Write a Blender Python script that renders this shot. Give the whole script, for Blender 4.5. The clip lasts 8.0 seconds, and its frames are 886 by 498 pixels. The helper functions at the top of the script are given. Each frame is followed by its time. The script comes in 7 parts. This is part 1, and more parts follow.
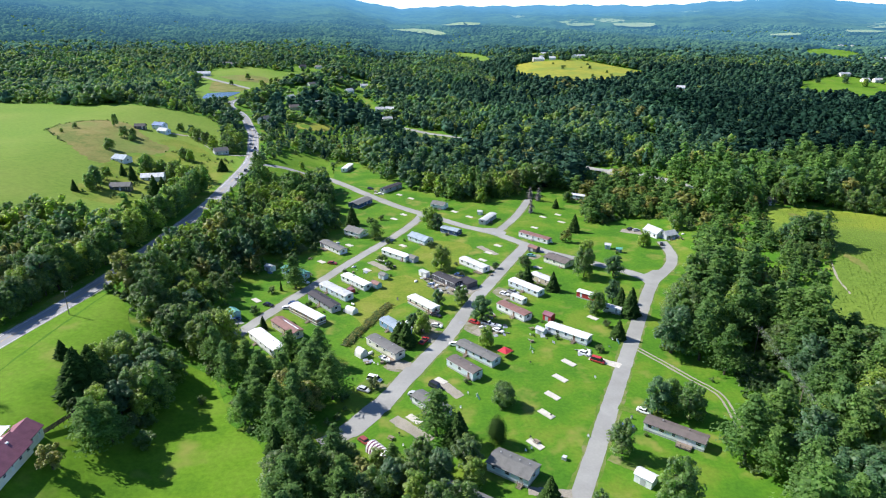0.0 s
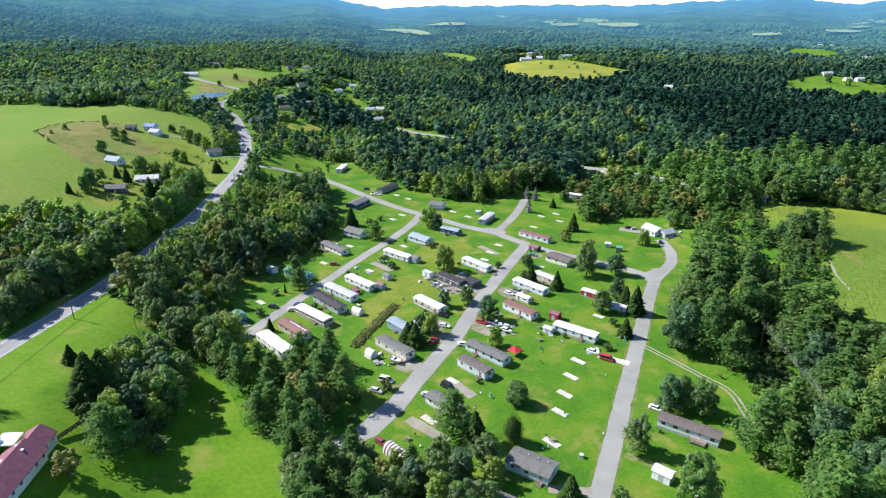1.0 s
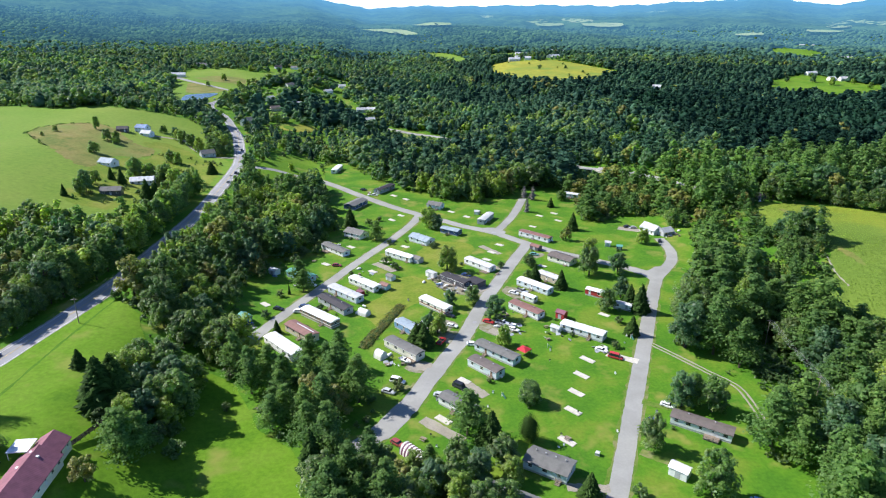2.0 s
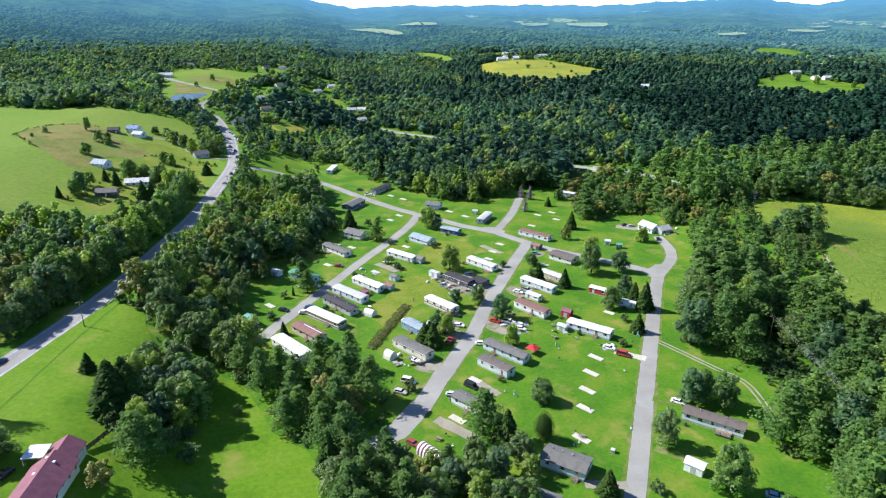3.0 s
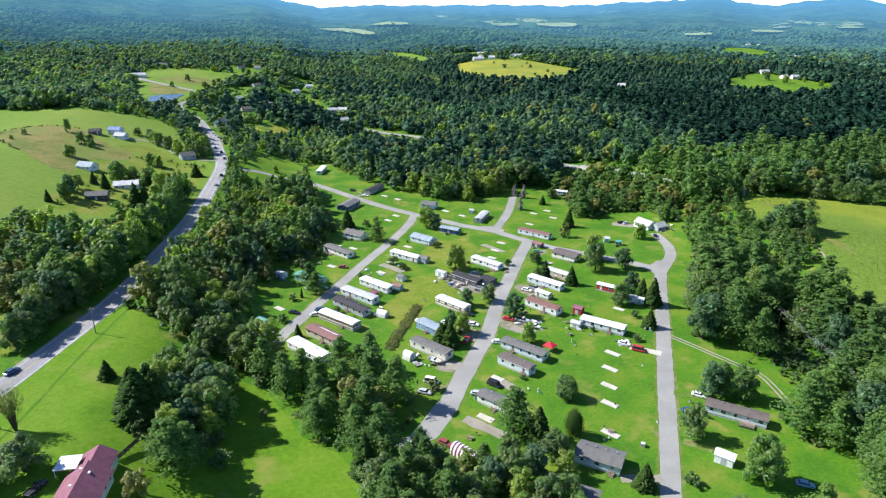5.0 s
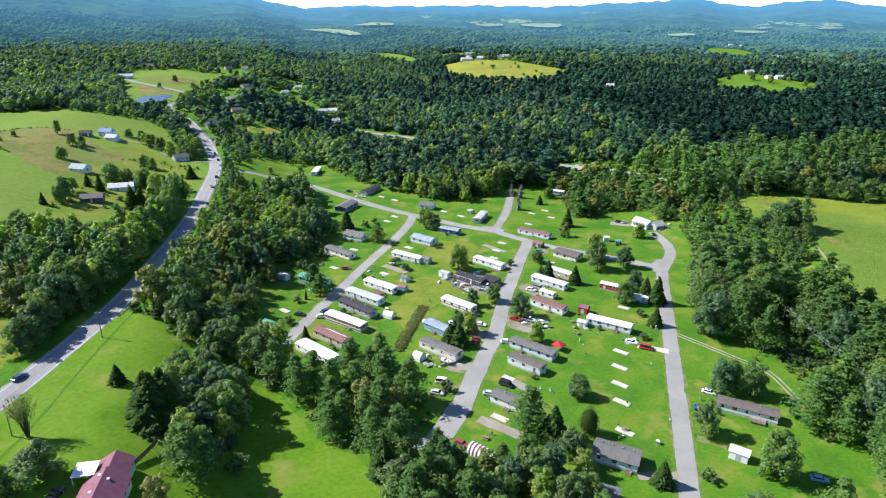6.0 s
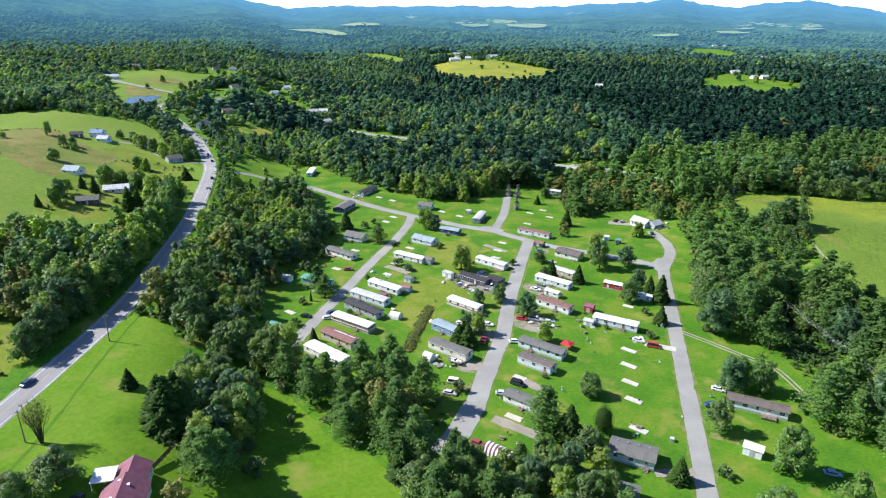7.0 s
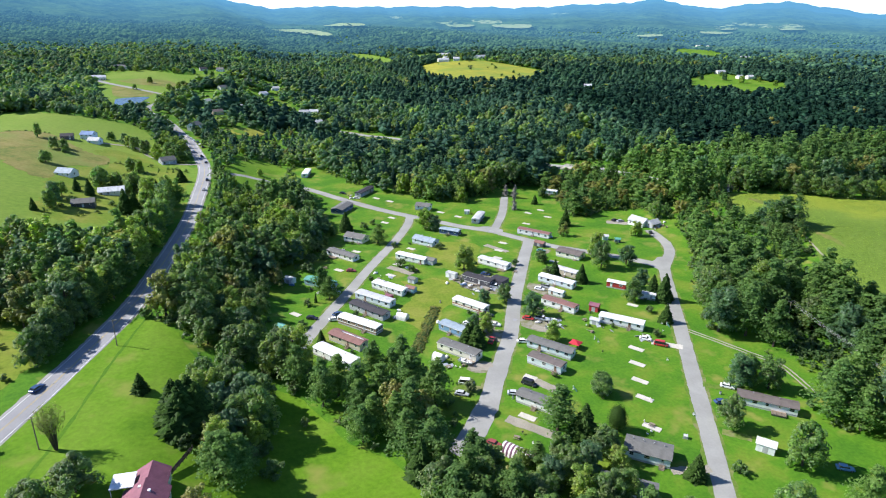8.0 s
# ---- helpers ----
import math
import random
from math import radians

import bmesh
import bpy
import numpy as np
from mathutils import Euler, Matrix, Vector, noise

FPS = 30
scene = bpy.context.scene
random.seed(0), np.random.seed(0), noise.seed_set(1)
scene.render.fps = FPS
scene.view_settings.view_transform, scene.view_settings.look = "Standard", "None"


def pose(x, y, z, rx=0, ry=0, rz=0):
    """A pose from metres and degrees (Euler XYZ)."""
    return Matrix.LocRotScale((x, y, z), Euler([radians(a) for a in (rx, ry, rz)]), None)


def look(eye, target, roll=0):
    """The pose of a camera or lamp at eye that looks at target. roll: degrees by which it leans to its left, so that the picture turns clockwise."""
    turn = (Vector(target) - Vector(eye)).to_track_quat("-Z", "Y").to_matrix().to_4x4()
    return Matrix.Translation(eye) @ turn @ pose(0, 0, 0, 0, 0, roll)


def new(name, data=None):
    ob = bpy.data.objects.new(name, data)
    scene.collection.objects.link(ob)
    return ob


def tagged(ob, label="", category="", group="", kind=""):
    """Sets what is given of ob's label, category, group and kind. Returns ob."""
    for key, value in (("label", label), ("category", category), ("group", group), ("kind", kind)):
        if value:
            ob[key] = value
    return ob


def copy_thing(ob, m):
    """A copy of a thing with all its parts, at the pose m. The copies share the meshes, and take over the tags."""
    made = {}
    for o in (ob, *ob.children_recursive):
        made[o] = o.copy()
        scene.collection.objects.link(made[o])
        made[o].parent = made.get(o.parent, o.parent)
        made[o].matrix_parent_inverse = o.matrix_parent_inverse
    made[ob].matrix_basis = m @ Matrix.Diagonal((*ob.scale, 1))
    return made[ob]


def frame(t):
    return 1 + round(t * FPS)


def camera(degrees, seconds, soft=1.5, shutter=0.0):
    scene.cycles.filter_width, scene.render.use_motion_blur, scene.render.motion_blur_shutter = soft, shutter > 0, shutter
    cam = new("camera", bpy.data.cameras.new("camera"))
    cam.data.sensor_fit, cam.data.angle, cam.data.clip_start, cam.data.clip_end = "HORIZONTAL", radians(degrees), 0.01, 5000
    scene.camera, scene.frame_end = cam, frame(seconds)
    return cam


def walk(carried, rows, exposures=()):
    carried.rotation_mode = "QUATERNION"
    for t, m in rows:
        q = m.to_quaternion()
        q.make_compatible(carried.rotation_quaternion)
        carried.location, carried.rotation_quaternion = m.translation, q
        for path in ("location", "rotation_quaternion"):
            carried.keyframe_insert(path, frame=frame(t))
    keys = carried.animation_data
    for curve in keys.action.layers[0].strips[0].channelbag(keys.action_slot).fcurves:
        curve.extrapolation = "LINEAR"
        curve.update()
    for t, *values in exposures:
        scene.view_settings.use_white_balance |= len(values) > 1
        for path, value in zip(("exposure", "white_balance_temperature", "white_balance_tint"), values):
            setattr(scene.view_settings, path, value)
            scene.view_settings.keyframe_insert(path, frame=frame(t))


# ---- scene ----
cam = camera(69.3, 8.0, 1.1)
walk(cam, [
    (0, look((-8.85, -6.46, 115.79), (1.10, 179.95, 44.03), 0.27)),
    (0.5, look((-13.10, -6.28, 115.84), (-0.78, 179.99, 44.05), 0.27)),
    (1, look((-17.41, -6.03, 115.88), (-2.64, 180.07, 44.11), 0.31)),
    (1.5, look((-21.55, -5.70, 115.89), (-4.48, 180.22, 44.18), 0.33)),
    (3, look((-33.72, -4.66, 115.90), (-9.80, 180.49, 44.15), 0.41)),
    (3.5, look((-37.86, -4.16, 115.85), (-11.59, 180.67, 44.10), 0.43)),
    (4, look((-42.02, -3.57, 115.78), (-13.39, 180.90, 44.03), 0.51)),
    (4.5, look((-46.19, -2.89, 115.72), (-15.19, 181.19, 43.95), 0.58)),
    (6, look((-58.55, -0.46, 115.48), (-20.55, 182.42, 43.97), 0.70)),
    (6.5, look((-62.68, 0.40, 115.42), (-22.35, 182.81, 43.99), 0.76)),
    (7, look((-66.74, 1.37, 115.34), (-24.16, 183.29, 43.97), 0.82)),
    (7.5, look((-70.75, 2.37, 115.28), (-25.92, 183.78, 44.00), 0.86)),
    (8, look((-74.71, 3.41, 115.25), (-27.61, 184.28, 44.07), 0.88)),
], [(0, 0.74, 6300, 12.5), (8, 0.74, 6300, 12.5)])

# world, sun
SUN_AZ, SUN_EL = radians(-65.0), radians(41.0)
world = bpy.data.worlds.new("sky")
scene.world = world
world.use_nodes = True
wn, wl = world.node_tree.nodes, world.node_tree.links
sky = wn.new("ShaderNodeTexSky")
sky.sky_type, sky.sun_disc = "NISHITA", False
sky.sun_elevation, sky.sun_rotation = SUN_EL, SUN_AZ
sky.altitude, sky.air_density, sky.dust_density = 200, 0.6, 0.0
sky.ozone_density = 5.0
wn["Background"].inputs["Strength"].default_value = 0.14
wl.new(sky.outputs[0], wn["Background"].inputs["Color"])
sun_data = bpy.data.lights.new("sun", "SUN")
sun_data.energy, sun_data.angle, sun_data.color = 5.0, radians(0.53), (1.0, 0.965, 0.91)
sun = new("sun", sun_data)
sun.matrix_world = look((0, 0, 300), (-math.sin(SUN_AZ) * 220, -math.cos(SUN_AZ) * 220, 300 - 220 * math.tan(SUN_EL)))


# ---- materials ----
def blank(name, rough=0.8, spec=0.3):
    m = bpy.data.materials.new(name)
    m.use_nodes = True
    t = m.node_tree
    b = t.nodes["Principled BSDF"]
    b.inputs["Roughness"].default_value = rough
    b.inputs["Specular IOR Level"].default_value = spec
    return m, t, b


def coords(t, space="world"):
    if space == "world":
        return t.nodes.new("ShaderNodeNewGeometry").outputs["Position"]
    return t.nodes.new("ShaderNodeTexCoord").outputs["Object"]


def noise_node(t, vec, scale, detail=3.0, rough=0.55):
    n = t.nodes.new("ShaderNodeTexNoise")
    n.inputs["Scale"].default_value, n.inputs["Detail"].default_value, n.inputs["Roughness"].default_value = scale, detail, rough
    t.links.new(vec, n.inputs["Vector"])
    return n.outputs["Fac"]


def ramp_node(t, fac, stops):
    r = t.nodes.new("ShaderNodeValToRGB")
    e = r.color_ramp.elements
    while len(e) < len(stops):
        e.new(0.5)
    for k, (p, c) in enumerate(stops):
        e[k].position, e[k].color = p, (*c, 1)
    t.links.new(fac, r.inputs[0])
    return r.outputs["Color"]


def mix_node(t, fac, a, b, how="MIX"):
    m = t.nodes.new("ShaderNodeMix")
    m.data_type, m.blend_type = "RGBA", how
    for k, v in ((0, fac), (6, a), (7, b)):
        if isinstance(v, (int, float)):
            m.inputs[k].default_value = v
        elif isinstance(v, tuple):
            m.inputs[k].default_value = (*v, 1)
        else:
            t.links.new(v, m.inputs[k])
    return m.outputs[2]


def bump_node(t, b, height_out, strength, distance):
    n = t.nodes.new("ShaderNodeBump")
    n.inputs["Strength"].default_value, n.inputs["Distance"].default_value = strength, distance
    t.links.new(height_out, n.inputs["Height"])
    t.links.new(n.outputs[0], b.inputs["Normal"])


def speckled(name, dark, light, big=0.02, fine=1.2, rough=0.85, spec=0.2, bump=0.3, space="world", third=None, extra=None, mottle=0.45):
    """A surface with broad patches and fine grain."""
    m, t, b = blank(name, rough, spec)
    v = coords(t, space)
    broad = noise_node(t, v, big, 4)
    grain = noise_node(t, v, fine, 5, 0.65)
    stops = [(0.35, dark), (0.65, light)]
    if third:
        stops = [(0.38, dark), (0.51, light), (0.63, third)]
    col = ramp_node(t, broad, stops)
    col = mix_node(t, mottle, col, ramp_node(t, grain, [(0.34, tuple(c * 0.5 for c in dark)), (0.7, light)]))
    if extra:
        stain = noise_node(t, v, extra[0], 3)
        col = mix_node(t, ramp_node(t, stain, [(extra[1], (0, 0, 0)), (extra[1] + 0.2, (1, 1, 1))]), col, extra[2])
    t.links.new(col, b.inputs["Base Color"])
    bump_node(t, b, grain, bump, 0.2)
    return m


def painted(name, colour, rough=0.55, dirt=0.25, spec=0.35, metal=0.0, scale=0.6):
    """Paint or cladding with streaks of dirt."""
    m, t, b = blank(name, rough, spec)
    v = coords(t, "object")
    st = noise_node(t, v, scale, 4)
    fine = noise_node(t, v, 6.0, 3)
    worn = tuple(c * (1 - dirt) * k for c, k in zip(colour, (0.95, 0.92, 0.85)))
    col = mix_node(t, ramp_node(t, st, [(0.42, (0, 0, 0)), (0.7, (1, 1, 1))]), colour, worn)
    col = mix_node(t, 0.18, col, mix_node(t, fine, tuple(c * 0.6 for c in colour), colour))
    t.links.new(col, b.inputs["Base Color"])
    b.inputs["Metallic"].default_value = metal
    return m


def ribbed(name, colour, period=0.3, rough=0.5, axis=0, depth=0.35, dirt=0.2, metal=0.0):
    """Sheet cladding or shingle rows: fine ribs along one axis."""
    m, t, b = blank(name, rough, 0.35)
    v = coords(t, "object")
    w = t.nodes.new("ShaderNodeTexWave")
    w.bands_direction = ("X", "Y", "Z")[axis]
    w.inputs["Scale"].default_value, w.inputs["Distortion"].default_value = 1.0 / period * 0.3, 0.3
    t.links.new(v, w.inputs["Vector"])
    st = noise_node(t, v, 0.5, 5)
    worn = tuple(c * (1 - 2.0 * dirt) for c in colour)
    col = mix_node(t, ramp_node(t, st, [(0.4, (0, 0, 0)), (0.72, (1, 1, 1))]), colour, worn)
    grain = noise_node(t, v, 5.0, 4)
    col = mix_node(t, 0.3, col, mix_node(t, grain, tuple(c * 0.55 for c in colour), tuple(min(1, c * 1.15) for c in colour)))
    t.links.new(col, b.inputs["Base Color"])
    b.inputs["Metallic"].default_value = metal
    bump_node(t, b, w.outputs["Fac"], depth, 0.03)
    return m


def foliage(name, shades, trans=0.3, broad=0.05, gloss=0.03):
    """Leaves that let some light through; tint varies from tree to tree, from patch to patch and from leaf to leaf."""
    m = bpy.data.materials.new(name)
    m.use_nodes = True
    t = m.node_tree
    t.nodes.remove(t.nodes["Principled BSDF"])
    out = t.nodes["Material Output"]
    geo = t.nodes.new("ShaderNodeNewGeometry")
    info = t.nodes.new("ShaderNodeObjectInfo")
    patch = noise_node(t, geo.outputs["Position"], broad, 2)
    crown = noise_node(t, geo.outputs["Position"], 0.13, 1)
    tree = t.nodes.new("ShaderNodeMath")
    tree.operation = "FRACT"
    add = t.nodes.new("ShaderNodeMath")
    add.operation = "ADD"
    mul = t.nodes.new("ShaderNodeMath")
    mul.operation = "MULTIPLY"
    mul.inputs[1].default_value = 1.7
    t.links.new(crown, mul.inputs[0])
    t.links.new(mul.outputs[0], add.inputs[0])
    t.links.new(info.outputs["Random"], add.inputs[1])
    t.links.new(add.outputs[0], tree.inputs[0])
    n = len(shades)
    c1 = ramp_node(t, tree.outputs[0], [(k / max(1, n - 1), s) for k, s in enumerate(shades)])
    c2 = ramp_node(t, patch, [(0.35, shades[0]), (0.7, shades[-1])])
    col = mix_node(t, 0.2, c1, c2)
    stand_ = noise_node(t, geo.outputs["Position"], 0.008, 3)
    col = mix_node(t, 1.0, col, ramp_node(t, stand_, [(0.32, (0.66, 0.74, 0.8)), (0.5, (1.0, 1.0, 1.0)), (0.68, (1.14, 1.2, 1.05))]), "MULTIPLY")
    # random leaf tone; the brightest leaves imitate sunlit tips and glints by colour
    leaf = ramp_node(t, geo.outputs["Random Per Island"], [(0.0, (0.6, 0.65, 0.6)), (0.6, (1.0, 1.0, 0.95)), (0.9, (1.22, 1.2, 1.1)), (1.0, (1.4, 1.4, 1.25))])
    col = mix_node(t, 1.0, col, leaf, "MULTIPLY")
    d, tr, mx = (t.nodes.new(k) for k in ("ShaderNodeBsdfDiffuse", "ShaderNodeBsdfTranslucent", "ShaderNodeMixShader"))
    mx.inputs[0].default_value = trans
    t.links.new(col, d.inputs[0])
    t.links.new(mix_node(t, 1.0, col, (1.5, 1.65, 1.0), "MULTIPLY"), tr.inputs[0])
    t.links.new(d.outputs[0], mx.inputs[1])
    t.links.new(tr.outputs[0], mx.inputs[2])
    gl, mg = t.nodes.new("ShaderNodeBsdfGlossy"), t.nodes.new("ShaderNodeMixShader")
    gl.inputs["Roughness"].default_value, mg.inputs[0].default_value = 0.5, gloss
    t.links.new(mx.outputs[0], mg.inputs[1])
    t.links.new(gl.outputs[0], mg.inputs[2])
    t.links.new(mg.outputs[0], out.inputs["Surface"])
    return m


M = {}
M["grass"] = speckled("mown_grass", (0.055, 0.165, 0.013), (0.098, 0.225, 0.015), 0.06, 0.9, 0.9, 0.1, 0.5,
                      third=(0.19, 0.25, 0.03), extra=(0.09, 0.56, (0.24, 0.235, 0.055)))
M["lawn"] = speckled("lawn", (0.08, 0.185, 0.010), (0.12, 0.24, 0.013), 0.045, 0.7, 0.9, 0.1, 0.5, third=(0.16, 0.265, 0.025), extra=(0.06, 0.59, (0.21, 0.22, 0.05)))
M["mown_line"] = speckled("darker_grass", (0.065, 0.16, 0.013), (0.09, 0.195, 0.014), 0.2, 1.1, 0.9, 0.1, 0.5)
M["hay"] = speckled("hay_meadow", (0.135, 0.245, 0.025), (0.17, 0.262, 0.034), 0.012, 0.4, 0.9, 0.1, 0.4, third=(0.22, 0.285, 0.05))
M["dry"] = speckled("dry_meadow", (0.12, 0.17, 0.032), (0.235, 0.215, 0.062), 0.06, 0.5, 0.9, 0.1, 0.7, third=(0.31, 0.245, 0.095), extra=(0.03, 0.52, (0.13, 0.20, 0.035)))
M["corn"] = speckled("corn_field", (0.12, 0.20, 0.028), (0.165, 0.245, 0.035), 0.014, 0.5, 0.9, 0.1, 0.6, third=(0.30, 0.34, 0.035))
M["goldenrod"] = speckled("goldenrod", (0.23, 0.27, 0.04), (0.36, 0.34, 0.045), 0.02, 0.12, 0.9, 0.1, 0.5, extra=(0.03, 0.52, (0.16, 0.24, 0.04)))
M["meadow"] = speckled("worn_meadow", (0.13, 0.215, 0.02), (0.19, 0.24, 0.03), 0.06, 0.8, 0.9, 0.1, 0.5, third=(0.26, 0.265, 0.055))
M["asphalt"] = speckled("old_asphalt", (0.262, 0.26, 0.238), (0.336, 0.334, 0.306), 0.08, 1.3, 0.9, 0.2, 0.03, mottle=0.14, extra=(0.12, 0.6, (0.24, 0.235, 0.22)))
M["tarmac"] = speckled("road_asphalt", (0.25, 0.25, 0.255), (0.33, 0.33, 0.33), 0.06, 1.4, 0.9, 0.2, 0.03, mottle=0.14)
M["gravel"] = speckled("gravel", (0.27, 0.245, 0.20), (0.38, 0.345, 0.28), 0.2, 3.0, 0.9, 0.2, 0.5, extra=(0.5, 0.60, (0.2, 0.24, 0.09)))
M["grit"] = speckled("gritty_ground", (0.17, 0.185, 0.07), (0.27, 0.25, 0.18), 0.35, 1.6, 0.95, 0.1, 0.4, third=(0.33, 0.31, 0.26))
M["concrete"] = speckled("concrete", (0.50, 0.47, 0.40), (0.66, 0.62, 0.53), 0.4, 3.0, 0.85, 0.25, 0.2)
M["shoulder_stone"] = speckled("shoulder_stone", (0.27, 0.26, 0.24), (0.38, 0.37, 0.34), 0.15, 2.0, 0.9, 0.2, 0.15, extra=(0.2, 0.6, (0.2, 0.22, 0.08)))
M["verge"] = speckled("worn_verge", (0.085, 0.18, 0.018), (0.15, 0.21, 0.04), 0.2, 1.2, 0.9, 0.1, 0.4, third=(0.28, 0.25, 0.13))
M["line_white"] = painted("road_white", (0.75, 0.75, 0.72), 0.6, 0.3)
M["line_yellow"] = painted("road_yellow", (0.5, 0.40, 0.17), 0.6, 0.3)
M["bark"] = speckled("bark", (0.07, 0.055, 0.04), (0.14, 0.11, 0.085), 0.8, 5, 0.9, 0.1, 0.6, "object")
M["deadwood"] = speckled("dead_wood", (0.20, 0.18, 0.16), (0.33, 0.30, 0.27), 0.8, 5, 0.9, 0.1, 0.6, "object")
M["leaf"] = foliage("broad_leaves", [(0.10, 0.19, 0.062), (0.23, 0.34, 0.066), (0.105, 0.20, 0.08), (0.29, 0.36, 0.085), (0.14, 0.25, 0.066), (0.22, 0.26, 0.10), (0.075, 0.15, 0.06), (0.20, 0.31, 0.075)], 0.58)
M["leaf_light"] = foliage("light_leaves", [(0.25, 0.35, 0.062), (0.33, 0.40, 0.07), (0.20, 0.32, 0.058), (0.30, 0.34, 0.09)], 0.58)
# cool-leaved trees, tinted further towards blue-green to imitate haze on far woods
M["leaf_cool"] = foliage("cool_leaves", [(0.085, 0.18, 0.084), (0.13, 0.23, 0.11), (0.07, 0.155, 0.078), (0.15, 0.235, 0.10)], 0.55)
# far conifers, colour darkened for cloud shade and blued for haze
M["shaded_needle"] = foliage("needles", [(0.013, 0.041, 0.029), (0.020, 0.054, 0.034), (0.016, 0.046, 0.038)], 0.2, gloss=0.004)
M["spruce"] = foliage("spruce_needles", [(0.036, 0.075, 0.016), (0.052, 0.098, 0.02), (0.042, 0.085, 0.02)], 0.22, gloss=0.004)
M["pine"] = foliage("pine_needles", [(0.11, 0.20, 0.058), (0.165, 0.26, 0.066), (0.115, 0.21, 0.074)], 0.46, gloss=0.006)
# far pines, needle colour shifted blue to stand in for haze
M["hazed_pine"] = foliage("haze_blue_pine_needles", [(0.042, 0.104, 0.072), (0.066, 0.14, 0.09), (0.05, 0.116, 0.088), (0.08, 0.15, 0.08)], 0.35, gloss=0.006)
M["crop"] = foliage("crop_leaves", [(0.17, 0.26, 0.04), (0.24, 0.32, 0.045), (0.19, 0.275, 0.04)], 0.45, 0.02)
M["shrub"] = foliage("shrub_leaves", [(0.09, 0.165, 0.045), (0.13, 0.19, 0.055), (0.15, 0.18, 0.07), (0.09, 0.185, 0.045)], 0.42)
M["autumn"] = foliage("turning_leaves", [(0.26, 0.29, 0.06), (0.25, 0.215, 0.07), (0.23, 0.28, 0.06), (0.29, 0.27, 0.075)], 0.45)
M["water"], _wt, _wb = blank("pond_water", 0.25, 0.35)
_wb.inputs["Base Color"].default_value = (0.03, 0.05, 0.06, 1)
bump_node(_wt, _wb, noise_node(_wt, coords(_wt), 0.6, 3), 0.08, 0.2)
M["glass"], _gt, _gb = blank("window_glass", 0.06, 0.5)
_gt.links.new(ramp_node(_gt, noise_node(_gt, coords(_gt, "object"), 0.9, 2), [(0.3, (0.012, 0.015, 0.02)), (0.7, (0.05, 0.055, 0.06))]), _gb.inputs["Base Color"])
M["rubber"] = painted("tyre_rubber", (0.025, 0.025, 0.025), 0.85, 0.1)
M["chrome"] = painted("bright_metal", (0.6, 0.6, 0.6), 0.3, 0.1, 0.5, 0.9)
M["galvanised"] = painted("galvanised_steel", (0.40, 0.41, 0.42), 0.45, 0.2, 0.5, 0.6)
M["timber"] = speckled("weathered_timber", (0.20, 0.16, 0.12), (0.33, 0.27, 0.20), 1.0, 5, 0.85, 0.2, 0.4, "object")
M["blackwood"] = speckled("dark_stained_fence", (0.03, 0.028, 0.026), (0.06, 0.055, 0.05), 1.0, 5, 0.85, 0.2, 0.4, "object")
M["wire"] = painted("wire", (0.42, 0.42, 0.42), 0.5, 0.1)
M["dark_wire"] = painted("dark_wire", (0.12, 0.12, 0.12), 0.6, 0.1)
M["foundation"] = painted("skirting", (0.5, 0.5, 0.48), 0.7, 0.35)
PAINT = {
    "white": (0.86, 0.86, 0.84), "cream": (0.82, 0.79, 0.66), "tan": (0.62, 0.55, 0.40), "pale_blue": (0.70, 0.77, 0.80), "blue": (0.20, 0.36, 0.55),
    "grey": (0.45, 0.46, 0.48), "dark": (0.10, 0.10, 0.11), "brown": (0.30, 0.20, 0.15), "red": (0.50, 0.05, 0.05), "green": (0.14, 0.34, 0.28),
    "teal": (0.30, 0.52, 0.55), "silver": (0.52, 0.54, 0.56), "black": (0.03, 0.03, 0.035), "navy": (0.05, 0.09, 0.2), "maroon": (0.30, 0.07, 0.07),
}
ROOFS = {
    "white": (0.80, 0.80, 0.79), "grey": (0.165, 0.163, 0.15), "dark": (0.05, 0.046, 0.05), "brown": (0.155, 0.13, 0.115), "rust": (0.24, 0.125, 0.105),
    "blue": (0.31, 0.38, 0.43), "slate_blue": (0.15, 0.24, 0.42), "green": (0.12, 0.36, 0.29), "silver": (0.52, 0.53, 0.52), "maroon": (0.25, 0.095, 0.125), "light": (0.60, 0.60, 0.60),
}


def paint(c):
    if "wall_" + c not in M:
        M["wall_" + c] = ribbed("siding_" + c, PAINT[c], 0.2, 0.5, 2, 0.25, 0.1)
    return M["wall_" + c]


def roofing(c):
    if "roof_" + c not in M:
        M["roof_" + c] = ribbed("roofing_" + c, ROOFS[c], 0.45, 0.7, 0, 0.5, 0.2 if c != "white" else 0.26)
    return M["roof_" + c]


def lacquer(c):
    if "car_" + c not in M:
        M["car_" + c] = painted("lacquer_" + c, PAINT[c], 0.22, 0.08, 0.6)
    return M["car_" + c]

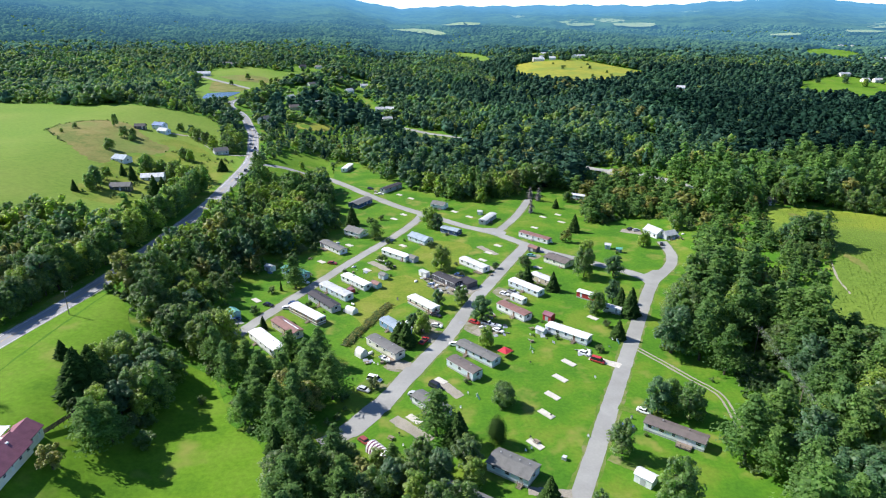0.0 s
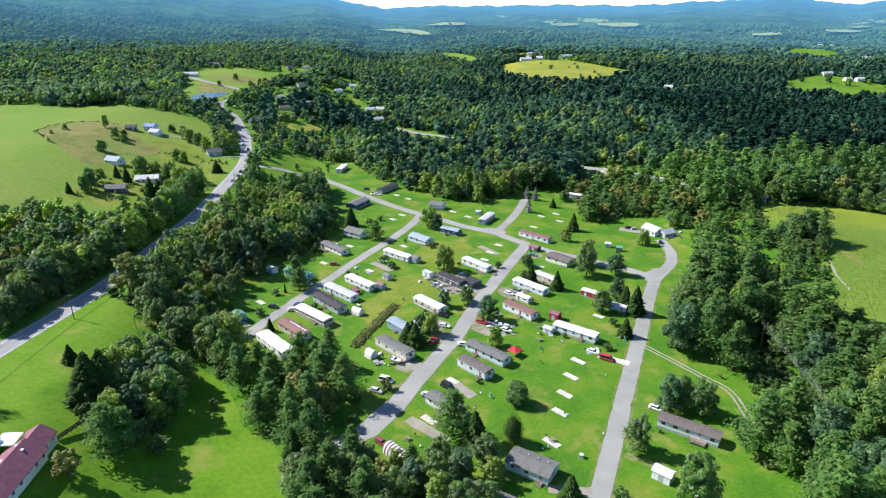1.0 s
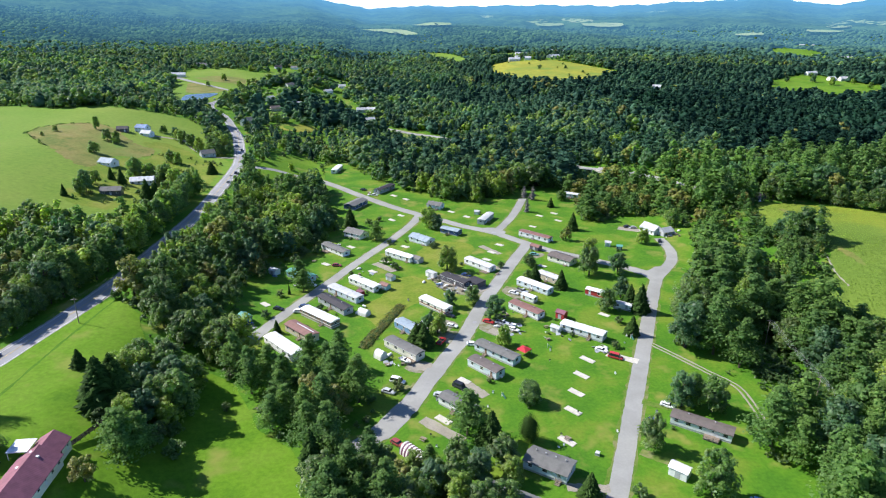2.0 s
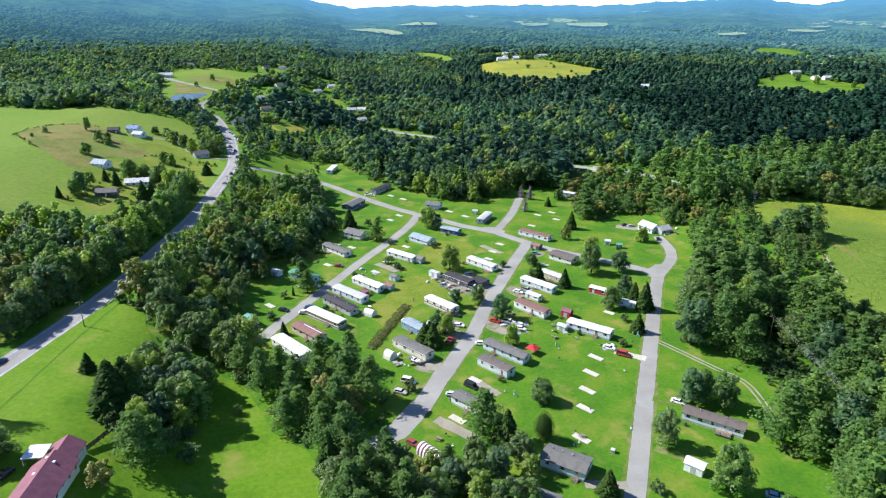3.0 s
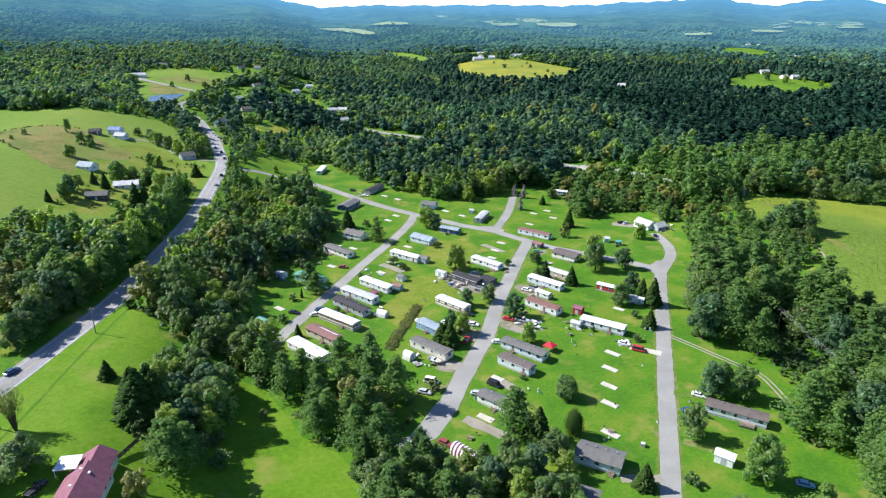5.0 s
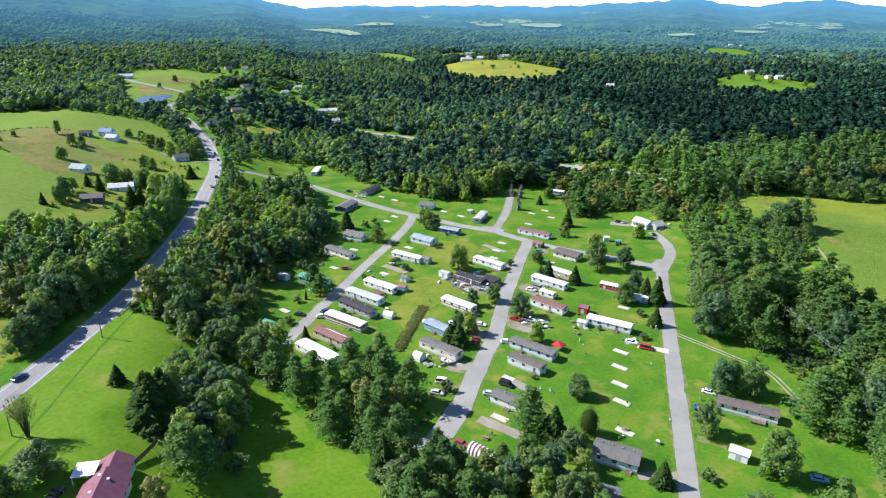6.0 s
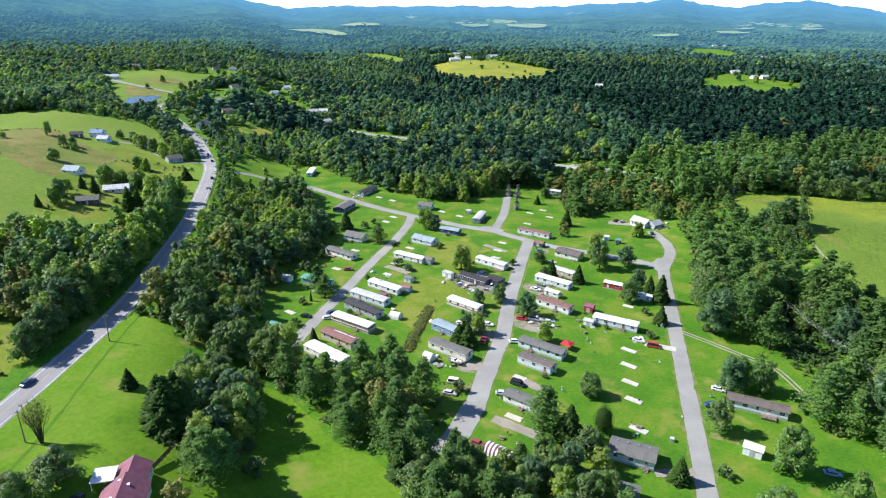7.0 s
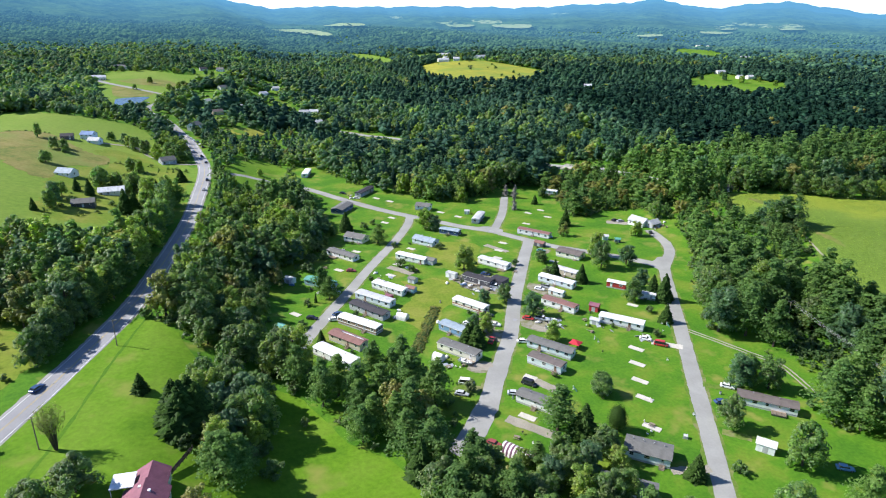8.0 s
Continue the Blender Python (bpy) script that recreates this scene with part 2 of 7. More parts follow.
# ---- building helpers ----
class Geo:
    """Collects corners and faces of one mesh."""

    def __init__(self):
        self.v, self.f = [], []

    def add(self, verts, faces):
        n = len(self.v)
        self.v += [tuple(p) for p in verts]
        self.f += [tuple(i + n for i in q) for q in faces]
        return self

    def box(self, x0, y0, z0, x1, y1, z1):
        p = [(x, y, z) for z in (z0, z1) for y in (y0, y1) for x in (x0, x1)]
        return self.add(p, [(0, 2, 3, 1), (4, 5, 7, 6), (0, 1, 5, 4), (1, 3, 7, 5), (3, 2, 6, 7), (2, 0, 4, 6)])

    def extrude(self, outline, a, b, axis=0):
        """An outline (seen along the axis) as a solid from a to b."""
        n = len(outline)
        put = (lambda s, p: (s, p[0], p[1])) if axis == 0 else (lambda s, p: (p[0], s, p[1]))
        pts = [put(a, p) for p in outline] + [put(b, p) for p in outline]
        return self.add(pts, [tuple(range(n))[::-1], tuple(range(n, 2 * n))] + [(i, (i + 1) % n, n + (i + 1) % n, n + i) for i in range(n)])

    def tube(self, a, b, r0, r1, n=7, caps=True):
        a, b = Vector(a), Vector(b)
        q = (b - a).to_track_quat("Z", "Y").to_matrix()
        ring = [q @ Vector((math.cos(k * 2 * math.pi / n), math.sin(k * 2 * math.pi / n), 0)) for k in range(n)]
        pts = [a + r0 * p for p in ring] + [b + r1 * p for p in ring]
        fs = [(k, (k + 1) % n, n + (k + 1) % n, n + k) for k in range(n)]
        return self.add(pts, fs + ([tuple(range(n))[::-1], tuple(range(n, 2 * n))] if caps else []))

    def mesh(self, name, mat, smooth=False):
        me = bpy.data.meshes.new(name)
        me.from_pydata(self.v, [], self.f)
        me.materials.append(mat)
        if smooth:
            me.polygons.foreach_set("use_smooth", [True] * len(me.polygons))
        me.update()
        return me


def part(name, geo, mat, parent=None, label="", at=None, smooth=False):
    """One mesh object, from a Geo or a shared mesh, under its thing."""
    me = geo if isinstance(geo, bpy.types.Mesh) else geo.mesh(name, mat, smooth)
    ob = new(name, me)
    ob.parent = parent
    if at is not None:
        ob.matrix_basis = at
    if label:
        ob["label"] = label
    return ob


def thing(name, x, y, turn, label, category, group="", z=None):
    e = new(name)
    e.empty_display_size = 0.5
    e.matrix_basis = pose(x, y, land(x, y) if z is None else z, 0, 0, turn)
    return tagged(e, label, category, group)


def ease(u):
    u = np.clip(u, 0.0, 1.0)
    return u * u * (3 - 2 * u)


def far_hills(x, y):
    """The wide valley's rim: low rolling woods that rise to mountains."""
    r, az = np.hypot(x, y), np.degrees(np.arctan2(x, y))
    lift = (-0.22 + 0.95 * ease((-2.2 - az) / 5) + 1.1 * ease((-9 - az) / 14) + 0.56 * np.exp(-((az - 26) / 4.5) ** 2)
            + 0.72 * np.exp(-((az - 31) / 2.6) ** 2) + 0.74 * np.exp(-((az - 40) / 4.2) ** 2) + 0.05 * np.sin(az * 1.9) + 0.03 * np.sin(az * 4.7 + 1))
    rim = 116 + 4750 * np.tan(np.radians(lift - 0.10))
    roll = 13 * np.sin(x / 330 + 1.3) * np.sin(y / 290 + x / 900) + 5 * np.sin(x / 150 + y / 190) - 4
    west = 45 * ease((-x - 500) / 900) * ease((y - 1100) / 900)
    return ease((r - 1250) / 900) * (1 - 0.45 * ease((r - 2300) / 1200)) * roll + west * (1 - ease((r - 3600) / 1100)) + (rim - 25) * np.clip((r - 1750) / 3000, 0, 1) ** 1.4


def lands(x, y):
    """Height of the land, for arrays."""
    x, y = np.asarray(x, float), np.asarray(y, float)
    w = 12.5 * ease((-x - 72) / 50) * (1 - 0.15 * ease((y - 310) / 160))
    f = 20 * ease((-x - 135) / 135) * ease((y - 160) / 150) * (1 - 0.6 * ease((y - 640) / 200))
    p = -3.5 * ease((y - 215) / 150) - 5 * ease((y - 420) / 210) * np.exp(-((x / 120) ** 2))
    r = 10 * ease((x - 115) / 95)
    r = r + 8 * np.exp(-(((x - 275) / 130) ** 2 + ((y - 1165) / 120) ** 2))
    return w + f + p + r + 9 * ease((y - 740) / 360) + far_hills(x, y)


def land(x, y):
    return float(lands(x, y))


def inside(poly, x, y):
    """Which of the points lie in the outline."""
    x, y = np.asarray(x, float), np.asarray(y, float)
    hit = np.zeros(x.shape, bool)
    for (x0, y0), (x1, y1) in zip(poly, poly[1:] + poly[:1]):
        if y0 != y1:
            cross = (y0 > y) != (y1 > y)
            hit ^= cross & (x < (x1 - x0) * (y - y0) / (y1 - y0) + x0)
    return hit


def smooth_line(pts, step=3.0):
    """A gliding line through the points, in even steps."""
    p = [Vector((*q, 0)) for q in pts]
    p = [2 * p[0] - p[1]] + p + [2 * p[-1] - p[-2]]
    out = []
    for a, b, c, d in zip(p, p[1:], p[2:], p[3:]):
        n = max(2, int((c - b).length / step))
        for k in range(n):
            u = k / n
            out.append(0.5 * ((2 * b) + (c - a) * u + (2 * a - 5 * b + 4 * c - d) * u * u + (3 * b - a - 3 * c + d) * u**3))
    return out + [p[-2]]


def ribbon(name, pts, width, mat, lift, label="", category="road", side=0.0, rough=0.14, step=2.0, dash=0, kind="structure", parent=None):
    """A strip that follows the land along a line; side moves it off the middle."""
    line, g, rnd = smooth_line(pts, step), Geo(), random.Random(len(name) * 7 + int(width * 10))
    rows = []
    for i, q in enumerate(line):
        d = (line[min(i + 1, len(line) - 1)] - line[max(i - 1, 0)]).normalized()
        n = Vector((-d.y, d.x, 0))
        row = []
        for k, s in enumerate((-1, -0.33, 0.33, 1)):
            o = q + n * (side + s * width / 2 + (rnd.uniform(-rough, rough) if k in (0, 3) else 0))
            row.append((o.x, o.y, land(o.x, o.y) + lift - (0.012 if k in (0, 3) and width > 1 else 0)))
        rows.append(row)
    for i, (a, b) in enumerate(zip(rows, rows[1:])):
        if not dash or (i // dash) % 2 == 0:
            g.add(a + b, [(k, k + 1, k + 5, k + 4) for k in range(3)])
    ob = part(name, g, mat, parent, smooth=True)
    return ob if parent else tagged(ob, label, category, kind=kind)


def field(name, poly, mat, lift, label, cell=8.0, category="field", ragged=0.0):
    """A piece of ground cover with its own outline, laid over the land."""
    bm = bmesh.new()
    line = smooth_line(poly + poly[:1], 2.5 if ragged else 6.0)[:-1]
    rnd = random.Random(len(poly))
    line = [q + Vector((rnd.uniform(-ragged, ragged), rnd.uniform(-ragged, ragged), 0)) for q in line]
    bm.faces.new([bm.verts.new((q.x, q.y, 0)) for q in line])
    xs, ys = [q.x for q in line], [q.y for q in line]
    for axis, lo, hi in ((0, min(xs), max(xs)), (1, min(ys), max(ys))):
        for k in range(1, int((hi - lo) / cell) + 1):
            co, no = [0, 0, 0], [0, 0, 0]
            co[axis], no[axis] = lo + k * cell, 1
            bmesh.ops.bisect_plane(bm, geom=bm.verts[:] + bm.edges[:] + bm.faces[:], plane_co=co, plane_no=no)
    bmesh.ops.triangulate(bm, faces=bm.faces[:])
    for v in bm.verts:
        v.co.z = land(v.co.x, v.co.y) + lift
    for f in bm.faces:
        f.smooth = True
        if f.normal.z < 0:
            f.normal_flip()
    me = bpy.data.meshes.new(name)
    bm.to_mesh(me)
    bm.free()
    me.materials.append(mat)
    return tagged(new(name, me), label, category, kind="structure")


# ---- outlines of the open land ----
PARK = [(-29, 149), (-23, 118), (-5, 113), (4, 105), (22, 100), (71, 100), (80, 112), (78, 129), (75, 136), (84, 146), (85, 153), (89, 165),
        (85, 175), (80, 183), (79, 194), (90, 214), (101, 236), (118, 259), (131, 282), (138, 303), (143, 316), (145, 331), (122, 349), (104, 338),
        (90, 340), (99, 387), (99, 408), (87, 412), (71, 407), (59, 398), (37, 379), (10, 395), (-11, 420), (-29, 443), (-45, 484)]
PARK += [(-54, 506), (-65, 501), (-64, 414), (-56, 372), (-54, 334), (-62, 307), (-68, 290), (-69, 277), (-77, 284), (-77, 264), (-84, 249),
         (-80, 226), (-77, 215), (-67, 184), (-50, 178), (-40, 178), (-30, 171), (-27, 160), (-31, 150)]
LAWN = [(-149, 147), (-143, 167), (-137, 188), (-132.6, 203), (-126, 221), (-112, 210), (-105, 194), (-77, 181), (-72, 174), (-66, 162),
        (-62, 153), (-52, 144), (-47, 132), (-45, 122), (-50, 95), (-160, 95)]
ROADSIDE = [(-188, 231), (-168, 220), (-156, 212), (-151, 196), (-156, 183), (-162, 164)]
WEST = [(-250, 245), (-192, 287), (-172, 294), (-153, 299), (-137, 313), (-137, 380), (-127, 399), (-126, 438), (-133, 465), (-158, 509),
        (-177, 572), (-195, 600), (-229, 604), (-283, 602), (-308, 594), (-342, 610), (-488, 630), (-480, 400)]
BROWN = [(-276, 480), (-277, 502), (-267, 515), (-251, 525), (-236, 524), (-215, 499), (-198, 482), (-187, 477), (-188, 454), (-201, 444), (-204, 423), (-208, 407), (-221, 416), (-244, 441), (-264, 464)]
ROUGH = [(-207, 410), (-199, 378), (-193, 342), (-165, 336), (-143, 345), (-134, 378), (-132, 402), (-134, 440), (-142, 462), (-154, 473), (-172, 494), (-192, 503), (-199, 486), (-184, 479), (-185, 452), (-198, 442), (-200, 422)]
EAST = [(198, 339), (234, 325), (263, 311), (284, 303), (325, 282), (260, 210), (165, 160), (146, 177), (138, 192), (155, 213), (178, 246), (186, 258), (190, 276), (182, 288), (178, 300)]
BARE = ([(187, 236), (190, 240), (192, 248), (192, 258), (189.5, 258), (188, 247)], [(200.5, 309), (204, 310), (205, 320), (202, 324), (200, 318)])
NORTH = [(-116, 452), (-105, 492), (-90, 517), (-73, 503), (-65, 450), (-84, 404), (-99, 411)]
YELLOW = [(176, 1126), (216, 1134), (257, 1138), (296, 1126), (350, 1034), (366, 989), (265, 904), (218, 886), (186, 955), (164, 1040)]
STRIP = [(90, 1632), (135, 1617), (160, 1344), (138, 1223), (104, 1386)]
HILLTOP = [(210, 1372), (276, 1456), (310, 1411), (301, 1259), (189, 1198)]
FARM_A = [(1130, 1790), (1110, 1740), (938, 1366), (920, 1294), (805, 1212), (784, 1274), (814, 1348)]
VILLAGE = [(-294, 986), (-249, 1018), (-195, 1000), (-152, 1045), (-141, 985), (-186, 915), (-199, 810), (-203, 706), (-222, 665), (-271, 816)]
POND = [(-236, 744), (-230, 774), (-213, 797), (-212, 764), (-212, 728), (-215, 702), (-225, 690)]
FALLOW = [(-264, 861), (-253, 873), (-225, 846), (-212, 829), (-220, 800), (-243, 780)]
FARM_B = [(554, 912), (582, 928), (632, 967), (656, 960), (663, 929), (661, 900), (681, 877), (695, 860), (602, 768), (545, 756), (548, 782), (550, 814), (512, 801), (503, 828)]
GLADE = [(180, 438), (192, 435), (184, 419), (174, 424)]
GOLD = [(-118, 626), (-106, 646), (-85, 655), (-94, 623), (-113, 604)]
NROAD = [(-34, 690), (-12, 668), (12, 640), (34, 622), (52, 594)]


def glade(x, y, r, seed=1):
    rnd = random.Random(int(x * 3 + y))
    r *= 0.66
    return [(x + r * rnd.uniform(0.7, 1.2) * math.cos(k * 0.785), y + 1.5 * r * rnd.uniform(0.7, 1.2) * math.sin(k * 0.785)) for k in range(8)]


GLADES = [glade(*g) for g in ((-115, 738, 26), (-134, 702, 24), (-90, 882, 30), (-74, 945, 26), (-40, 768, 24), (-80, 774, 24), (-64, 792, 30), (-33, 702, 20), (-153, 770, 26), (-96, 824, 30),
                              (-90, 1010, 34), (-18, 1160, 30), (-177, 1046, 34), (-150, 1054, 34), (194, 690, 18), (345, 828, 20), (209, 592, 20), (209, 541, 14), (-118, 660, 16), (300, 1182, 40), (229, 1150, 34),
                              (1225, 1800, 70), (389, 1440, 40), (284, 1350, 30), (-140, 880, 24), (-150, 830, 22), (-110, 950, 30))]
CLEARING = [(-2, 668), (24, 640), (50, 606), (44, 582), (14, 612), (-10, 645)]
OPEN = [*GLADES, POND, FALLOW, CLEARING, STRIP, HILLTOP, FARM_A, PARK, LAWN, ROADSIDE, WEST, EAST, NORTH, YELLOW, VILLAGE, FARM_B, GLADE, GOLD]

# ---- roads (middle lines) ----
HIGHWAY = [(-163, 118), (-155.5, 142), (-151.4, 154), (-147.4, 166), (-143, 180), (-138.6, 196), (-134.4, 212), (-130.9, 228), (-128.3, 246), (-125.4, 286), (-123, 331), (-123, 381),
           (-124, 437), (-127, 472), (-136, 518), (-146, 563), (-156, 595), (-174, 646), (-195, 681), (-203, 730), (-203, 806), (-197, 864), (-181, 932), (-161, 996), (-130, 1060)]
SIDE = [(-300, 922), (-286, 908), (-263, 879), (-236, 854), (-205, 829)]
MAIN = [(-122, 451), (-111, 452), (-97, 457), (-74, 453), (-57, 434), (-41, 411), (-30, 396), (-17, 379), (-4, 365), (11, 350), (22, 338), (37, 325), (47, 311),
        (60, 293), (71, 283), (84, 271), (94, 261), (100, 253)]
SPUR = [(37, 323), (54, 356), (68, 391)]
MIDDLE = [(51, 304), (40, 282), (28, 257), (17.5, 235), (7.8, 212), (2.9, 201), (-2.6, 191.3), (-7.3, 182.4), (-11.9, 174.2), (-15.6, 166.5), (-20, 159.4), (-24.6, 153), (-28.5, 148), (-35, 143)]
WESTLANE = [(-2, 362), (-7, 346), (-20, 317), (-31, 296), (-41, 276), (-50, 257), (-58, 241), (-64, 229), (-70, 217), (-74, 208)]
EASTLANE = [(22, 99), (36, 126), (52, 158), (69, 192), (85, 224), (98, 249), (108, 262), (116, 273), (121, 285), (123, 297), (124, 306)]
TRACK = [(70, 195), (74, 188), (78, 181), (83, 172), (88, 163), (88, 154), (86, 143)]
BRIDGE = [(120, 480), (137, 457), (148, 443), (158, 427), (167, 409), (174, 389), (183, 369), (200, 345)]
WDRIVE = [(-208, 516), (-194, 520), (-179, 521), (-168, 502), (-151, 482), (-130, 478)]
CORRIDOR = [(102.0, 140.0), (109.0, 184.0)]
LANES = [(CORRIDOR, 6.0), (HIGHWAY, 6.5), (MAIN, 5), (SPUR, 4), (MIDDLE, 5), (WESTLANE, 4.5), (EASTLANE, 5), (TRACK, 3), (BRIDGE[:2], 4), (BRIDGE[1:4], 12), (BRIDGE[3:], 5), (NROAD, 5), (SIDE, 5), (WDRIVE, 3)]

# ---- ground: one sheet to the horizon ----
def spread(lo, hi, first, last, step, grow):
    near = list(np.arange(first, last + 0.1, step))
    out, s, a = [], step, last
    while a < hi:
        s = min(s * grow, 90)
        a += s
        out.append(min(a, hi))
    pre, s, a = [], step, first
    while a > lo:
        s = min(s * grow, 90)
        a -= s
        pre.append(max(a, lo))
    return np.array(pre[::-1] + near + out)


def sheet(name, xs, ys, zfun, mat, keep=None):
    gx, gy = np.meshgrid(xs, ys)
    co = np.stack([gx.ravel(), gy.ravel(), zfun(gx.ravel(), gy.ravel())], 1)
    nx, ny = len(xs), len(ys)
    i = (np.arange(ny - 1)[:, None] * nx + np.arange(nx - 1)[None]).ravel()
    q = np.stack([i, i + 1, i + nx + 1, i + nx], 1)
    if keep is not None:
        q = q[keep(co[q].mean(1)[:, 0], co[q].mean(1)[:, 1])]
    me = bpy.data.meshes.new(name)
    me.vertices.add(len(co))
    me.vertices.foreach_set("co", co.ravel())
    me.loops.add(q.size)
    me.loops.foreach_set("vertex_index", q.ravel())
    me.polygons.add(len(q))
    me.polygons.foreach_set("loop_start", np.arange(0, q.size, 4))
    me.polygons.foreach_set("use_smooth", np.ones(len(q), bool))
    me.update(calc_edges=True)
    me.materials.append(mat)
    return new(name, me)


ground = sheet("ground", spread(-4600, 4600, -165, 165, 3.0, 1.09), spread(-400, 4880, 95, 420, 3.0, 1.05), lands, M["grass"])
tagged(ground, "uneven green grass with worn yellowish patches over rolling land", "ground", kind="structure")

field("lawn", LAWN, M["lawn"], 0.1, "smooth mown bright green lawn on a gentle slope", 3.0, category="lawn")
field("hay_field", WEST, M["hay"], 0.06, "pale green mown hay field on a low rise")
field("rough_grass", ROUGH, M["meadow"], 0.11, "olive rough grass round farm buildings", 5.0, "meadow", 2.0)
field("dry_field", BROWN, M["dry"], 0.16, "rough brownish unmown meadow inside the hay field", ragged=2.0)
field("roadside_verge", ROADSIDE, M["meadow"], 0.04, "dry yellowish rough grass beside the highway", 4.0, "verge", 1.2)
field("corn_field", EAST, M["corn"], 0.10, "yellow-green crop field bordered by woods")
field("north_lawn", NORTH, M["lawn"], 0.02, "bright green mown strip beside the park road", 3.0, category="lawn")
field("goldenrod_field", YELLOW, M["goldenrod"], 0.30, "bright yellow flowering field on a wooded ridge", 20)
field("village_field", VILLAGE, M["hay"], 0.20, "light green open fields at a village edge", 20)
field("fallow_field", FALLOW, M["dry"], 0.36, "pale brown fallow ground beside a pond", 20)
field("farm_field", FARM_B, M["lawn"], 0.30, "bright green pasture among dark woods", 25)
field("farm_field", FARM_A, M["lawn"], 0.30, "long bright green pasture below a row of farm houses", 25)
field("hilltop_field", STRIP, M["hay"], 0.30, "pale narrow hay strip between woods", 25)
field("hilltop_field", HILLTOP, M["hay"], 0.30, "pale grass round houses on a wooded hilltop", 25)
for g_ in GLADES:
    field("house_lawn", g_, M["lawn"], 0.2, "mown green clearing round a house among trees", 20, "lawn")
field("roadside_clearing", CLEARING, M["verge"], 0.2, "rough brownish clearing in front of a woods road", 15)
field("gold_patch", GOLD, M["goldenrod"], 0.3, "small yellow flowering clearing among trees", 20)
field("fallow_field", [(-270, 915), (-244, 935), (-213, 935), (-196, 905), (-204, 885), (-240, 888)], M["dry"], 0.34, "brownish worn ground in a village field", 20)
field("pond", POND, M["water"], 0.45, "still blue-grey pond beside the road", 8, "pond")
MEADOW = [(-26, 262), (-8, 262), (3, 240), (-8, 236), (-17, 226), (-25, 212), (-34, 230), (-24, 246)]
field("meadow_strip", MEADOW, M["meadow"], 0.012, "yellowish trodden grass strip between two rows of homes", 6, "meadow", 1.0)
MEADOW_B = [(2, 262), (-8, 292), (4, 312), (22, 306), (16, 282), (10, 268)]
field("meadow_strip", MEADOW_B, M["meadow"], 0.012, "yellowish trodden grass between parked homes", 6, "meadow", 1.0)

ribbon("highway_shoulder", HIGHWAY, 9.0, M["shoulder_stone"], 0.09, "pale gravel shoulders of the highway", "shoulder", rough=0.3)
ribbon("highway", HIGHWAY, 7.4, M["tarmac"], 0.14, "two-lane grey asphalt highway with painted lines", rough=0.15)
for s, c in ((-3.2, "line_white"), (3.2, "line_white"), (-0.16, "line_yellow"), (0.16, "line_yellow")):
    ribbon("edge_line" if "white" in c else "centre_line", HIGHWAY, 0.18 if "white" in c else 0.13, M[c], 0.165,
           "white painted edge line on the highway" if "white" in c else "yellow painted centre line on the highway", "road marking", s, 0.0)
for name, line, width, lift, lab in (
    ("park_road", MAIN, 5.7, 0.045, "worn pale grey asphalt lane through the home park"),
    ("park_road", MIDDLE, 5.8, 0.05, "worn pale grey asphalt lane between rows of homes"),
    ("park_road", WESTLANE, 4.9, 0.056, "narrow pale grey asphalt lane between rows of homes"),
    ("park_road", EASTLANE, 5.3, 0.053, "straight pale grey asphalt lane beside open lawn"),
    ("park_road", SPUR, 4.8, 0.06, "short cracked asphalt spur that ends at the woods"),
    ("far_road", BRIDGE, 7.0, 0.9, "grey asphalt road that crosses a stream by the woods"),
    ("woods_road", NROAD, 7.0, 0.4, "grey road glimpsed between woods"),
    ("village_road", SIDE, 7.0, 0.5, "pale side road beside fallow ground"),
    ("farm_drive", WDRIVE, 3.5, 0.18, "pale gravel farm drive across a field"),
):
    ribbon(name, line, width, M["gravel"] if "drive" in name else M["asphalt"], lift, lab)
    if name == "park_road":
        ribbon("lane_verge", line, width + 1.7, M["verge"], lift - 0.03, "worn yellowish grass and grit along a lane", "verge", rough=0.55)
FLARE = [(-11, 183), (-4.4, 182), (-8.8, 173.8), (-12.2, 166.1), (-16.2, 159), (-20.4, 152.5), (-25, 146.5), (-34, 145), (-28.4, 153.6), (-24, 160.1), (-19, 167), (-15.2, 174.6)]
field("lane_apron", FLARE, M["asphalt"], 0.066, "widened worn end of the asphalt lane under trees", 5, "road", 0.25)
# narrow strip of darker green along the lawn
ribbon("mown_line", [(-121, 232), (-124.6, 215.8), (-129.7, 185.2), (-132.9, 159.7), (-137, 140)], 0.9, M["mown_line"], 0.125, "faint darker line across the mown lawn", "lawn line", rough=0.2)
for s in (-0.85, 0.85):
    ribbon("wheel_track", TRACK, 0.7, M["gravel"], 0.035, "pale worn wheel rut of a grassy track", "track", s, 0.15)
for bare in BARE:
    field("bare_patch", bare, M["dry"], 0.14, "thin pale ground where the crop failed", 3.0, "bare ground", 0.8)
ribbon("field_track", [(169, 221), (172.7, 234.6), (178, 247), (183, 258.5)], 0.7, M["gravel"], 0.16, "narrow bare path along the crop field", "track", rough=0.25)
APRON = [(95, 247), (101, 251), (109, 263), (104, 265), (98, 260), (91, 266), (88, 263), (94, 255)]
field("junction", APRON, M["asphalt"], 0.068, "wide asphalt apron where two park lanes meet", 5, "road")
FORK = [(40, 318), (44, 326), (38, 334), (32, 334), (26, 338), (30, 328)]
field("junction", FORK, M["asphalt"], 0.07, "asphalt apron where a spur leaves the park lane", 5, "road")
for px, py, pr in ((10.0, 214.5, 0.9), (37.0, 325.0, 1.3), (-30.0, 297.5, 0.8)):
    field("road_patch", glade(px, py, pr * 1.5), M["tarmac"], 0.078, "darker tar patch on worn asphalt", 3, "road patch")
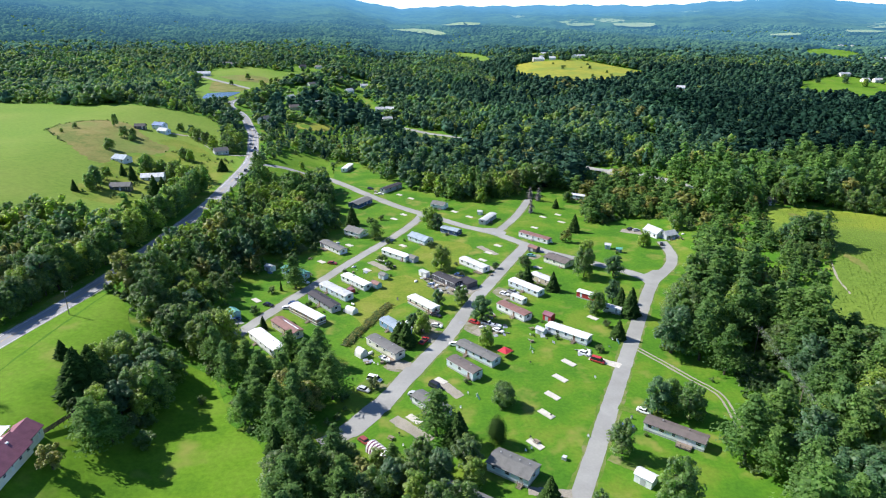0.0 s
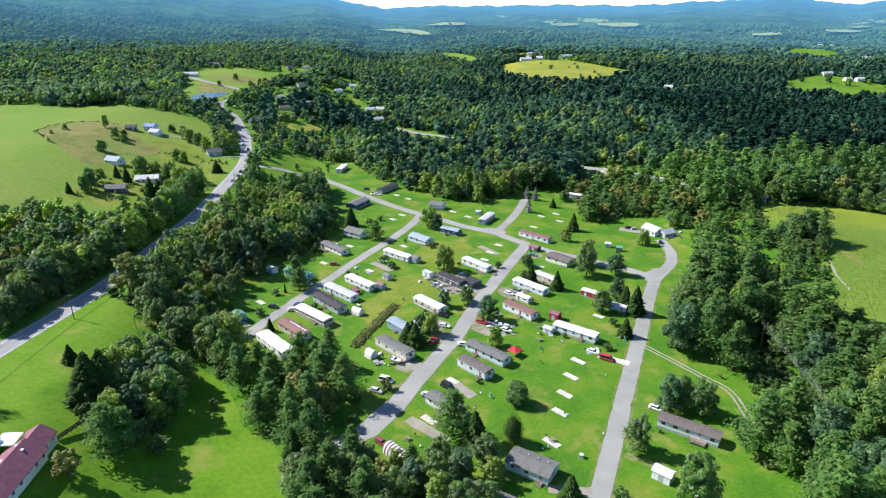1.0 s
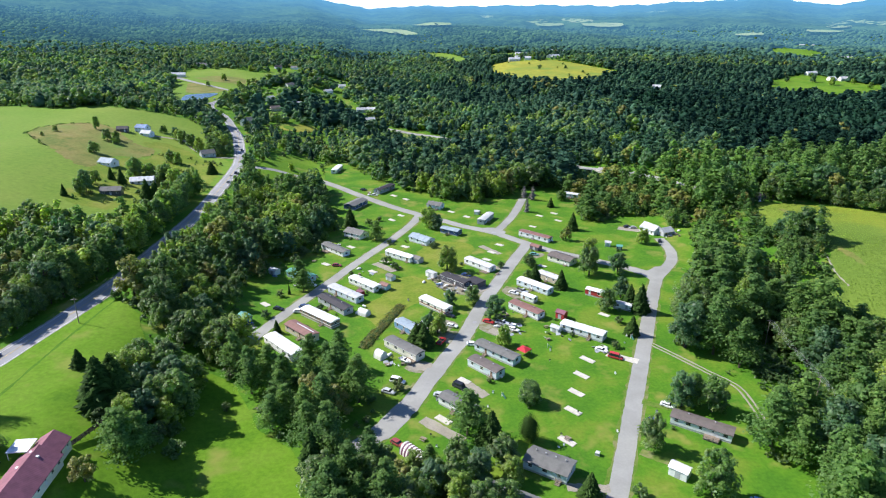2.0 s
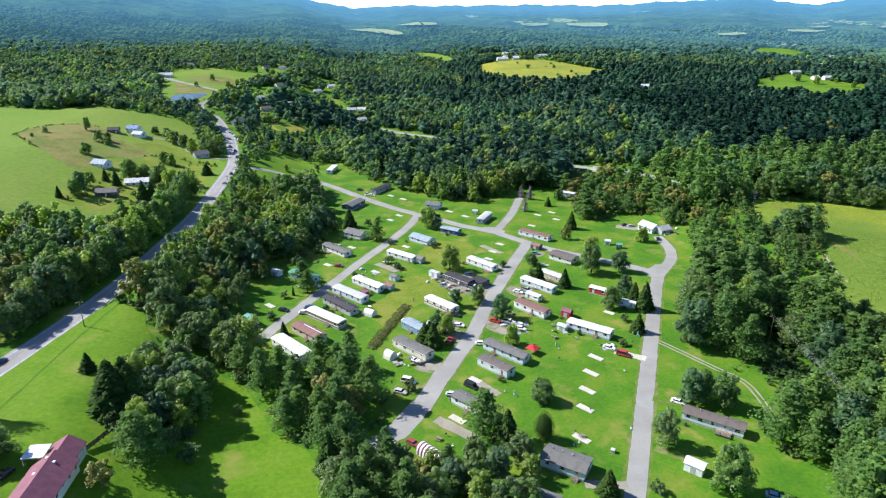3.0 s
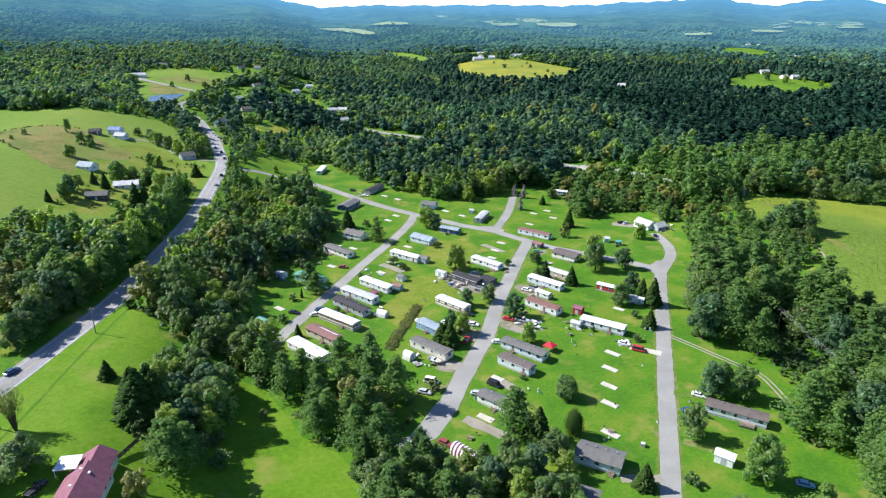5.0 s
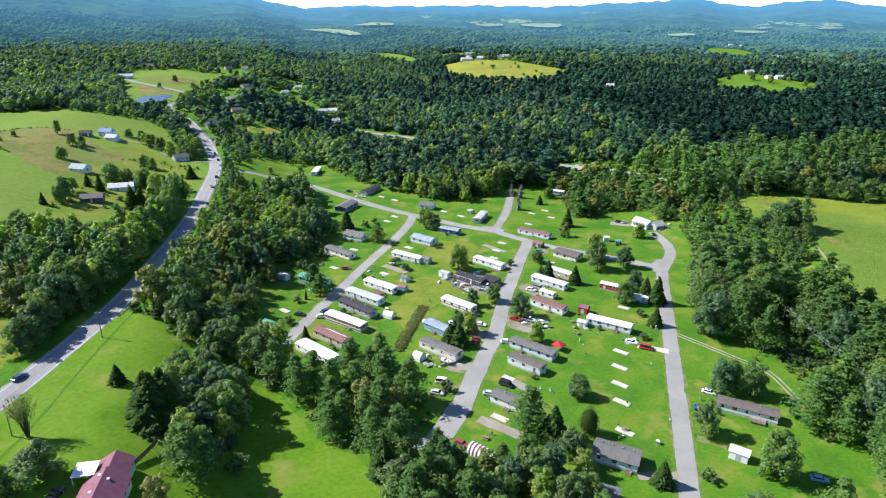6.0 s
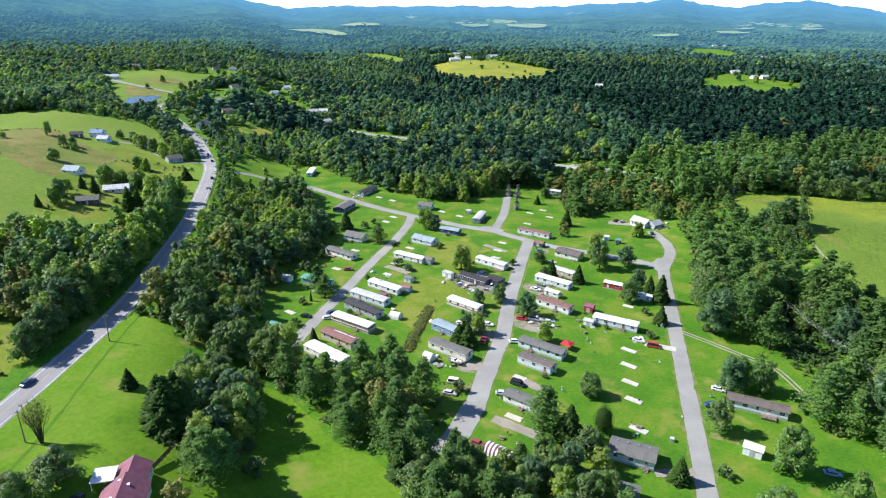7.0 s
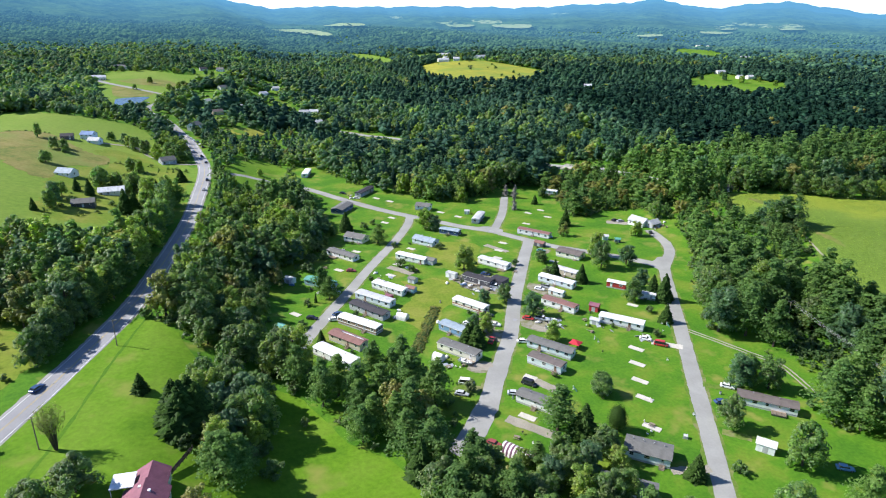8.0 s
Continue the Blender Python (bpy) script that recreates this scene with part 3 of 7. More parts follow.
for yard, lab in (
    ([(-4, 262), (3, 265), (13, 262), (20, 252), (19.5, 243), (13, 239), (5, 242), (-1, 250)], "bare gritty ground of a cluttered yard"),
    ([(25.5, 242), (29, 248), (35, 243), (37, 237), (31, 233)], "gritty parking ground beside a lane"),
    ([(10.5, 209), (13, 216), (21, 215), (25, 207), (17, 203)], "worn parking ground beside a lane"),
    ([(-3, 206), (3, 214), (-3, 219), (-10, 213)], "worn parking ground behind a home"),
    ([(-10, 186), (-8, 181), (-15, 180), (-19, 184), (-14, 188)], "pale gravel mouth of a driveway"),
    ([(-1, 199), (3, 206), (-1, 209), (-6, 203)], "gritty parking ground beside a lane"),
    ([(47, 285), (52, 290), (56, 287), (51, 282)], "worn parking ground beside a lane"),
):
    field("gritty_yard", yard, M["grit"], 0.024, lab, 4, "yard", 0.6)

# ---- homes ----
SHARED = {}


def shared(key, make):
    if key not in SHARED:
        SHARED[key] = make()
    return SHARED[key]


def window(parent, x, y, z, w, h, turn=0, trim="white"):
    """A window whose outside faces -y before it is turned."""
    def frame_mesh():
        g = Geo()
        g.box(-w / 2 - 0.07, -0.05, -0.07, w / 2 + 0.07, 0.02, 0.0).box(-w / 2 - 0.07, -0.05, h, w / 2 + 0.07, 0.02, h + 0.07)
        g.box(-w / 2 - 0.07, -0.05, 0, -w / 2, 0.02, h).box(w / 2, -0.05, 0, w / 2 + 0.07, 0.02, h).box(-w / 2, -0.045, h * 0.5 - 0.025, w / 2, 0.0, h * 0.5 + 0.025)
        return g.mesh("window", lacquer(trim))
    f = part("window", shared(("wf", w, h, trim), frame_mesh), None, parent, at=pose(x, y, z, 0, 0, turn))
    part("pane", shared(("wp", w, h), lambda: Geo().box(-w / 2, -0.02, 0, w / 2, 0.01, h).mesh("pane", M["glass"])), None, f)


def door(parent, x, y, z, turn=0, colour="white"):
    d = part("door", shared(("door", colour), lambda: Geo().box(-0.46, -0.04, 0, 0.46, 0.02, 2.0).mesh("door", lacquer(colour))), None, parent, at=pose(x, y, z, 0, 0, turn))
    part("door_window", shared("dw", lambda: Geo().box(-0.2, -0.05, 1.2, 0.2, -0.03, 1.7).mesh("door_window", M["glass"])), None, d)
    part("handle", shared("dh", lambda: Geo().box(0.34, -0.10, 0.95, 0.40, -0.04, 1.07).mesh("handle", M["chrome"])), None, d)


def steps(parent, x, y, turn=0, h=0.7):
    """Timber landing with three treads, posts and handrails."""
    wood = M["timber"]
    base = part("steps", shared(("landing", h), lambda: Geo().box(-0.8, -0.5, 0, 0.8, 0, h * 0.97).mesh("steps", wood)), None, parent, at=pose(x, y, 0, 0, 0, turn))
    for k in range(3):
        part("tread", shared(("tread", h, k), lambda: Geo().box(-0.65, -0.35 * (3 - k) - 0.5, 0, 0.65, -0.35 * (2 - k) - 0.504, h * (k + 1) / 4).mesh("tread", wood)), None, base)
    for s in (-0.75, 0.75):
        part("post", shared(("step_post", 0, h), lambda: Geo().box(-0.04, -0.5, h * 0.97, 0.04, -0.42, h + 0.9).mesh("post", wood)), None, base, at=pose(s, 0, 0))
        part("post", shared(("step_post", 1, h), lambda: Geo().box(-0.04, -1.5, 0, 0.04, -1.42, 0.95).mesh("post", wood)), None, base, at=pose(s, 0, 0))
        part("handrail", shared(("step_rail", h), lambda: Geo().box(-0.03, -1.55, h * 0.3 + 0.85, 0.03, 0, h * 0.3 + 0.93).mesh("handrail", wood)), None, base, at=pose(s, 0, 0))


def deck(parent, x, y, w, d, h=0.65):
    base = part("deck", Geo().box(x - w / 2 + 0.1, y - d + 0.2, 0, x + w / 2 - 0.1, y - 0.1, h - 0.06), M["timber"], parent, "weathered timber deck with a rail")
    board = shared(("board", d), lambda: Geo().box(0, -d, -0.05, 0.25, 0, 0).mesh("board", M["timber"]))
    for k in range(int(w / 0.28)):
        part("board", board, None, base, at=pose(x - w / 2 + k * 0.28, y, h))
    post = shared("deck_post", lambda: Geo().box(-0.05, 0.02, 0, 0.05, 0.12, 1.55).mesh("post", M["timber"]))
    for px in np.linspace(x - w / 2 + 0.1, x + w / 2 - 0.1, 4):
        part("post", post, None, base, at=pose(px, y - d, 0))
    for z in (h + 0.85, h + 0.4):
        part("rail", Geo().box(x - w / 2, y - d + 0.04, z, x + w / 2, y - d + 0.10, z + 0.07), M["timber"], base)


def arc_roof(L, W, z, rise, over=0.2, n=8):
    """A shallow curved roof, as one solid."""
    hw = W / 2 + over
    top = [(-hw + 2 * hw * k / n, z + rise * (1 - (2 * k / n - 1) ** 2)) for k in range(n + 1)]
    return Geo().extrude([(hw, z - 0.14), (-hw, z - 0.14)] + top, -L / 2 - 0.12, L / 2 + 0.12)


def gable_roof(L, W, z, rise, over=0.35, thick=0.16):
    hw = W / 2 + over
    zo = z - rise * over / (W / 2)
    return Geo().extrude([(-hw, zo - thick), (0, z + rise - thick), (hw, zo - thick), (hw, zo), (0, z + rise), (-hw, zo)], -L / 2 - 0.3, L / 2 + 0.3)


def walls(L, W, z0, z1, rise=0.0):
    o = [(-W / 2, z0), (W / 2, z0), (W / 2, z1)] + ([(0, z1 + rise)] if rise else []) + [(-W / 2, z1)]
    return Geo().extrude(o, -L / 2, L / 2)


HOMES = []


def mobile_home(ax, ay, turn, length, wall, roof, label, width=4.3, style="arc", front=2, lit="white", vents=2, porch="steps", band=None, height=2.95):
    """A single- or double-wide home; (ax, ay) is one end of its long near wall."""
    a = radians(turn)
    cx = ax + math.cos(a) * length / 2 - math.sin(a) * width / 2
    cy = ay + math.sin(a) * length / 2 + math.cos(a) * width / 2
    home = thing("mobile_home", cx, cy, turn, label, "mobile home", "homes in the park", min(land(cx, cy), land(ax, ay)))
    HOMES.append((cx, cy, turn, length, width))
    rnd = random.Random(int(ax * 13 + ay * 7))
    hw, hl = width / 2, length / 2
    part("skirting", Geo().box(-hl + 0.06, -hw + 0.06, -0.4, hl - 0.06, hw - 0.06, 0.65), M["foundation"], home)
    rise = {"arc": 0.42, "gable": width * 0.13, "house": width * 0.22}[style]
    part("wall", walls(length, width, 0.65, height, 0 if style == "arc" else rise * 0.97), paint(wall), home)
    if band:
        part("trim", Geo().box(-hl - 0.02, -hw - 0.03, 1.15, hl + 0.02, hw + 0.03, 1.5), paint(band), home, band + " band along the siding")
    g = arc_roof(length, width, height, rise) if style == "arc" else gable_roof(length, width, height, rise)
    r = part("roof", g, roofing(roof), home)
    part("gutter", Geo().box(-hl - 0.1, -hw - 0.34, height - 0.24, hl + 0.1, -hw - 0.24, height - 0.12) if style != "arc" else
         Geo().box(-hl - 0.13, -hw - 0.26, height - 0.17, hl + 0.13, -hw - 0.203, height - 0.03), lacquer("white"), home)
    for k in range(vents):
        vx = -hl + length * (k + 0.6) / (vents + 0.3)
        vz = height + rise * 0.75
        part("roof_vent", Geo().tube((vx, hw * 0.35, vz - 0.15), (vx, hw * 0.35, vz + 0.3), 0.16, 0.16, 8).tube((vx, hw * 0.35, vz + 0.3), (vx, hw * 0.35, vz + 0.38), 0.25, 0.1, 8), M["galvanised"], r)
    n = max(2, int(length / 3.3))
    at = [-hl + length * (k + 0.5) / n for k in range(n)]
    d = front % n
    for k, x in enumerate(at):
        if k == d:
            door(home, x, -hw, 0.7, 0, rnd.choice(["white", "brown", "white", "grey"]))
            if porch == "steps":
                steps(home, x, -hw)
        else:
            window(home, x, -hw, 1.55, (1.0, 1.3, 0.8)[k % 3], 1.0, 0, lit)
        if k % 2 == 0:
            window(home, x, hw, 1.55, 1.0, 1.0, 180, lit)
    if porch == "deck":
        deck(home, at[d], -hw, 4.2, 2.4)
    window(home, hl, 0, 1.5, 1.3, 1.0, 90, lit)
    window(home, -hl, 0, 1.5, 1.3, 1.0, -90, lit)
    return home


W1 = "long white mobile home with "
mobile_home(-56.6, 468.2, 77, 17, "white", "white", "white mobile home with white roof beside the woods", front=1)
mobile_home(-25.4, 408.2, 53, 18, "grey", "dark", "grey mobile home with dark roof and cluttered yard", 4.6, "gable", 3)
mobile_home(-41.2, 374.0, 58, 15.5, "navy", "grey", "dark blue double-wide home with grey roof", 7.4, "gable", 2)
mobile_home(3.7, 374.6, -31, 9.0, "pale_blue", "grey", "small pale blue house with grey gable roof", 6.4, "house", 1)
mobile_home(33.9, 339.5, 59, 15.5, "grey", "silver", "grey mobile home with silvery roof", 4.3, "arc", 1)
mobile_home(-45.2, 326.2, -40, 11.5, "white", "grey", "white double-wide home with grey shingle gable", 7.2, "house", 2)
mobile_home(-55.7, 306.0, -50, 17.6, "white", "grey", "white mobile home with grey shingle roof and low deck", 4.6, "gable", 1, porch="deck")
mobile_home(-68.5, 268.5, -40, 14.0, "teal", "green", "mobile home with bright green metal roof under trees", 4.6, "gable", 2)
mobile_home(-23.5, 292.2, -44, 16.4, "white", "white", W1 + "bright white roof", 4.3, "arc", 3)
mobile_home(-10.5, 314.7, -48, 12.8, "pale_blue", "blue", "pale blue home with blue-grey gable roof", 6.4, "house", 2)
mobile_home(7.5, 327.5, -40, 11.0, "navy", "blue", "dark blue mobile home half hidden by a tree", 4.6, "gable", 1)
mobile_home(14.1, 277.5, -52, 16.4, "white", "light", W1 + "pale roof and porch", 4.3, "arc", 3, porch="deck")
mobile_home(-40.2, 258.0, -48, 16.5, "white", "white", W1 + "white roof beside blue shed", 4.3, "arc", 2)
mobile_home(-48.6, 248.4, -47, 18.0, "pale_blue", "silver", "pale blue mobile home with silvery roof", 4.3, "arc", 1)
mobile_home(-52.1, 238.6, -51, 18.0, "grey", "dark", "grey mobile home with dark shingle roof", 4.4, "gable", 2)
mobile_home(-57.9, 227.0, -46, 18.4, "brown", "white", "brown and white banded mobile home with white roof", 4.3, "arc", 3, band="white")
patched = mobile_home(-62.4, 214.4, -49, 15.0, "tan", "rust", "tan mobile home with patched rusty red-brown roof", 4.6, "gable", 2)
part("roof_patch", Geo().add([(-3.5, 0.5, 3.475), (6.6, 0.5, 3.475), (6.6, 1.15, 3.30), (-3.5, 1.15, 3.30), (-3.5, 0.5, 3.505), (6.6, 0.5, 3.505), (6.6, 1.15, 3.335), (-3.5, 1.15, 3.335)],
                             [(0, 3, 2, 1), (4, 5, 6, 7), (0, 1, 5, 4), (1, 2, 6, 5), (2, 3, 7, 6), (3, 0, 4, 7)]), lacquer("white"), patched, "pale patching strip along the ridge")
mobile_home(-68.7, 205.3, -51, 18.4, "white", "white", W1 + "glaring white metal roof by the trees", 4.8, "arc", 1)
mobile_home(0.5, 257.6, -50, 14.5, "dark", "dark", "run-down dark mobile home with tarred roof among scrap", 4.6, "arc", 2)
mobile_home(-10.6, 233.0, -51, 15.2, "cream", "white", "cream mobile home with white roof and red-brown trim", 4.3, "arc", 3, band="maroon")
mobile_home(-21.3, 213.2, -52, 14.6, "blue", "blue", "blue mobile home with blue-grey metal roof", 4.3, "arc", 1)
mobile_home(-25.4, 199.0, -49, 16.2, "cream", "grey", "cream mobile home with worn grey roof and porch clutter", 4.4, "arc", 3, porch="deck")
mobile_home(6.6, 193.5, -48, 17.0, "pale_blue", "grey", "pale blue mobile home with dark grey shingle roof", 4.4, "gable", 1)
mobile_home(2.7, 183.0, -51, 12.8, "pale_blue", "brown", "short pale blue mobile home with weathered brown roof", 4.4, "arc", 2)
mobile_home(-9.3, 161.9, -48, 13.0, "white", "grey", "white mobile home with grey roof behind a pine", 4.4, "gable", 1)
mobile_home(10.3, 130.4, -37, 12.2, "pale_blue", "grey", "pale blue-grey double-wide home with worn grey shingle roof", 6.8, "gable", 2, vents=4)
mobile_home(-2.4, 120.1, -35, 14.0, "grey", "grey", "grey-roofed mobile home among broadleaf trees", 4.6, "gable", 2)
mobile_home(49.5, 317.9, -46, 18.6, "white", "rust", "white mobile home with red-brown roof", 4.3, "arc", 2)
mobile_home(55.2, 278.4, -50, 12.5, "cream", "brown", "cream double-wide home with brown hip-like roof", 7.2, "gable", 2)
mobile_home(44.5, 256.2, -52, 11.0, "tan", "light", "tan mobile home partly hidden by spruces", 4.0, "arc", 1)
mobile_home(33.6, 248.9, -50, 16.6, "pale_blue", "white", "pale blue mobile home with white roof", 4.3, "arc", 2)
mobile_home(32.2, 233.9, -50, 6.6, "white", "white", "small white utility trailer home with curved roof", 2.8, "arc", 0, vents=0, porch="", height=2.5)
mobile_home(25.3, 225.4, -52, 15.0, "white", "rust", "white mobile home with faded red roof", 4.4, "arc", 2)
mobile_home(60.6, 235.9, -42, 8.2, "red", "white", "red panelled trailer with white roof", 3.0, "arc", 4, vents=0, porch="", height=2.9)
mobile_home(67.8, 221.8, -32, 7.2, "white", "light", "low white trailer beside spruces", 3.0, "arc", 1, vents=0, porch="", height=2.5)
mobile_home(41.1, 205.4, -41, 17.0, "white", "white", W1 + "white roof and bay windows", 4.4, "arc", 3)
mobile_home(57.8, 145.4, -38.5, 17.0, "white", "brown", W1 + "long brown roof and side porch", 4.4, "gable", 3, porch="deck")
mobile_home(95.0, 392.0, -35, 10.0, "pale_blue", "light", "pale blue mobile home at the wood's edge", 4.3, "arc", 1)


def gable_house(name, x, y, turn, L, W, H, wall, roof, label, chimney=False, group="", storeys=1, z=None):
    h = thing(name, x, y, turn, label, "house" if "house" in name else "barn" if "barn" in name else "shed", group, z)
    part("wall", walls(L, W, -0.8, H, W * 0.3), paint(wall), h)
    r = part("roof", gable_roof(L, W, H, W * 0.31, 0.4), roofing(roof), h)
    if chimney:
        part("chimney", Geo().box(-0.3, -0.3, H, 0.3, 0.3, H + W * 0.31 + 0.7), painted("chimney_brick", (0.35, 0.18, 0.13), 0.85), r)
    n = max(2, int(L / 3))
    for s in range(storeys):
        for k in range(n):
            xx = -L / 2 + L * (k + 0.5) / n
            if s == 0 and k == n // 2:
                door(h, xx, -W / 2, 0.1)
            else:
                window(h, xx, -W / 2, 0.9 + 2.6 * s, 1.0, 1.1)
            window(h, xx, W / 2, 0.9 + 2.6 * s, 1.0, 1.1, 180)
        window(h, L / 2, 0, 0.9 + 2.6 * s, 1.0, 1.1, 90)
        window(h, -L / 2, 0, 0.9 + 2.6 * s, 1.0, 1.1, -90)
    HOMES.append((x, y, turn, L, W))
    return h


def shed(x, y, turn, L, W, H, wall, roof, label, kind="gable"):
    s = thing("shed", x, y, turn, label, "shed", "garden sheds")
    part("wall", walls(L, W, -0.2, H, W * 0.25 if kind == "gable" else 0), paint(wall), s)
    part("roof", gable_roof(L, W, H, W * 0.26, 0.2, 0.1) if kind == "gable" else arc_roof(L, W, H, 0.15, 0.15), roofing(roof), s)
    part("door", Geo().box(-0.7, -W / 2 - 0.04, 0, 0.7, -W / 2 + 0.02, min(1.9, H - 0.15)), lacquer("grey" if wall != "grey" else "white"), s)
    HOMES.append((x, y, turn, L, W))


shed(44.6, 215.6, -45, 3.6, 3.2, 2.6, "red", "maroon", "dark red wooden shed with steep roof")
shed(39.4, 204.8, -45, 3.4, 2.6, 2.0, "white", "silver", "small white shed with grey roof beside a long home")
shed(92.2, 297.0, -20, 2.8, 2.6, 2.3, "white", "light", "white garden shed on open lawn")
shed(96.2, 291.0, -20, 2.6, 2.4, 2.1, "navy", "green", "dark garden shed on open lawn")
shed(-21.5, 260.5, -45, 3.4, 3.0, 2.2, "pale_blue", "grey", "pale blue garden shed with grey gable roof")
shed(-24.3, 250.4, -45, 4.2, 2.8, 2.2, "teal", "rust", "teal shed with reddish roof behind a white home")
shed(-34.8, 245.2, -45, 3.0, 2.2, 1.7, "red", "maroon", "low red shed between two homes", "flat")
shed(-8.0, 282.2, -45, 4.4, 3.6, 2.4, "grey", "grey", "grey shed at the end of a white home")
shed(33.0, 360.6, -20, 2.8, 2.4, 2.1, "grey", "silver", "small grey shed on grass")
shed(-74.5, 272.5, -40, 4.0, 3.4, 2.3, "pale_blue", "silver", "pale blue shed with metal roof under trees")
shed(53.5, 295.0, -50, 5.0, 3.4, 2.2, "dark", "rust", "dark open-fronted shed behind a hip-roofed home")
shed(50.9, 124.0, -46, 4.8, 3.4, 2.6, "white", "white", "white metal garden shed on lawn")
shed(-78.5, 222.5, -50, 4.6, 3.6, 2.6, "teal", "green", "teal shed with green roof at the lane's end")
shed(32.0, 133.8, -36, 0.9, 0.9, 1.0, "white", "light", "small white utility box on the lawn", "flat")

shed(15.6, 250.4, -50, 6.6, 6.0, 2.5, "dark", "dark", "dark tarred lean-to room at the end of a run-down home", "flat")
shed(-3.0, 262.6, -50, 5.0, 2.4, 2.4, "white", "silver", "pale old camper body standing in a cluttered yard", "flat")
# houses round the park
gable_house("house", 124.0, 317.0, -65, 10.0, 7.0, 2.9, "white", "silver", "white house with pale gable roof at the lane's end")
gable_house("garage_house", 129.6, 311.5, 20, 7.0, 5.5, 2.5, "grey", "silver", "grey garage house with silvery roof beside clutter")
red_house = gable_house("house", -109.4, 121.5, 88, 19.0, 9.4, 2.5, "cream", "maroon", "ranch house with dark red metal roof")
for vx, vy in ((7.6, 0.9), (6.2, -1.2), (2.4, 1.4)):
    part("roof_vent", Geo().box(vx - 0.35, vy - 0.35, 4.2, vx + 0.35, vy + 0.35, 5.55 - abs(vy) * 0.62), lacquer("white"), red_house)
gable_house("house_wing", -108.8, 134.3, 88, 6.6, 7.0, 2.8, "cream", "maroon", "red-roofed wing that adjoins a ranch house")
carport = thing("carport", -114.2, 133.2, 0, "flat white carport roof on thin posts beside the ranch house", "carport")
part("roof", Geo().box(-2.6, -2.6, 2.55, 2.4, 2.6, 2.75), roofing("white"), carport)
for px in (-2.4, 2.2):
    for py in (-2.4, 2.4):
        part("post", Geo().box(px - 0.06, py - 0.06, -0.4, px + 0.06, py + 0.06, 2.55), lacquer("white"), carport)
gable_house("house", -209.8, 523.0, -20, 9.5, 6.5, 4.6, "pale_blue", "slate_blue", "two-storey pale farmhouse with blue roof in a meadow", True, "", 2)
gable_house("house_wing", -204.5, 515.5, -20, 8.5, 6.0, 2.6, "pale_blue", "silver", "low pale wing with grey roof beside a farmhouse")
gable_house("farm_shed", -222.0, 515.0, 5, 8, 5, 2.6, "dark", "dark", "dark low farm shed near a blue farmhouse")
gable_house("house", -199.0, 421.0, -25, 10.5, 7, 2.6, "white", "blue", "low white house with pale blue metal roof")
gable_house("house", -169.5, 393.0, 8, 13.5, 6, 2.7, "white", "white", "white bungalow with bright white roof among trees")
gable_house("barn", -177.0, 364.5, 5, 11, 5.5, 2.8, "dark", "grey", "long dark barn with grey metal roof")
gable_house("house", -147.1, 618.0, 60, 11, 8, 5.2, "white", "grey", "white two-storey house beside the highway", True, "", 2)
gable_house("house", -152.0, 482.0, 30, 10, 7, 3.0, "grey", "grey", "grey roadside cottage under trees")
for hx, hy, ht, wl_, rf in ((-289, 1035, 10, "white", "grey"), (-279, 1031, 0, "cream", "grey"), (-177, 1060, 20, "grey", "dark"), (-153, 1067, -15, "white", "grey"), (-115, 746, 8, "grey", "silver"),
                            (-134, 709, 20, "tan", "brown"), (-90, 893, 40, "white", "light"), (-74, 957, 10, "white", "silver"), (-44, 779, 5, "grey", "silver"), (-32, 782, -10, "white", "light"),
                            (-80, 785, 30, "tan", "dark"), (-33, 711, 15, "white", "silver"), (-150, 782, 60, "white", "light"), (192, 705, 20, "pale_blue", "blue"), (198, 673, -10, "pale_blue", "silver"),
                            (343, 838, 60, "white", "grey"), (353, 850, -20, "white", "light"), (-140, 890, 40, "cream", "grey"), (-110, 962, 0, "tan", "dark")):
    gable_house("house", hx, hy, ht, 10.5, 7.5, 3.6, wl_, rf, "village house with gable roof among trees", False, "village houses", 1)
for hx, hy, ht, L in ((217, 1142, 5, 26), (243, 1150, -10, 14), (230, 1172, 20, 14), (292, 1190, 60, 14), (306, 1200, 15, 20), (657, 972, 10, 24), (644, 990, 0, 12), (651, 914, 5, 14), (669, 913, 0, 16),
                      (900, 1222, 10, 34), (869, 1226, 0, 16), (858, 1232, 0, 12), (-307, 622, 0, 13), (1209, 1750, 20, 20), (1224, 1850, 0, 18), (1255, 1845, 40, 18), (1190, 1870, 10, 16), (389, 1459, 20, 24), (376, 1470, 0, 16), (284, 1362, 30, 16), (268, 1350, 0, 14), (-291, 922, 8, 24)):
    gable_house("barn", hx, hy, ht, L * 0.75, 8, 3.8, "cream", "light", "pale farm building at the edge of fields", False, "far barns")

gable_house("house", 185, 358.5, 20, 9, 7, 2.8, "tan", "brown", "tan house with brown roof half hidden by trees")
shed(202.5, 346.5, 5, 7.5, 5.5, 2.4, "dark", "dark", "dark low garage at the edge of a crop field")
# canopies and tents
tent = thing("canopy_tent", 23.6, 189.0, -48, "bright red fabric canopy on poles beside a home", "canopy")
part("cover", Geo().add([(-2, -2, 2.1), (2, -2, 2.1), (2, 2, 2.1), (-2, 2, 2.1), (0, 0, 3.0)], [(0, 1, 4), (1, 2, 4), (2, 3, 4), (3, 0, 4), (3, 2, 1, 0)]),
     painted("red_fabric", (0.52, 0.03, 0.045), 0.7), tent)
for px in (-1.9, 1.9):
    for py in (-1.9, 1.9):
        part("pole", Geo().tube((px, py, 0), (px, py, 2.1), 0.04, 0.04, 6), M["galvanised"], tent)


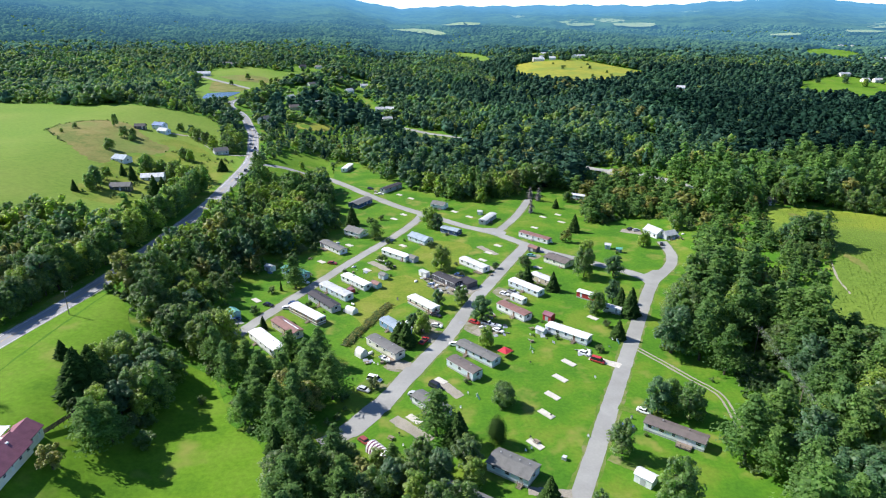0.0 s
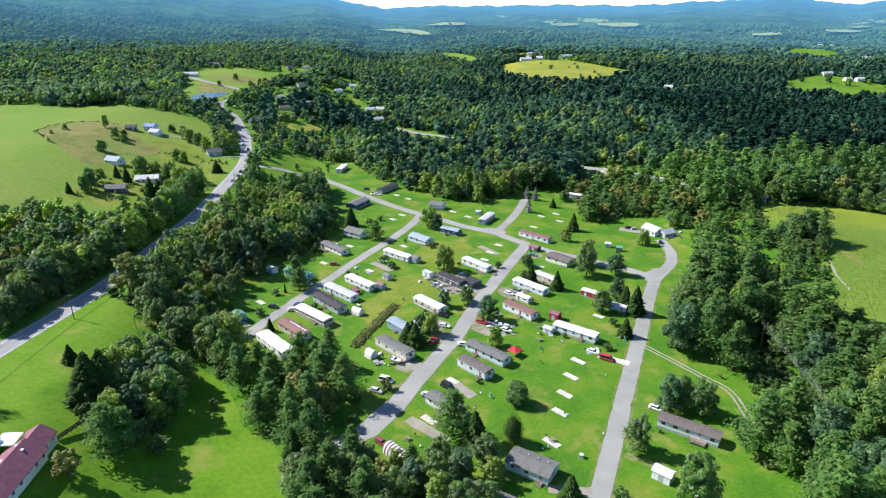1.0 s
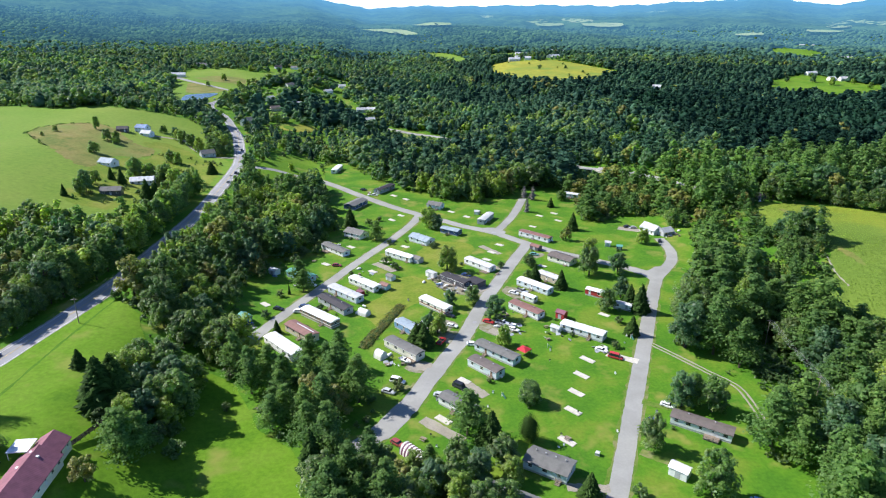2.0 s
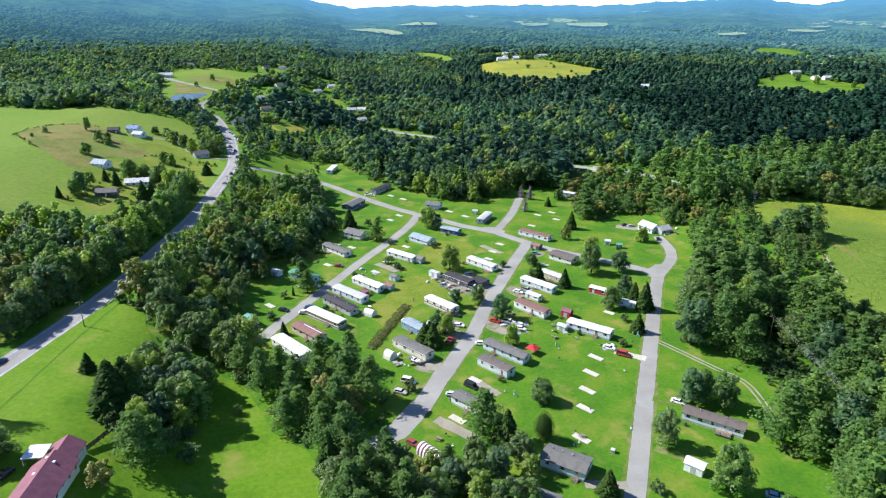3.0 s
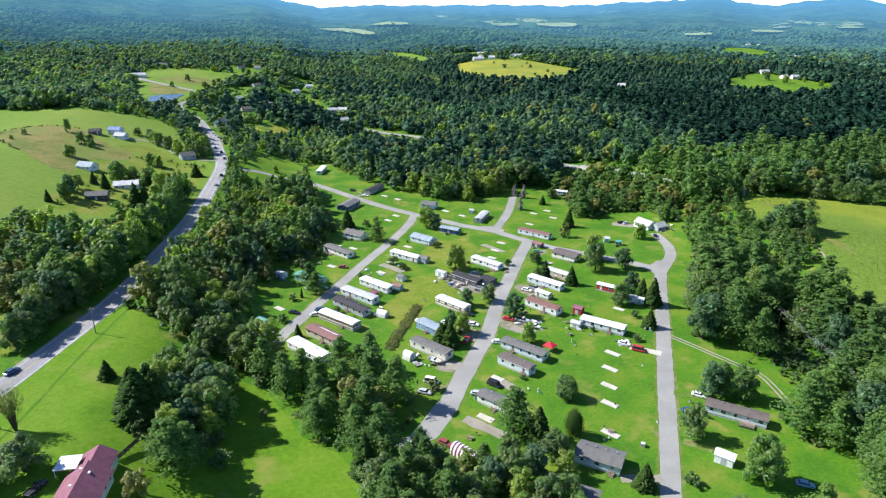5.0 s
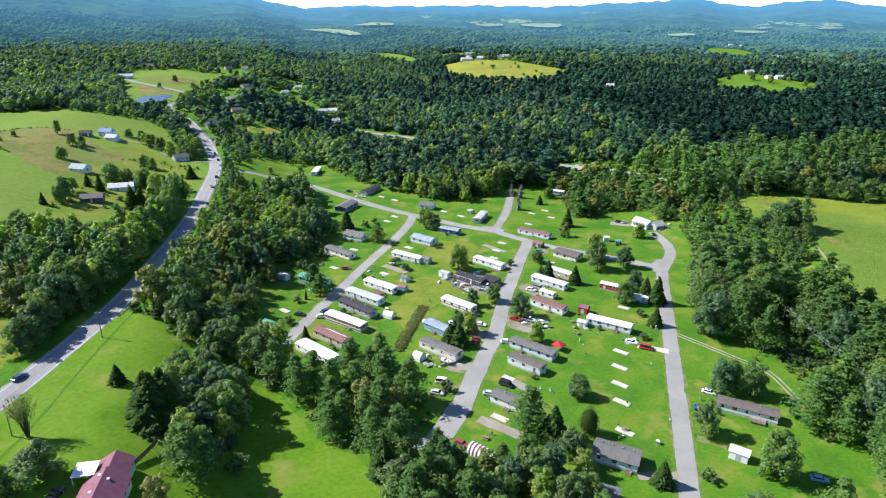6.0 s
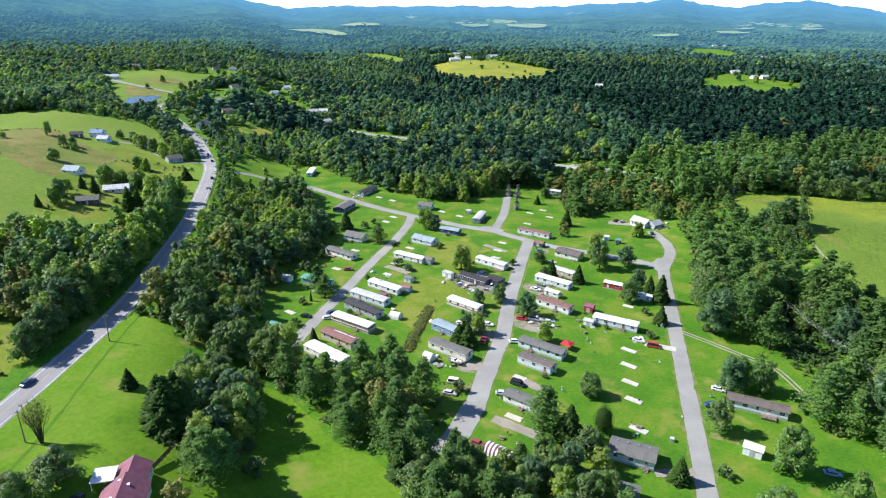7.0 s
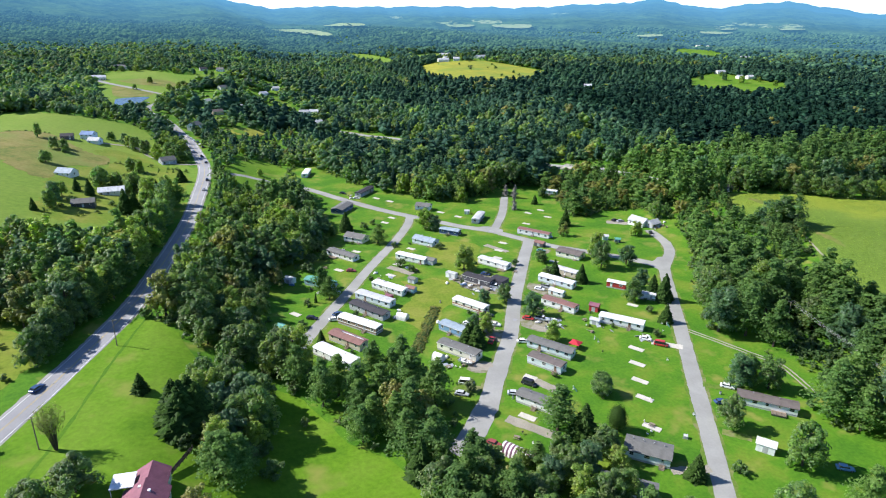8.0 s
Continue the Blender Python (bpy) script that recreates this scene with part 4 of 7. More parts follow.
def hoop_tent(x, y, turn, L, W, H, label, bands):
    h = thing("hoop_shelter", x, y, turn, label, "shelter")
    n = 10
    arc = [(-W / 2 * math.cos(math.pi * k / n), H * math.sin(math.pi * k / n) ** 0.8) for k in range(n + 1)]
    m = len(bands)
    for k, c in enumerate(bands):
        part("cover", Geo().extrude(arc, -L / 2 + L * k / m, -L / 2 + L * (k + 1) / m), c, h, "stripe of roof cover" if m > 1 else "")
    for e in (-1, 1):
        part("rib", Geo().extrude([(p * 1.03, q * 1.03) for p, q in arc] + [(p * 0.98, q * 0.98) for p, q in arc[::-1]], e * L / 2 - 0.05, e * L / 2 + 0.05), M["galvanised"], h)


CANVAS = painted("white_canvas", (0.78, 0.77, 0.73), 0.7, 0.2)
STRIPE = painted("plum_stripe", (0.16, 0.065, 0.115), 0.6, 0.2)
hoop_tent(-26.8, 191.4, -48, 3.6, 3.4, 2.9, "cream canvas hoop shelter beside a home", [CANVAS])
hoop_tent(-33.0, 225.2, -40, 4.4, 3.2, 2.6, "white tarpaulin shelter beside a mobile home", [CANVAS])
hoop_tent(-17.6, 137.2, -50, 9.5, 4.2, 2.8, "long rounded shelter with dark plum and white stripes", [CANVAS, STRIPE] * 8)

# concrete pads and gravel strips
def slab(name, x, y, turn, L, W, mat, label, h=0.06):
    t = radians(turn)
    g = Geo()
    rnd = random.Random(int(x * 31 + y))
    n = 6
    e = 0.06 if name == "concrete_pad" else 0.22
    n = 6 if name == "concrete_pad" else 14
    pts = [(-L / 2 + L * k / n, -W / 2 + rnd.uniform(-e, e)) for k in range(n + 1)] + [(L / 2 - L * k / n, W / 2 + rnd.uniform(-e, e)) for k in range(n + 1)]
    w = [(x + px * math.cos(t) - py * math.sin(t), y + px * math.sin(t) + py * math.cos(t)) for px, py in pts]
    k = len(w)
    g.add([(a, b, land(a, b) - 0.1) for a, b in w] + [(a, b, land(a, b) + h) for a, b in w], [(k + i, k + i + 1, 2 * k - 2 - i, 2 * k - 1 - i) for i in range(n)] + [(i, (i + 1) % k, k + (i + 1) % k, k + i) for i in range(k)])
    tagged(part(name, g, mat), label, "slab" if name == "concrete_pad" else "gravel bed", "concrete pads" if name == "concrete_pad" else "", "" if name == "concrete_pad" else "structure")


PADL = "bare pale concrete patio pad on open grass"
for px, py in ((44.9, 183.3), (39.8, 173.8), (35.1, 163.9), (31.2, 154.4), (25.3, 140.5)):
    slab("concrete_pad", px, py, -52, 5.4, 2.2, M["concrete"], PADL, 0.17)
slab("concrete_pad", -8.6, 153.5, -48, 5.4, 2.4, M["concrete"], "pale concrete pad beside a gravel strip", 0.17)
for px, py in ((-73.4, 238.3), (-52.0, 283.1), (-40.9, 307.6), (-23.9, 284.1), (-29.6, 271.1), (-13.0, 305.7), (-18.6, 353.6), (-13.0, 361.7), (-8.3, 395.7), (-15.9, 404.5),
               (26.2, 355.9), (18.0, 366.5), (36.3, 303.8), (30.2, 292.8), (25.9, 282.3)):
    slab("concrete_pad", px, py, -48, 4.6, 2.4, M["concrete"], PADL, 0.17)
for px, py in ((61.2, 333.9), (70.1, 354.0), (78.8, 343.8), (50.9, 271.0), (62.3, 216.3), (0.4, 174.0), (80.0, 358.0)):
    slab("concrete_pad", px, py, -48, 4.4, 2.2, M["concrete"], PADL, 0.17)
GL = "grey gravel strip of a vacant lot"
slab("gravel_bed", -9.5, 148.8, -46, 15.5, 3.8, M["gravel"], GL)
slab("gravel_bed", 30.0, 296.5, -60, 15.5, 3.4, M["gravel"], GL)
slab("gravel_bed", 2.4, 169.8, -55, 13.0, 3.6, M["gravel"], GL)
slab("gravel_bed", -24.0, 276.5, -52, 15.0, 4.0, M["gravel"], GL)
slab("gravel_bed", 26.0, 274.5, -52, 14.0, 3.0, M["gravel"], GL)
slab("gravel_bed", 17.0, 205.5, -48, 7.0, 3.6, M["gravel"], "gravel parking bed with worn edges")
slab("gravel_bed", -13.5, 184.0, -5, 8.0, 5.0, M["gravel"], "pale gravel driveway joining the lane")
slab("gravel_bed", 57.6, 183.5, -35, 11.0, 3.4, M["concrete"], "pale concrete driveway joining the lane")
slab("gravel_bed", 57.5, 155.0, -30, 8.0, 2.6, M["verge"], "worn bare earth driveway joining the lane")
slab("gravel_bed", 47.5, 131.5, -40, 8.0, 3.0, M["verge"], "worn bare earth patch beside the lane")
slab("gravel_bed", 25.5, 121.5, -8, 11.0, 3.0, M["gravel"], "pale gravel driveway at a double-wide home")
slab("gravel_bed", 114.0, 324.0, -30, 12.0, 6.0, M["gravel"], "pale gravel yard beside a white house")
slab("gravel_bed", 10.5, 251.5, -52, 22.0, 10.0, M["gravel"], "cluttered gravel yard of scrap", 0.09)
slab("gravel_bed", -22.0, 172.0, -40, 8.0, 6.5, M["verge"], "gravel parking bay beside the lane", 0.09)
slab("gravel_bed", -79.0, 218.0, -50, 8.0, 8.0, M["asphalt"], "shaded asphalt parking bay", 0.1)

# ---- vehicles ----
def loft(rows, n_side=1):
    """Skin over rows of equal-length cross sections."""
    g, k = Geo(), len(rows[0])
    for r in rows:
        g.v += r
    for i in range(len(rows) - 1):
        for j in range(k - 1):
            g.f.append((i * k + j, i * k + j + 1, (i + 1) * k + j + 1, (i + 1) * k + j))
    g.f += [tuple(range(k))[::-1], tuple(range((len(rows) - 1) * k, len(rows) * k))]
    return g


def vehicle(kind, x, y, turn, colour, label, z=None):
    v = thing({"pickup": "pickup_truck", "van": "van"}.get(kind, "car"), x, y, turn, label, {"pickup": "pickup truck", "van": "van"}.get(kind, "car"), "parked vehicles", z)
    L, W = {"pickup": (5.5, 1.95), "van": (5.2, 2.0), "car": (4.6, 1.8)}[kind]
    hood, belt = (0.98, 1.0) if kind == "pickup" else (0.85, 0.95)

    def section(px, w, z0, z1):
        return [(px, -w / 2, z0), (px, -w / 2, z1 - 0.15), (px, -w / 2 + 0.12, z1), (px, w / 2 - 0.12, z1), (px, w / 2, z1 - 0.15), (px, w / 2, z0)]
    rows = [section(-L / 2, W * 0.86, 0.45, belt - 0.08), section(-L / 2 + 0.15, W, 0.3, belt), section(L * 0.18, W, 0.28, belt), section(L / 2 - 0.25, W * 0.97, 0.3, hood - 0.08), section(L / 2, W * 0.82, 0.42, hood - 0.25)]
    body = part("body", loft(rows), lacquer(colour), v)
    a, b = {"pickup": (-0.35, 1.25), "van": (-L / 2 + 0.15, L / 2 - 1.0), "car": (-1.75, 1.0)}[kind]
    top = {"pickup": 1.75, "van": 1.95, "car": 1.42}[kind]
    wt = W * 0.78
    part("window_band", loft([[(a, -W / 2 + 0.1, belt - 0.04), (a + 0.3, -wt / 2, top - 0.06), (a + 0.3, wt / 2, top - 0.06), (a, W / 2 - 0.1, belt - 0.04)],
                              [(b, -W / 2 + 0.1, belt - 0.04), (b - 0.55, -wt / 2, top - 0.06), (b - 0.55, wt / 2, top - 0.06), (b, W / 2 - 0.1, belt - 0.04)]]), M["glass"], v)
    part("roof", Geo().box(a + 0.3, -wt / 2 - 0.02, top - 0.06, b - 0.52, wt / 2 + 0.02, top), lacquer(colour), v)
    if kind == "pickup":
        part("cargo_bed", Geo().box(-L / 2 + 0.12, -W / 2 + 0.14, belt, -0.45, W / 2 - 0.14, belt + 0.02), M["rubber"], v)
        for s in (-1, 1):
            part("bed_side", Geo().box(-L / 2 + 0.1, s * (W / 2 - 0.07) - 0.06, belt - 0.05, -0.4, s * (W / 2 - 0.07) + 0.06, belt + 0.14), lacquer(colour), v)

    def wheel():
        g = Geo().tube((0, -0.11, 0), (0, 0.11, 0), 0.34, 0.34, 12)
        return g.mesh("wheel", M["rubber"])
    for wx in (-L * 0.31, L * 0.31):
        for s in (-1, 1):
            w = part("wheel", shared("wheel", wheel), None, v, at=pose(wx, s * (W / 2 - 0.1), 0.34))
            part("rim", shared("rim", lambda: Geo().tube((0, -0.125, 0), (0, 0.125, 0), 0.19, 0.19, 8).mesh("rim", M["chrome"])), None, w)
    for s in (-1, 1):
        part("headlight", shared("lamp_f", lambda: Geo().box(-0.06, -0.17, -0.07, 0.03, 0.17, 0.07).mesh("headlight", M["chrome"])), None, body, at=pose(L / 2 - 0.06, s * W * 0.31, hood - 0.32))
    return v


RED = "dark red parked "
for kind, cx, cy, ct, cc, lab in (
    ("van", 55.1, 183.5, -35, "red", "bright red closed van parked on a driveway"), ("car", 51.8, 188.6, -40, "white", "white car parked beside a hedge"),
    ("car", 15.2, 213.8, -35, "red", RED + "car near the lane"), ("pickup", -4.6, 200.0, 60, "red", RED + "pickup truck beside the lane"),
    ("car", 0.6, 211.6, -25, "white", "white car parked under a tree"), ("car", -9.2, 214.5, -30, "white", "white car parked behind a blue home"),
    ("van", -1.6, 170.0, -45, "black", "black van parked on a gravel strip"), ("car", 6.6, 197.0, -10, "white", "white car at the end of a home"),
    ("van", -21.4, 175.1, -25, "white", "white van parked in a gravel bay"), ("car", -24.5, 169.3, -30, "silver", "silver car parked in a gravel bay"),
    ("car", -8.2, 165.8, -20, "silver", "silver car parked at a home's end"), ("car", -22.6, 143.4, -45, "maroon", "maroon car parked near a striped shelter"),
    ("car", -46.6, 280.1, -15, "maroon", "maroon car parked on grass"), ("car", -67.3, 232.8, -25, "black", "black car parked on grass"),
    ("car", -56.1, 256.4, -30, "white", "white car parked beside the lane"), ("car", -57.2, 234.2, 30, "navy", "dark blue car parked beside the lane"),
    ("car", -58.9, 229.6, 0, "white", "white car parked beside a home"), ("car", 0.6, 220.3, -30, "black", "black car parked at a home's end"),
    ("car", 13.0, 261.6, -30, "navy", "dark blue car in a cluttered yard"), ("car", 16.6, 256.0, -25, "grey", "grey car in a cluttered yard"),
    ("pickup", 12.4, 246.4, -30, "white", "white pickup truck in a cluttered yard"), ("car", 50.6, 286.4, -25, "green", "dark green car parked beside the lane"),
    ("car", 122.0, 301.0, 70, "black", "black car parked on a curved drive"), ("car", 114.5, 327.6, 10, "black", "black car parked on a gravel yard"),
    ("car", 117.0, 325.5, 10, "grey", "grey car parked on a gravel yard"), ("car", -36.0, 419.1, -30, "black", "black car near a dark home"),
    ("car", -28.6, 405.6, -20, "white", "white car parked at the lane"), ("pickup", 34.6, 241.0, -40, "grey", "grey pickup truck beside a trailer"),
    ("car", 30.6, 239.6, -40, "white", "white car beside parked scrap"), ("car", 61.0, 153.8, -40, "white", "white car parked at a home's end"),
    ("car", -77.0, 219.2, 40, "navy", "dark blue car in a shaded bay"), ("car", -80.5, 216.2, 40, "silver", "silver car in a shaded bay"),
    ("car", 53.4, 146.6, -10, "navy", "dark blue car half hidden by a tree"), ("pickup", -119.2, 127.0, 70, "black", "dark pickup truck beside a ranch house"),
    ("car", 23.6, 206.6, -40, "white", "white car on a gravel bed"), ("car", 66.2, 112.0, -30, "blue", "blue car under a round tree"),
    ("car", 200.6, 340.6, 5, "white", "white car at the edge of a crop field"), ("pickup", 20.4, 212.2, -35, "silver", "silver pickup truck beside a boat"),
):
    vehicle(kind, cx, cy, ct, cc, lab)
for cx, cy, ct, cc in ((-145.6, 180.4, 62, "navy"), (-121.2, 429.0, 92, "black"), (-121.0, 404.0, 92, "grey"), (-150.0, 584.0, 108, "white"), (-146.0, 575.0, 108, "silver"),
                       (-139.5, 561.0, 108, "navy"), (-134.0, 540.0, 106, "black"), (-204.5, 704.0, 95, "white"), (-126.4, 482.0, 98, "black"), (-131.5, 494.0, 280, "navy"), (-131.6, 505.0, 100, "black"), (-138.6, 522.0, 281, "grey"), (-143.4, 568.0, 108, "white"), (-137.0, 551.0, 106, "white"),
                       (-187.0, 664.0, 123, "white"), (-204.6, 742.0, 88, "silver"), (-201.6, 772.0, 90, "white")):
    vehicle("car", cx, cy, ct, cc, cc + " car on the two-lane highway", land(cx, cy) + 0.14)


def boat(x, y, turn):
    b = thing("boat", x, y, turn, "white motorboat on a trailer in the grass", "boat")
    rows = []
    for px, w, zb, zt in ((-2.6, 1.0, 0.7, 1.35), (0, 1.1, 0.6, 1.4), (1.6, 0.85, 0.65, 1.5), (2.8, 0.08, 1.1, 1.65)):
        rows.append([(px, -w, zt), (px, -w * 0.8, zb + 0.2), (px, 0, zb), (px, w * 0.8, zb + 0.2), (px, w, zt)])
    part("hull", loft(rows), lacquer("white"), b)
    part("windscreen", Geo().add([(0.3, -0.8, 1.4), (0.3, 0.8, 1.4), (0, 0.7, 1.85), (0, -0.7, 1.85), (0.26, -0.8, 1.4), (0.26, 0.8, 1.4)], [(0, 1, 2, 3), (3, 2, 5, 4)]), M["glass"], b)
    part("trailer", Geo().box(-2.5, -0.7, 0.45, 2.2, -0.6, 0.56).box(-2.5, 0.6, 0.45, 2.2, 0.7, 0.56).box(2.1, -0.7, 0.45, 2.2, 0.7, 0.56).box(2.2, -0.05, 0.45, 3.8, 0.05, 0.55), M["galvanised"], b)
    for s in (-0.85, 0.85):
        part("wheel", Geo().tube((-0.8, s - 0.08, 0.3), (-0.8, s + 0.08, 0.3), 0.3, 0.3, 12), M["rubber"], b)


boat(22.6, 209.8, -30)
boat(-18.4, 187.0, -49)


# ---- loose things in the yards ----
LOOSE = {}


def loose(kind, x, y, turn=0.0, size=1.0):
    """A small yard thing; repeats are copies."""
    m = pose(x, y, land(x, y) + 0.02, 0, 0, turn)
    if kind in LOOSE:
        return copy_thing(LOOSE[kind], m)
    t = new(kind)
    if kind == "rubbish_bin":
        tagged(t, "grey plastic rubbish bin with a lid", "bin", "yard things")
        part("body", Geo().tube((0, 0, 0), (0, 0, 0.95), 0.28, 0.34, 10), lacquer("grey"), t)
        part("lid", Geo().tube((0, 0, 0.95), (0, 0, 1.05), 0.37, 0.2, 10), lacquer("dark"), t)
    elif kind == "gas_tank":
        tagged(t, "white propane tank on short legs", "gas tank", "yard things")
        part("tank", Geo().tube((-0.8, 0, 0.6), (0.8, 0, 0.6), 0.38, 0.38, 12).tube((0.8, 0, 0.6), (1.0, 0, 0.6), 0.38, 0.15, 12).tube((-0.8, 0, 0.6), (-1.0, 0, 0.6), 0.38, 0.15, 12), lacquer("white"), t)
        for px in (-0.55, 0.55):
            part("leg", Geo().box(px - 0.06, -0.3, 0, px + 0.06, 0.3, 0.3), M["galvanised"], t)
    elif kind == "garden_table":
        tagged(t, "weathered timber picnic table with benches", "table", "yard things")
        part("tabletop", Geo().box(-0.9, -0.38, 0.7, 0.9, 0.38, 0.75), M["timber"], t)
        for s in (-0.75, 0.75):
            part("bench", Geo().box(-0.9, s - 0.13, 0.42, 0.9, s + 0.13, 0.46), M["timber"], t)
        for px in (-0.65, 0.65):
            part("leg", Geo().box(px - 0.05, -0.75, 0.36, px + 0.05, 0.75, 0.42).box(px - 0.05, -0.35, 0, px + 0.05, -0.25, 0.7).box(px - 0.05, 0.25, 0, px + 0.05, 0.35, 0.7), M["timber"], t)
    elif kind == "garden_chair":
        tagged(t, "white plastic garden chair", "chair", "yard things")
        part("seat", Geo().box(-0.25, -0.25, 0.4, 0.25, 0.25, 0.44), lacquer("white"), t)
        part("backrest", Geo().box(-0.25, 0.21, 0.44, 0.25, 0.25, 0.9), lacquer("white"), t)
        for px in (-0.22, 0.22):
            for py in (-0.22, 0.22):
                part("leg", Geo().box(px - 0.025, py - 0.025, 0, px + 0.025, py + 0.025, 0.4), lacquer("white"), t)
    elif kind == "grill":
        tagged(t, "black kettle barbecue on legs", "grill", "yard things")
        part("bowl", Geo().tube((0, 0, 0.6), (0, 0, 0.85), 0.18, 0.32, 12).tube((0, 0, 0.85), (0, 0, 1.08), 0.32, 0.1, 12), lacquer("black"), t)
        for a in (0, 2.1, 4.2):
            part("leg", Geo().tube((0.3 * math.cos(a), 0.3 * math.sin(a), 0), (0.12 * math.cos(a), 0.12 * math.sin(a), 0.65), 0.02, 0.02, 5), M["galvanised"], t)
    elif kind == "crate":
        tagged(t, "worn wooden crate lying in a yard", "crate", "yard things")
        for k in range(4):
            part("slat", Geo().box(-0.6, -0.46, 0.02 + k * 0.2, 0.6, 0.46, 0.17 + k * 0.2), M["timber"], t)
    elif kind == "tarped_pile":
        tagged(t, "pale tarpaulin over a heap of goods", "tarp", "yard things")
        v, f = lumps(np.random.default_rng(3), np.array([[0, 0, 0.3], [0.7, 0.3, 0.25], [-0.6, -0.2, 0.2]]), np.array([0.85, 0.6, 0.55]), 0.8)
        v[:, 2] = np.maximum(v[:, 2], 0)
        part("cover", tri_mesh("cover", v, f, CANVAS), None, t)
    elif kind == "blue_pile":
        tagged(t, "blue tarpaulin over a heap of scrap", "tarp", "yard things")
        v, f = lumps(np.random.default_rng(4), np.array([[0, 0, 0.3], [0.8, -0.3, 0.2], [-0.7, 0.2, 0.3]]), np.array([0.8, 0.6, 0.5]), 0.8)
        v[:, 2] = np.maximum(v[:, 2], 0)
        part("cover", tri_mesh("cover", v, f, painted("blue_tarp", (0.12, 0.22, 0.36), 0.6)), None, t)
    elif kind == "tyre":
        tagged(t, "old black tyre lying flat", "tyre", "yard things")
        part("tread", Geo().tube((0, 0, 0), (0, 0, 0.22), 0.36, 0.36, 12), M["rubber"], t)
        part("hub", Geo().tube((0, 0, 0.2), (0, 0, 0.235), 0.2, 0.2, 10), M["galvanised"], t)
    elif kind == "scrap_board":
        tagged(t, "pale scrap board leaning on a block", "board", "yard things")
        part("panel", Geo().add([(-0.9, -0.5, 0.03), (0.9, -0.5, 0.03), (0.9, 0.5, 0.5), (-0.9, 0.5, 0.5), (-0.9, -0.5, 0.0), (0.9, -0.5, 0.0), (0.9, 0.5, 0.46), (-0.9, 0.5, 0.46)],
                               [(0, 1, 2, 3), (7, 6, 5, 4), (0, 4, 5, 1), (1, 5, 6, 2), (2, 6, 7, 3), (3, 7, 4, 0)]), lacquer("silver"), t)
        part("block", Geo().box(-0.3, 0.25, 0, 0.3, 0.45, 0.36), M["timber"], t)
    elif kind == "play_slide":
        tagged(t, "green plastic play slide with a ladder", "slide", "yard things")
        part("chute", Geo().add([(-0.25, -1.2, 0.1), (0.25, -1.2, 0.1), (0.25, 0.3, 1.3), (-0.25, 0.3, 1.3), (-0.25, -1.2, 0.02), (0.25, -1.2, 0.02), (0.25, 0.3, 1.2), (-0.25, 0.3, 1.2)],
                               [(0, 1, 2, 3), (7, 6, 5, 4), (0, 4, 5, 1), (1, 5, 6, 2), (2, 6, 7, 3), (3, 7, 4, 0)]), lacquer("green"), t)
        part("ladder", Geo().box(-0.28, 0.3, 0, -0.2, 0.4, 1.7).box(0.2, 0.3, 0, 0.28, 0.4, 1.7).box(-0.2, 0.32, 0.4, 0.2, 0.38, 0.46).box(-0.2, 0.32, 0.85, 0.2, 0.38, 0.91), lacquer("white"), t)
    t.matrix_basis = m
    LOOSE[kind] = t
    return t

# ---- trees ----
ICO = bmesh.new()
bmesh.ops.create_icosphere(ICO, subdivisions=1, radius=1)
ICO_V = np.array([v.co[:] for v in ICO.verts])
ICO_F = np.array([[v.index for v in f.verts] for f in ICO.faces])
ICO.free()
OCT_V = np.array([(1, 0, 0), (0, 1, 0), (-1, 0, 0), (0, -1, 0), (0, 0, 1), (0, 0, -1)], float)
OCT_F = np.array([(0, 1, 4), (1, 2, 4), (2, 3, 4), (3, 0, 4), (1, 0, 5), (2, 1, 5), (3, 2, 5), (0, 3, 5)])


def tri_mesh(name, verts, faces, mat):
    me = bpy.data.meshes.new(name)
    me.vertices.add(len(verts))
    me.vertices.foreach_set("co", np.asarray(verts, np.float32).ravel())
    me.loops.add(faces.size)
    me.loops.foreach_set("vertex_index", faces.astype(np.int32).ravel())
    me.polygons.add(len(faces))
    me.polygons.foreach_set("loop_start", np.arange(0, faces.size, 3))
    me.update(calc_edges=True)
    me.materials.append(mat)
    return me


def leaf_tris(rng, centres, radii, count, size, flat=1.0, up=0.25, stray=0.42):
    """Loose leaf sprays on the skin of clumps."""
    c, r = np.repeat(centres, count, 0), np.repeat(radii, count)
    n = rng.normal(size=c.shape)
    n[:, 2] += up
    n /= np.linalg.norm(n, axis=1, keepdims=True)
    p = c + n * (r * rng.uniform(0.82, 1.12, len(r)))[:, None] * np.array([1, 1, flat])
    d = n + np.array([0, 0, 1.15]) + rng.normal(size=n.shape) * stray
    d /= np.linalg.norm(d, axis=1, keepdims=True)
    a = np.cross(d, rng.normal(size=n.shape))
    a /= np.linalg.norm(a, axis=1, keepdims=True)
    b = np.cross(d, a)
    s = size * rng.uniform(0.6, 1.4, (len(r), 1))
    v = np.stack([p + a * s, p - a * s * 0.5 + b * s * 0.85, p - a * s * 0.5 - b * s * 0.85], 1).reshape(-1, 3)
    return v, np.arange(len(v)).reshape(-1, 3)


def lumps(rng, centres, radii, flat=1.0, rough=0.18, coarse=False):
    k, (bv, bf) = len(centres), (OCT_V * 1.12, OCT_F) if coarse else (ICO_V, ICO_F)
    v = bv[None] * (radii[:, None, None] * rng.uniform(1 - rough, 1 + rough, (k, len(bv), 1))) * np.array([1, 1, flat]) + centres[:, None]
    f = bf[None] + (np.arange(k) * len(bv))[:, None, None]
    return v.reshape(-1, 3), f.reshape(-1, 3)


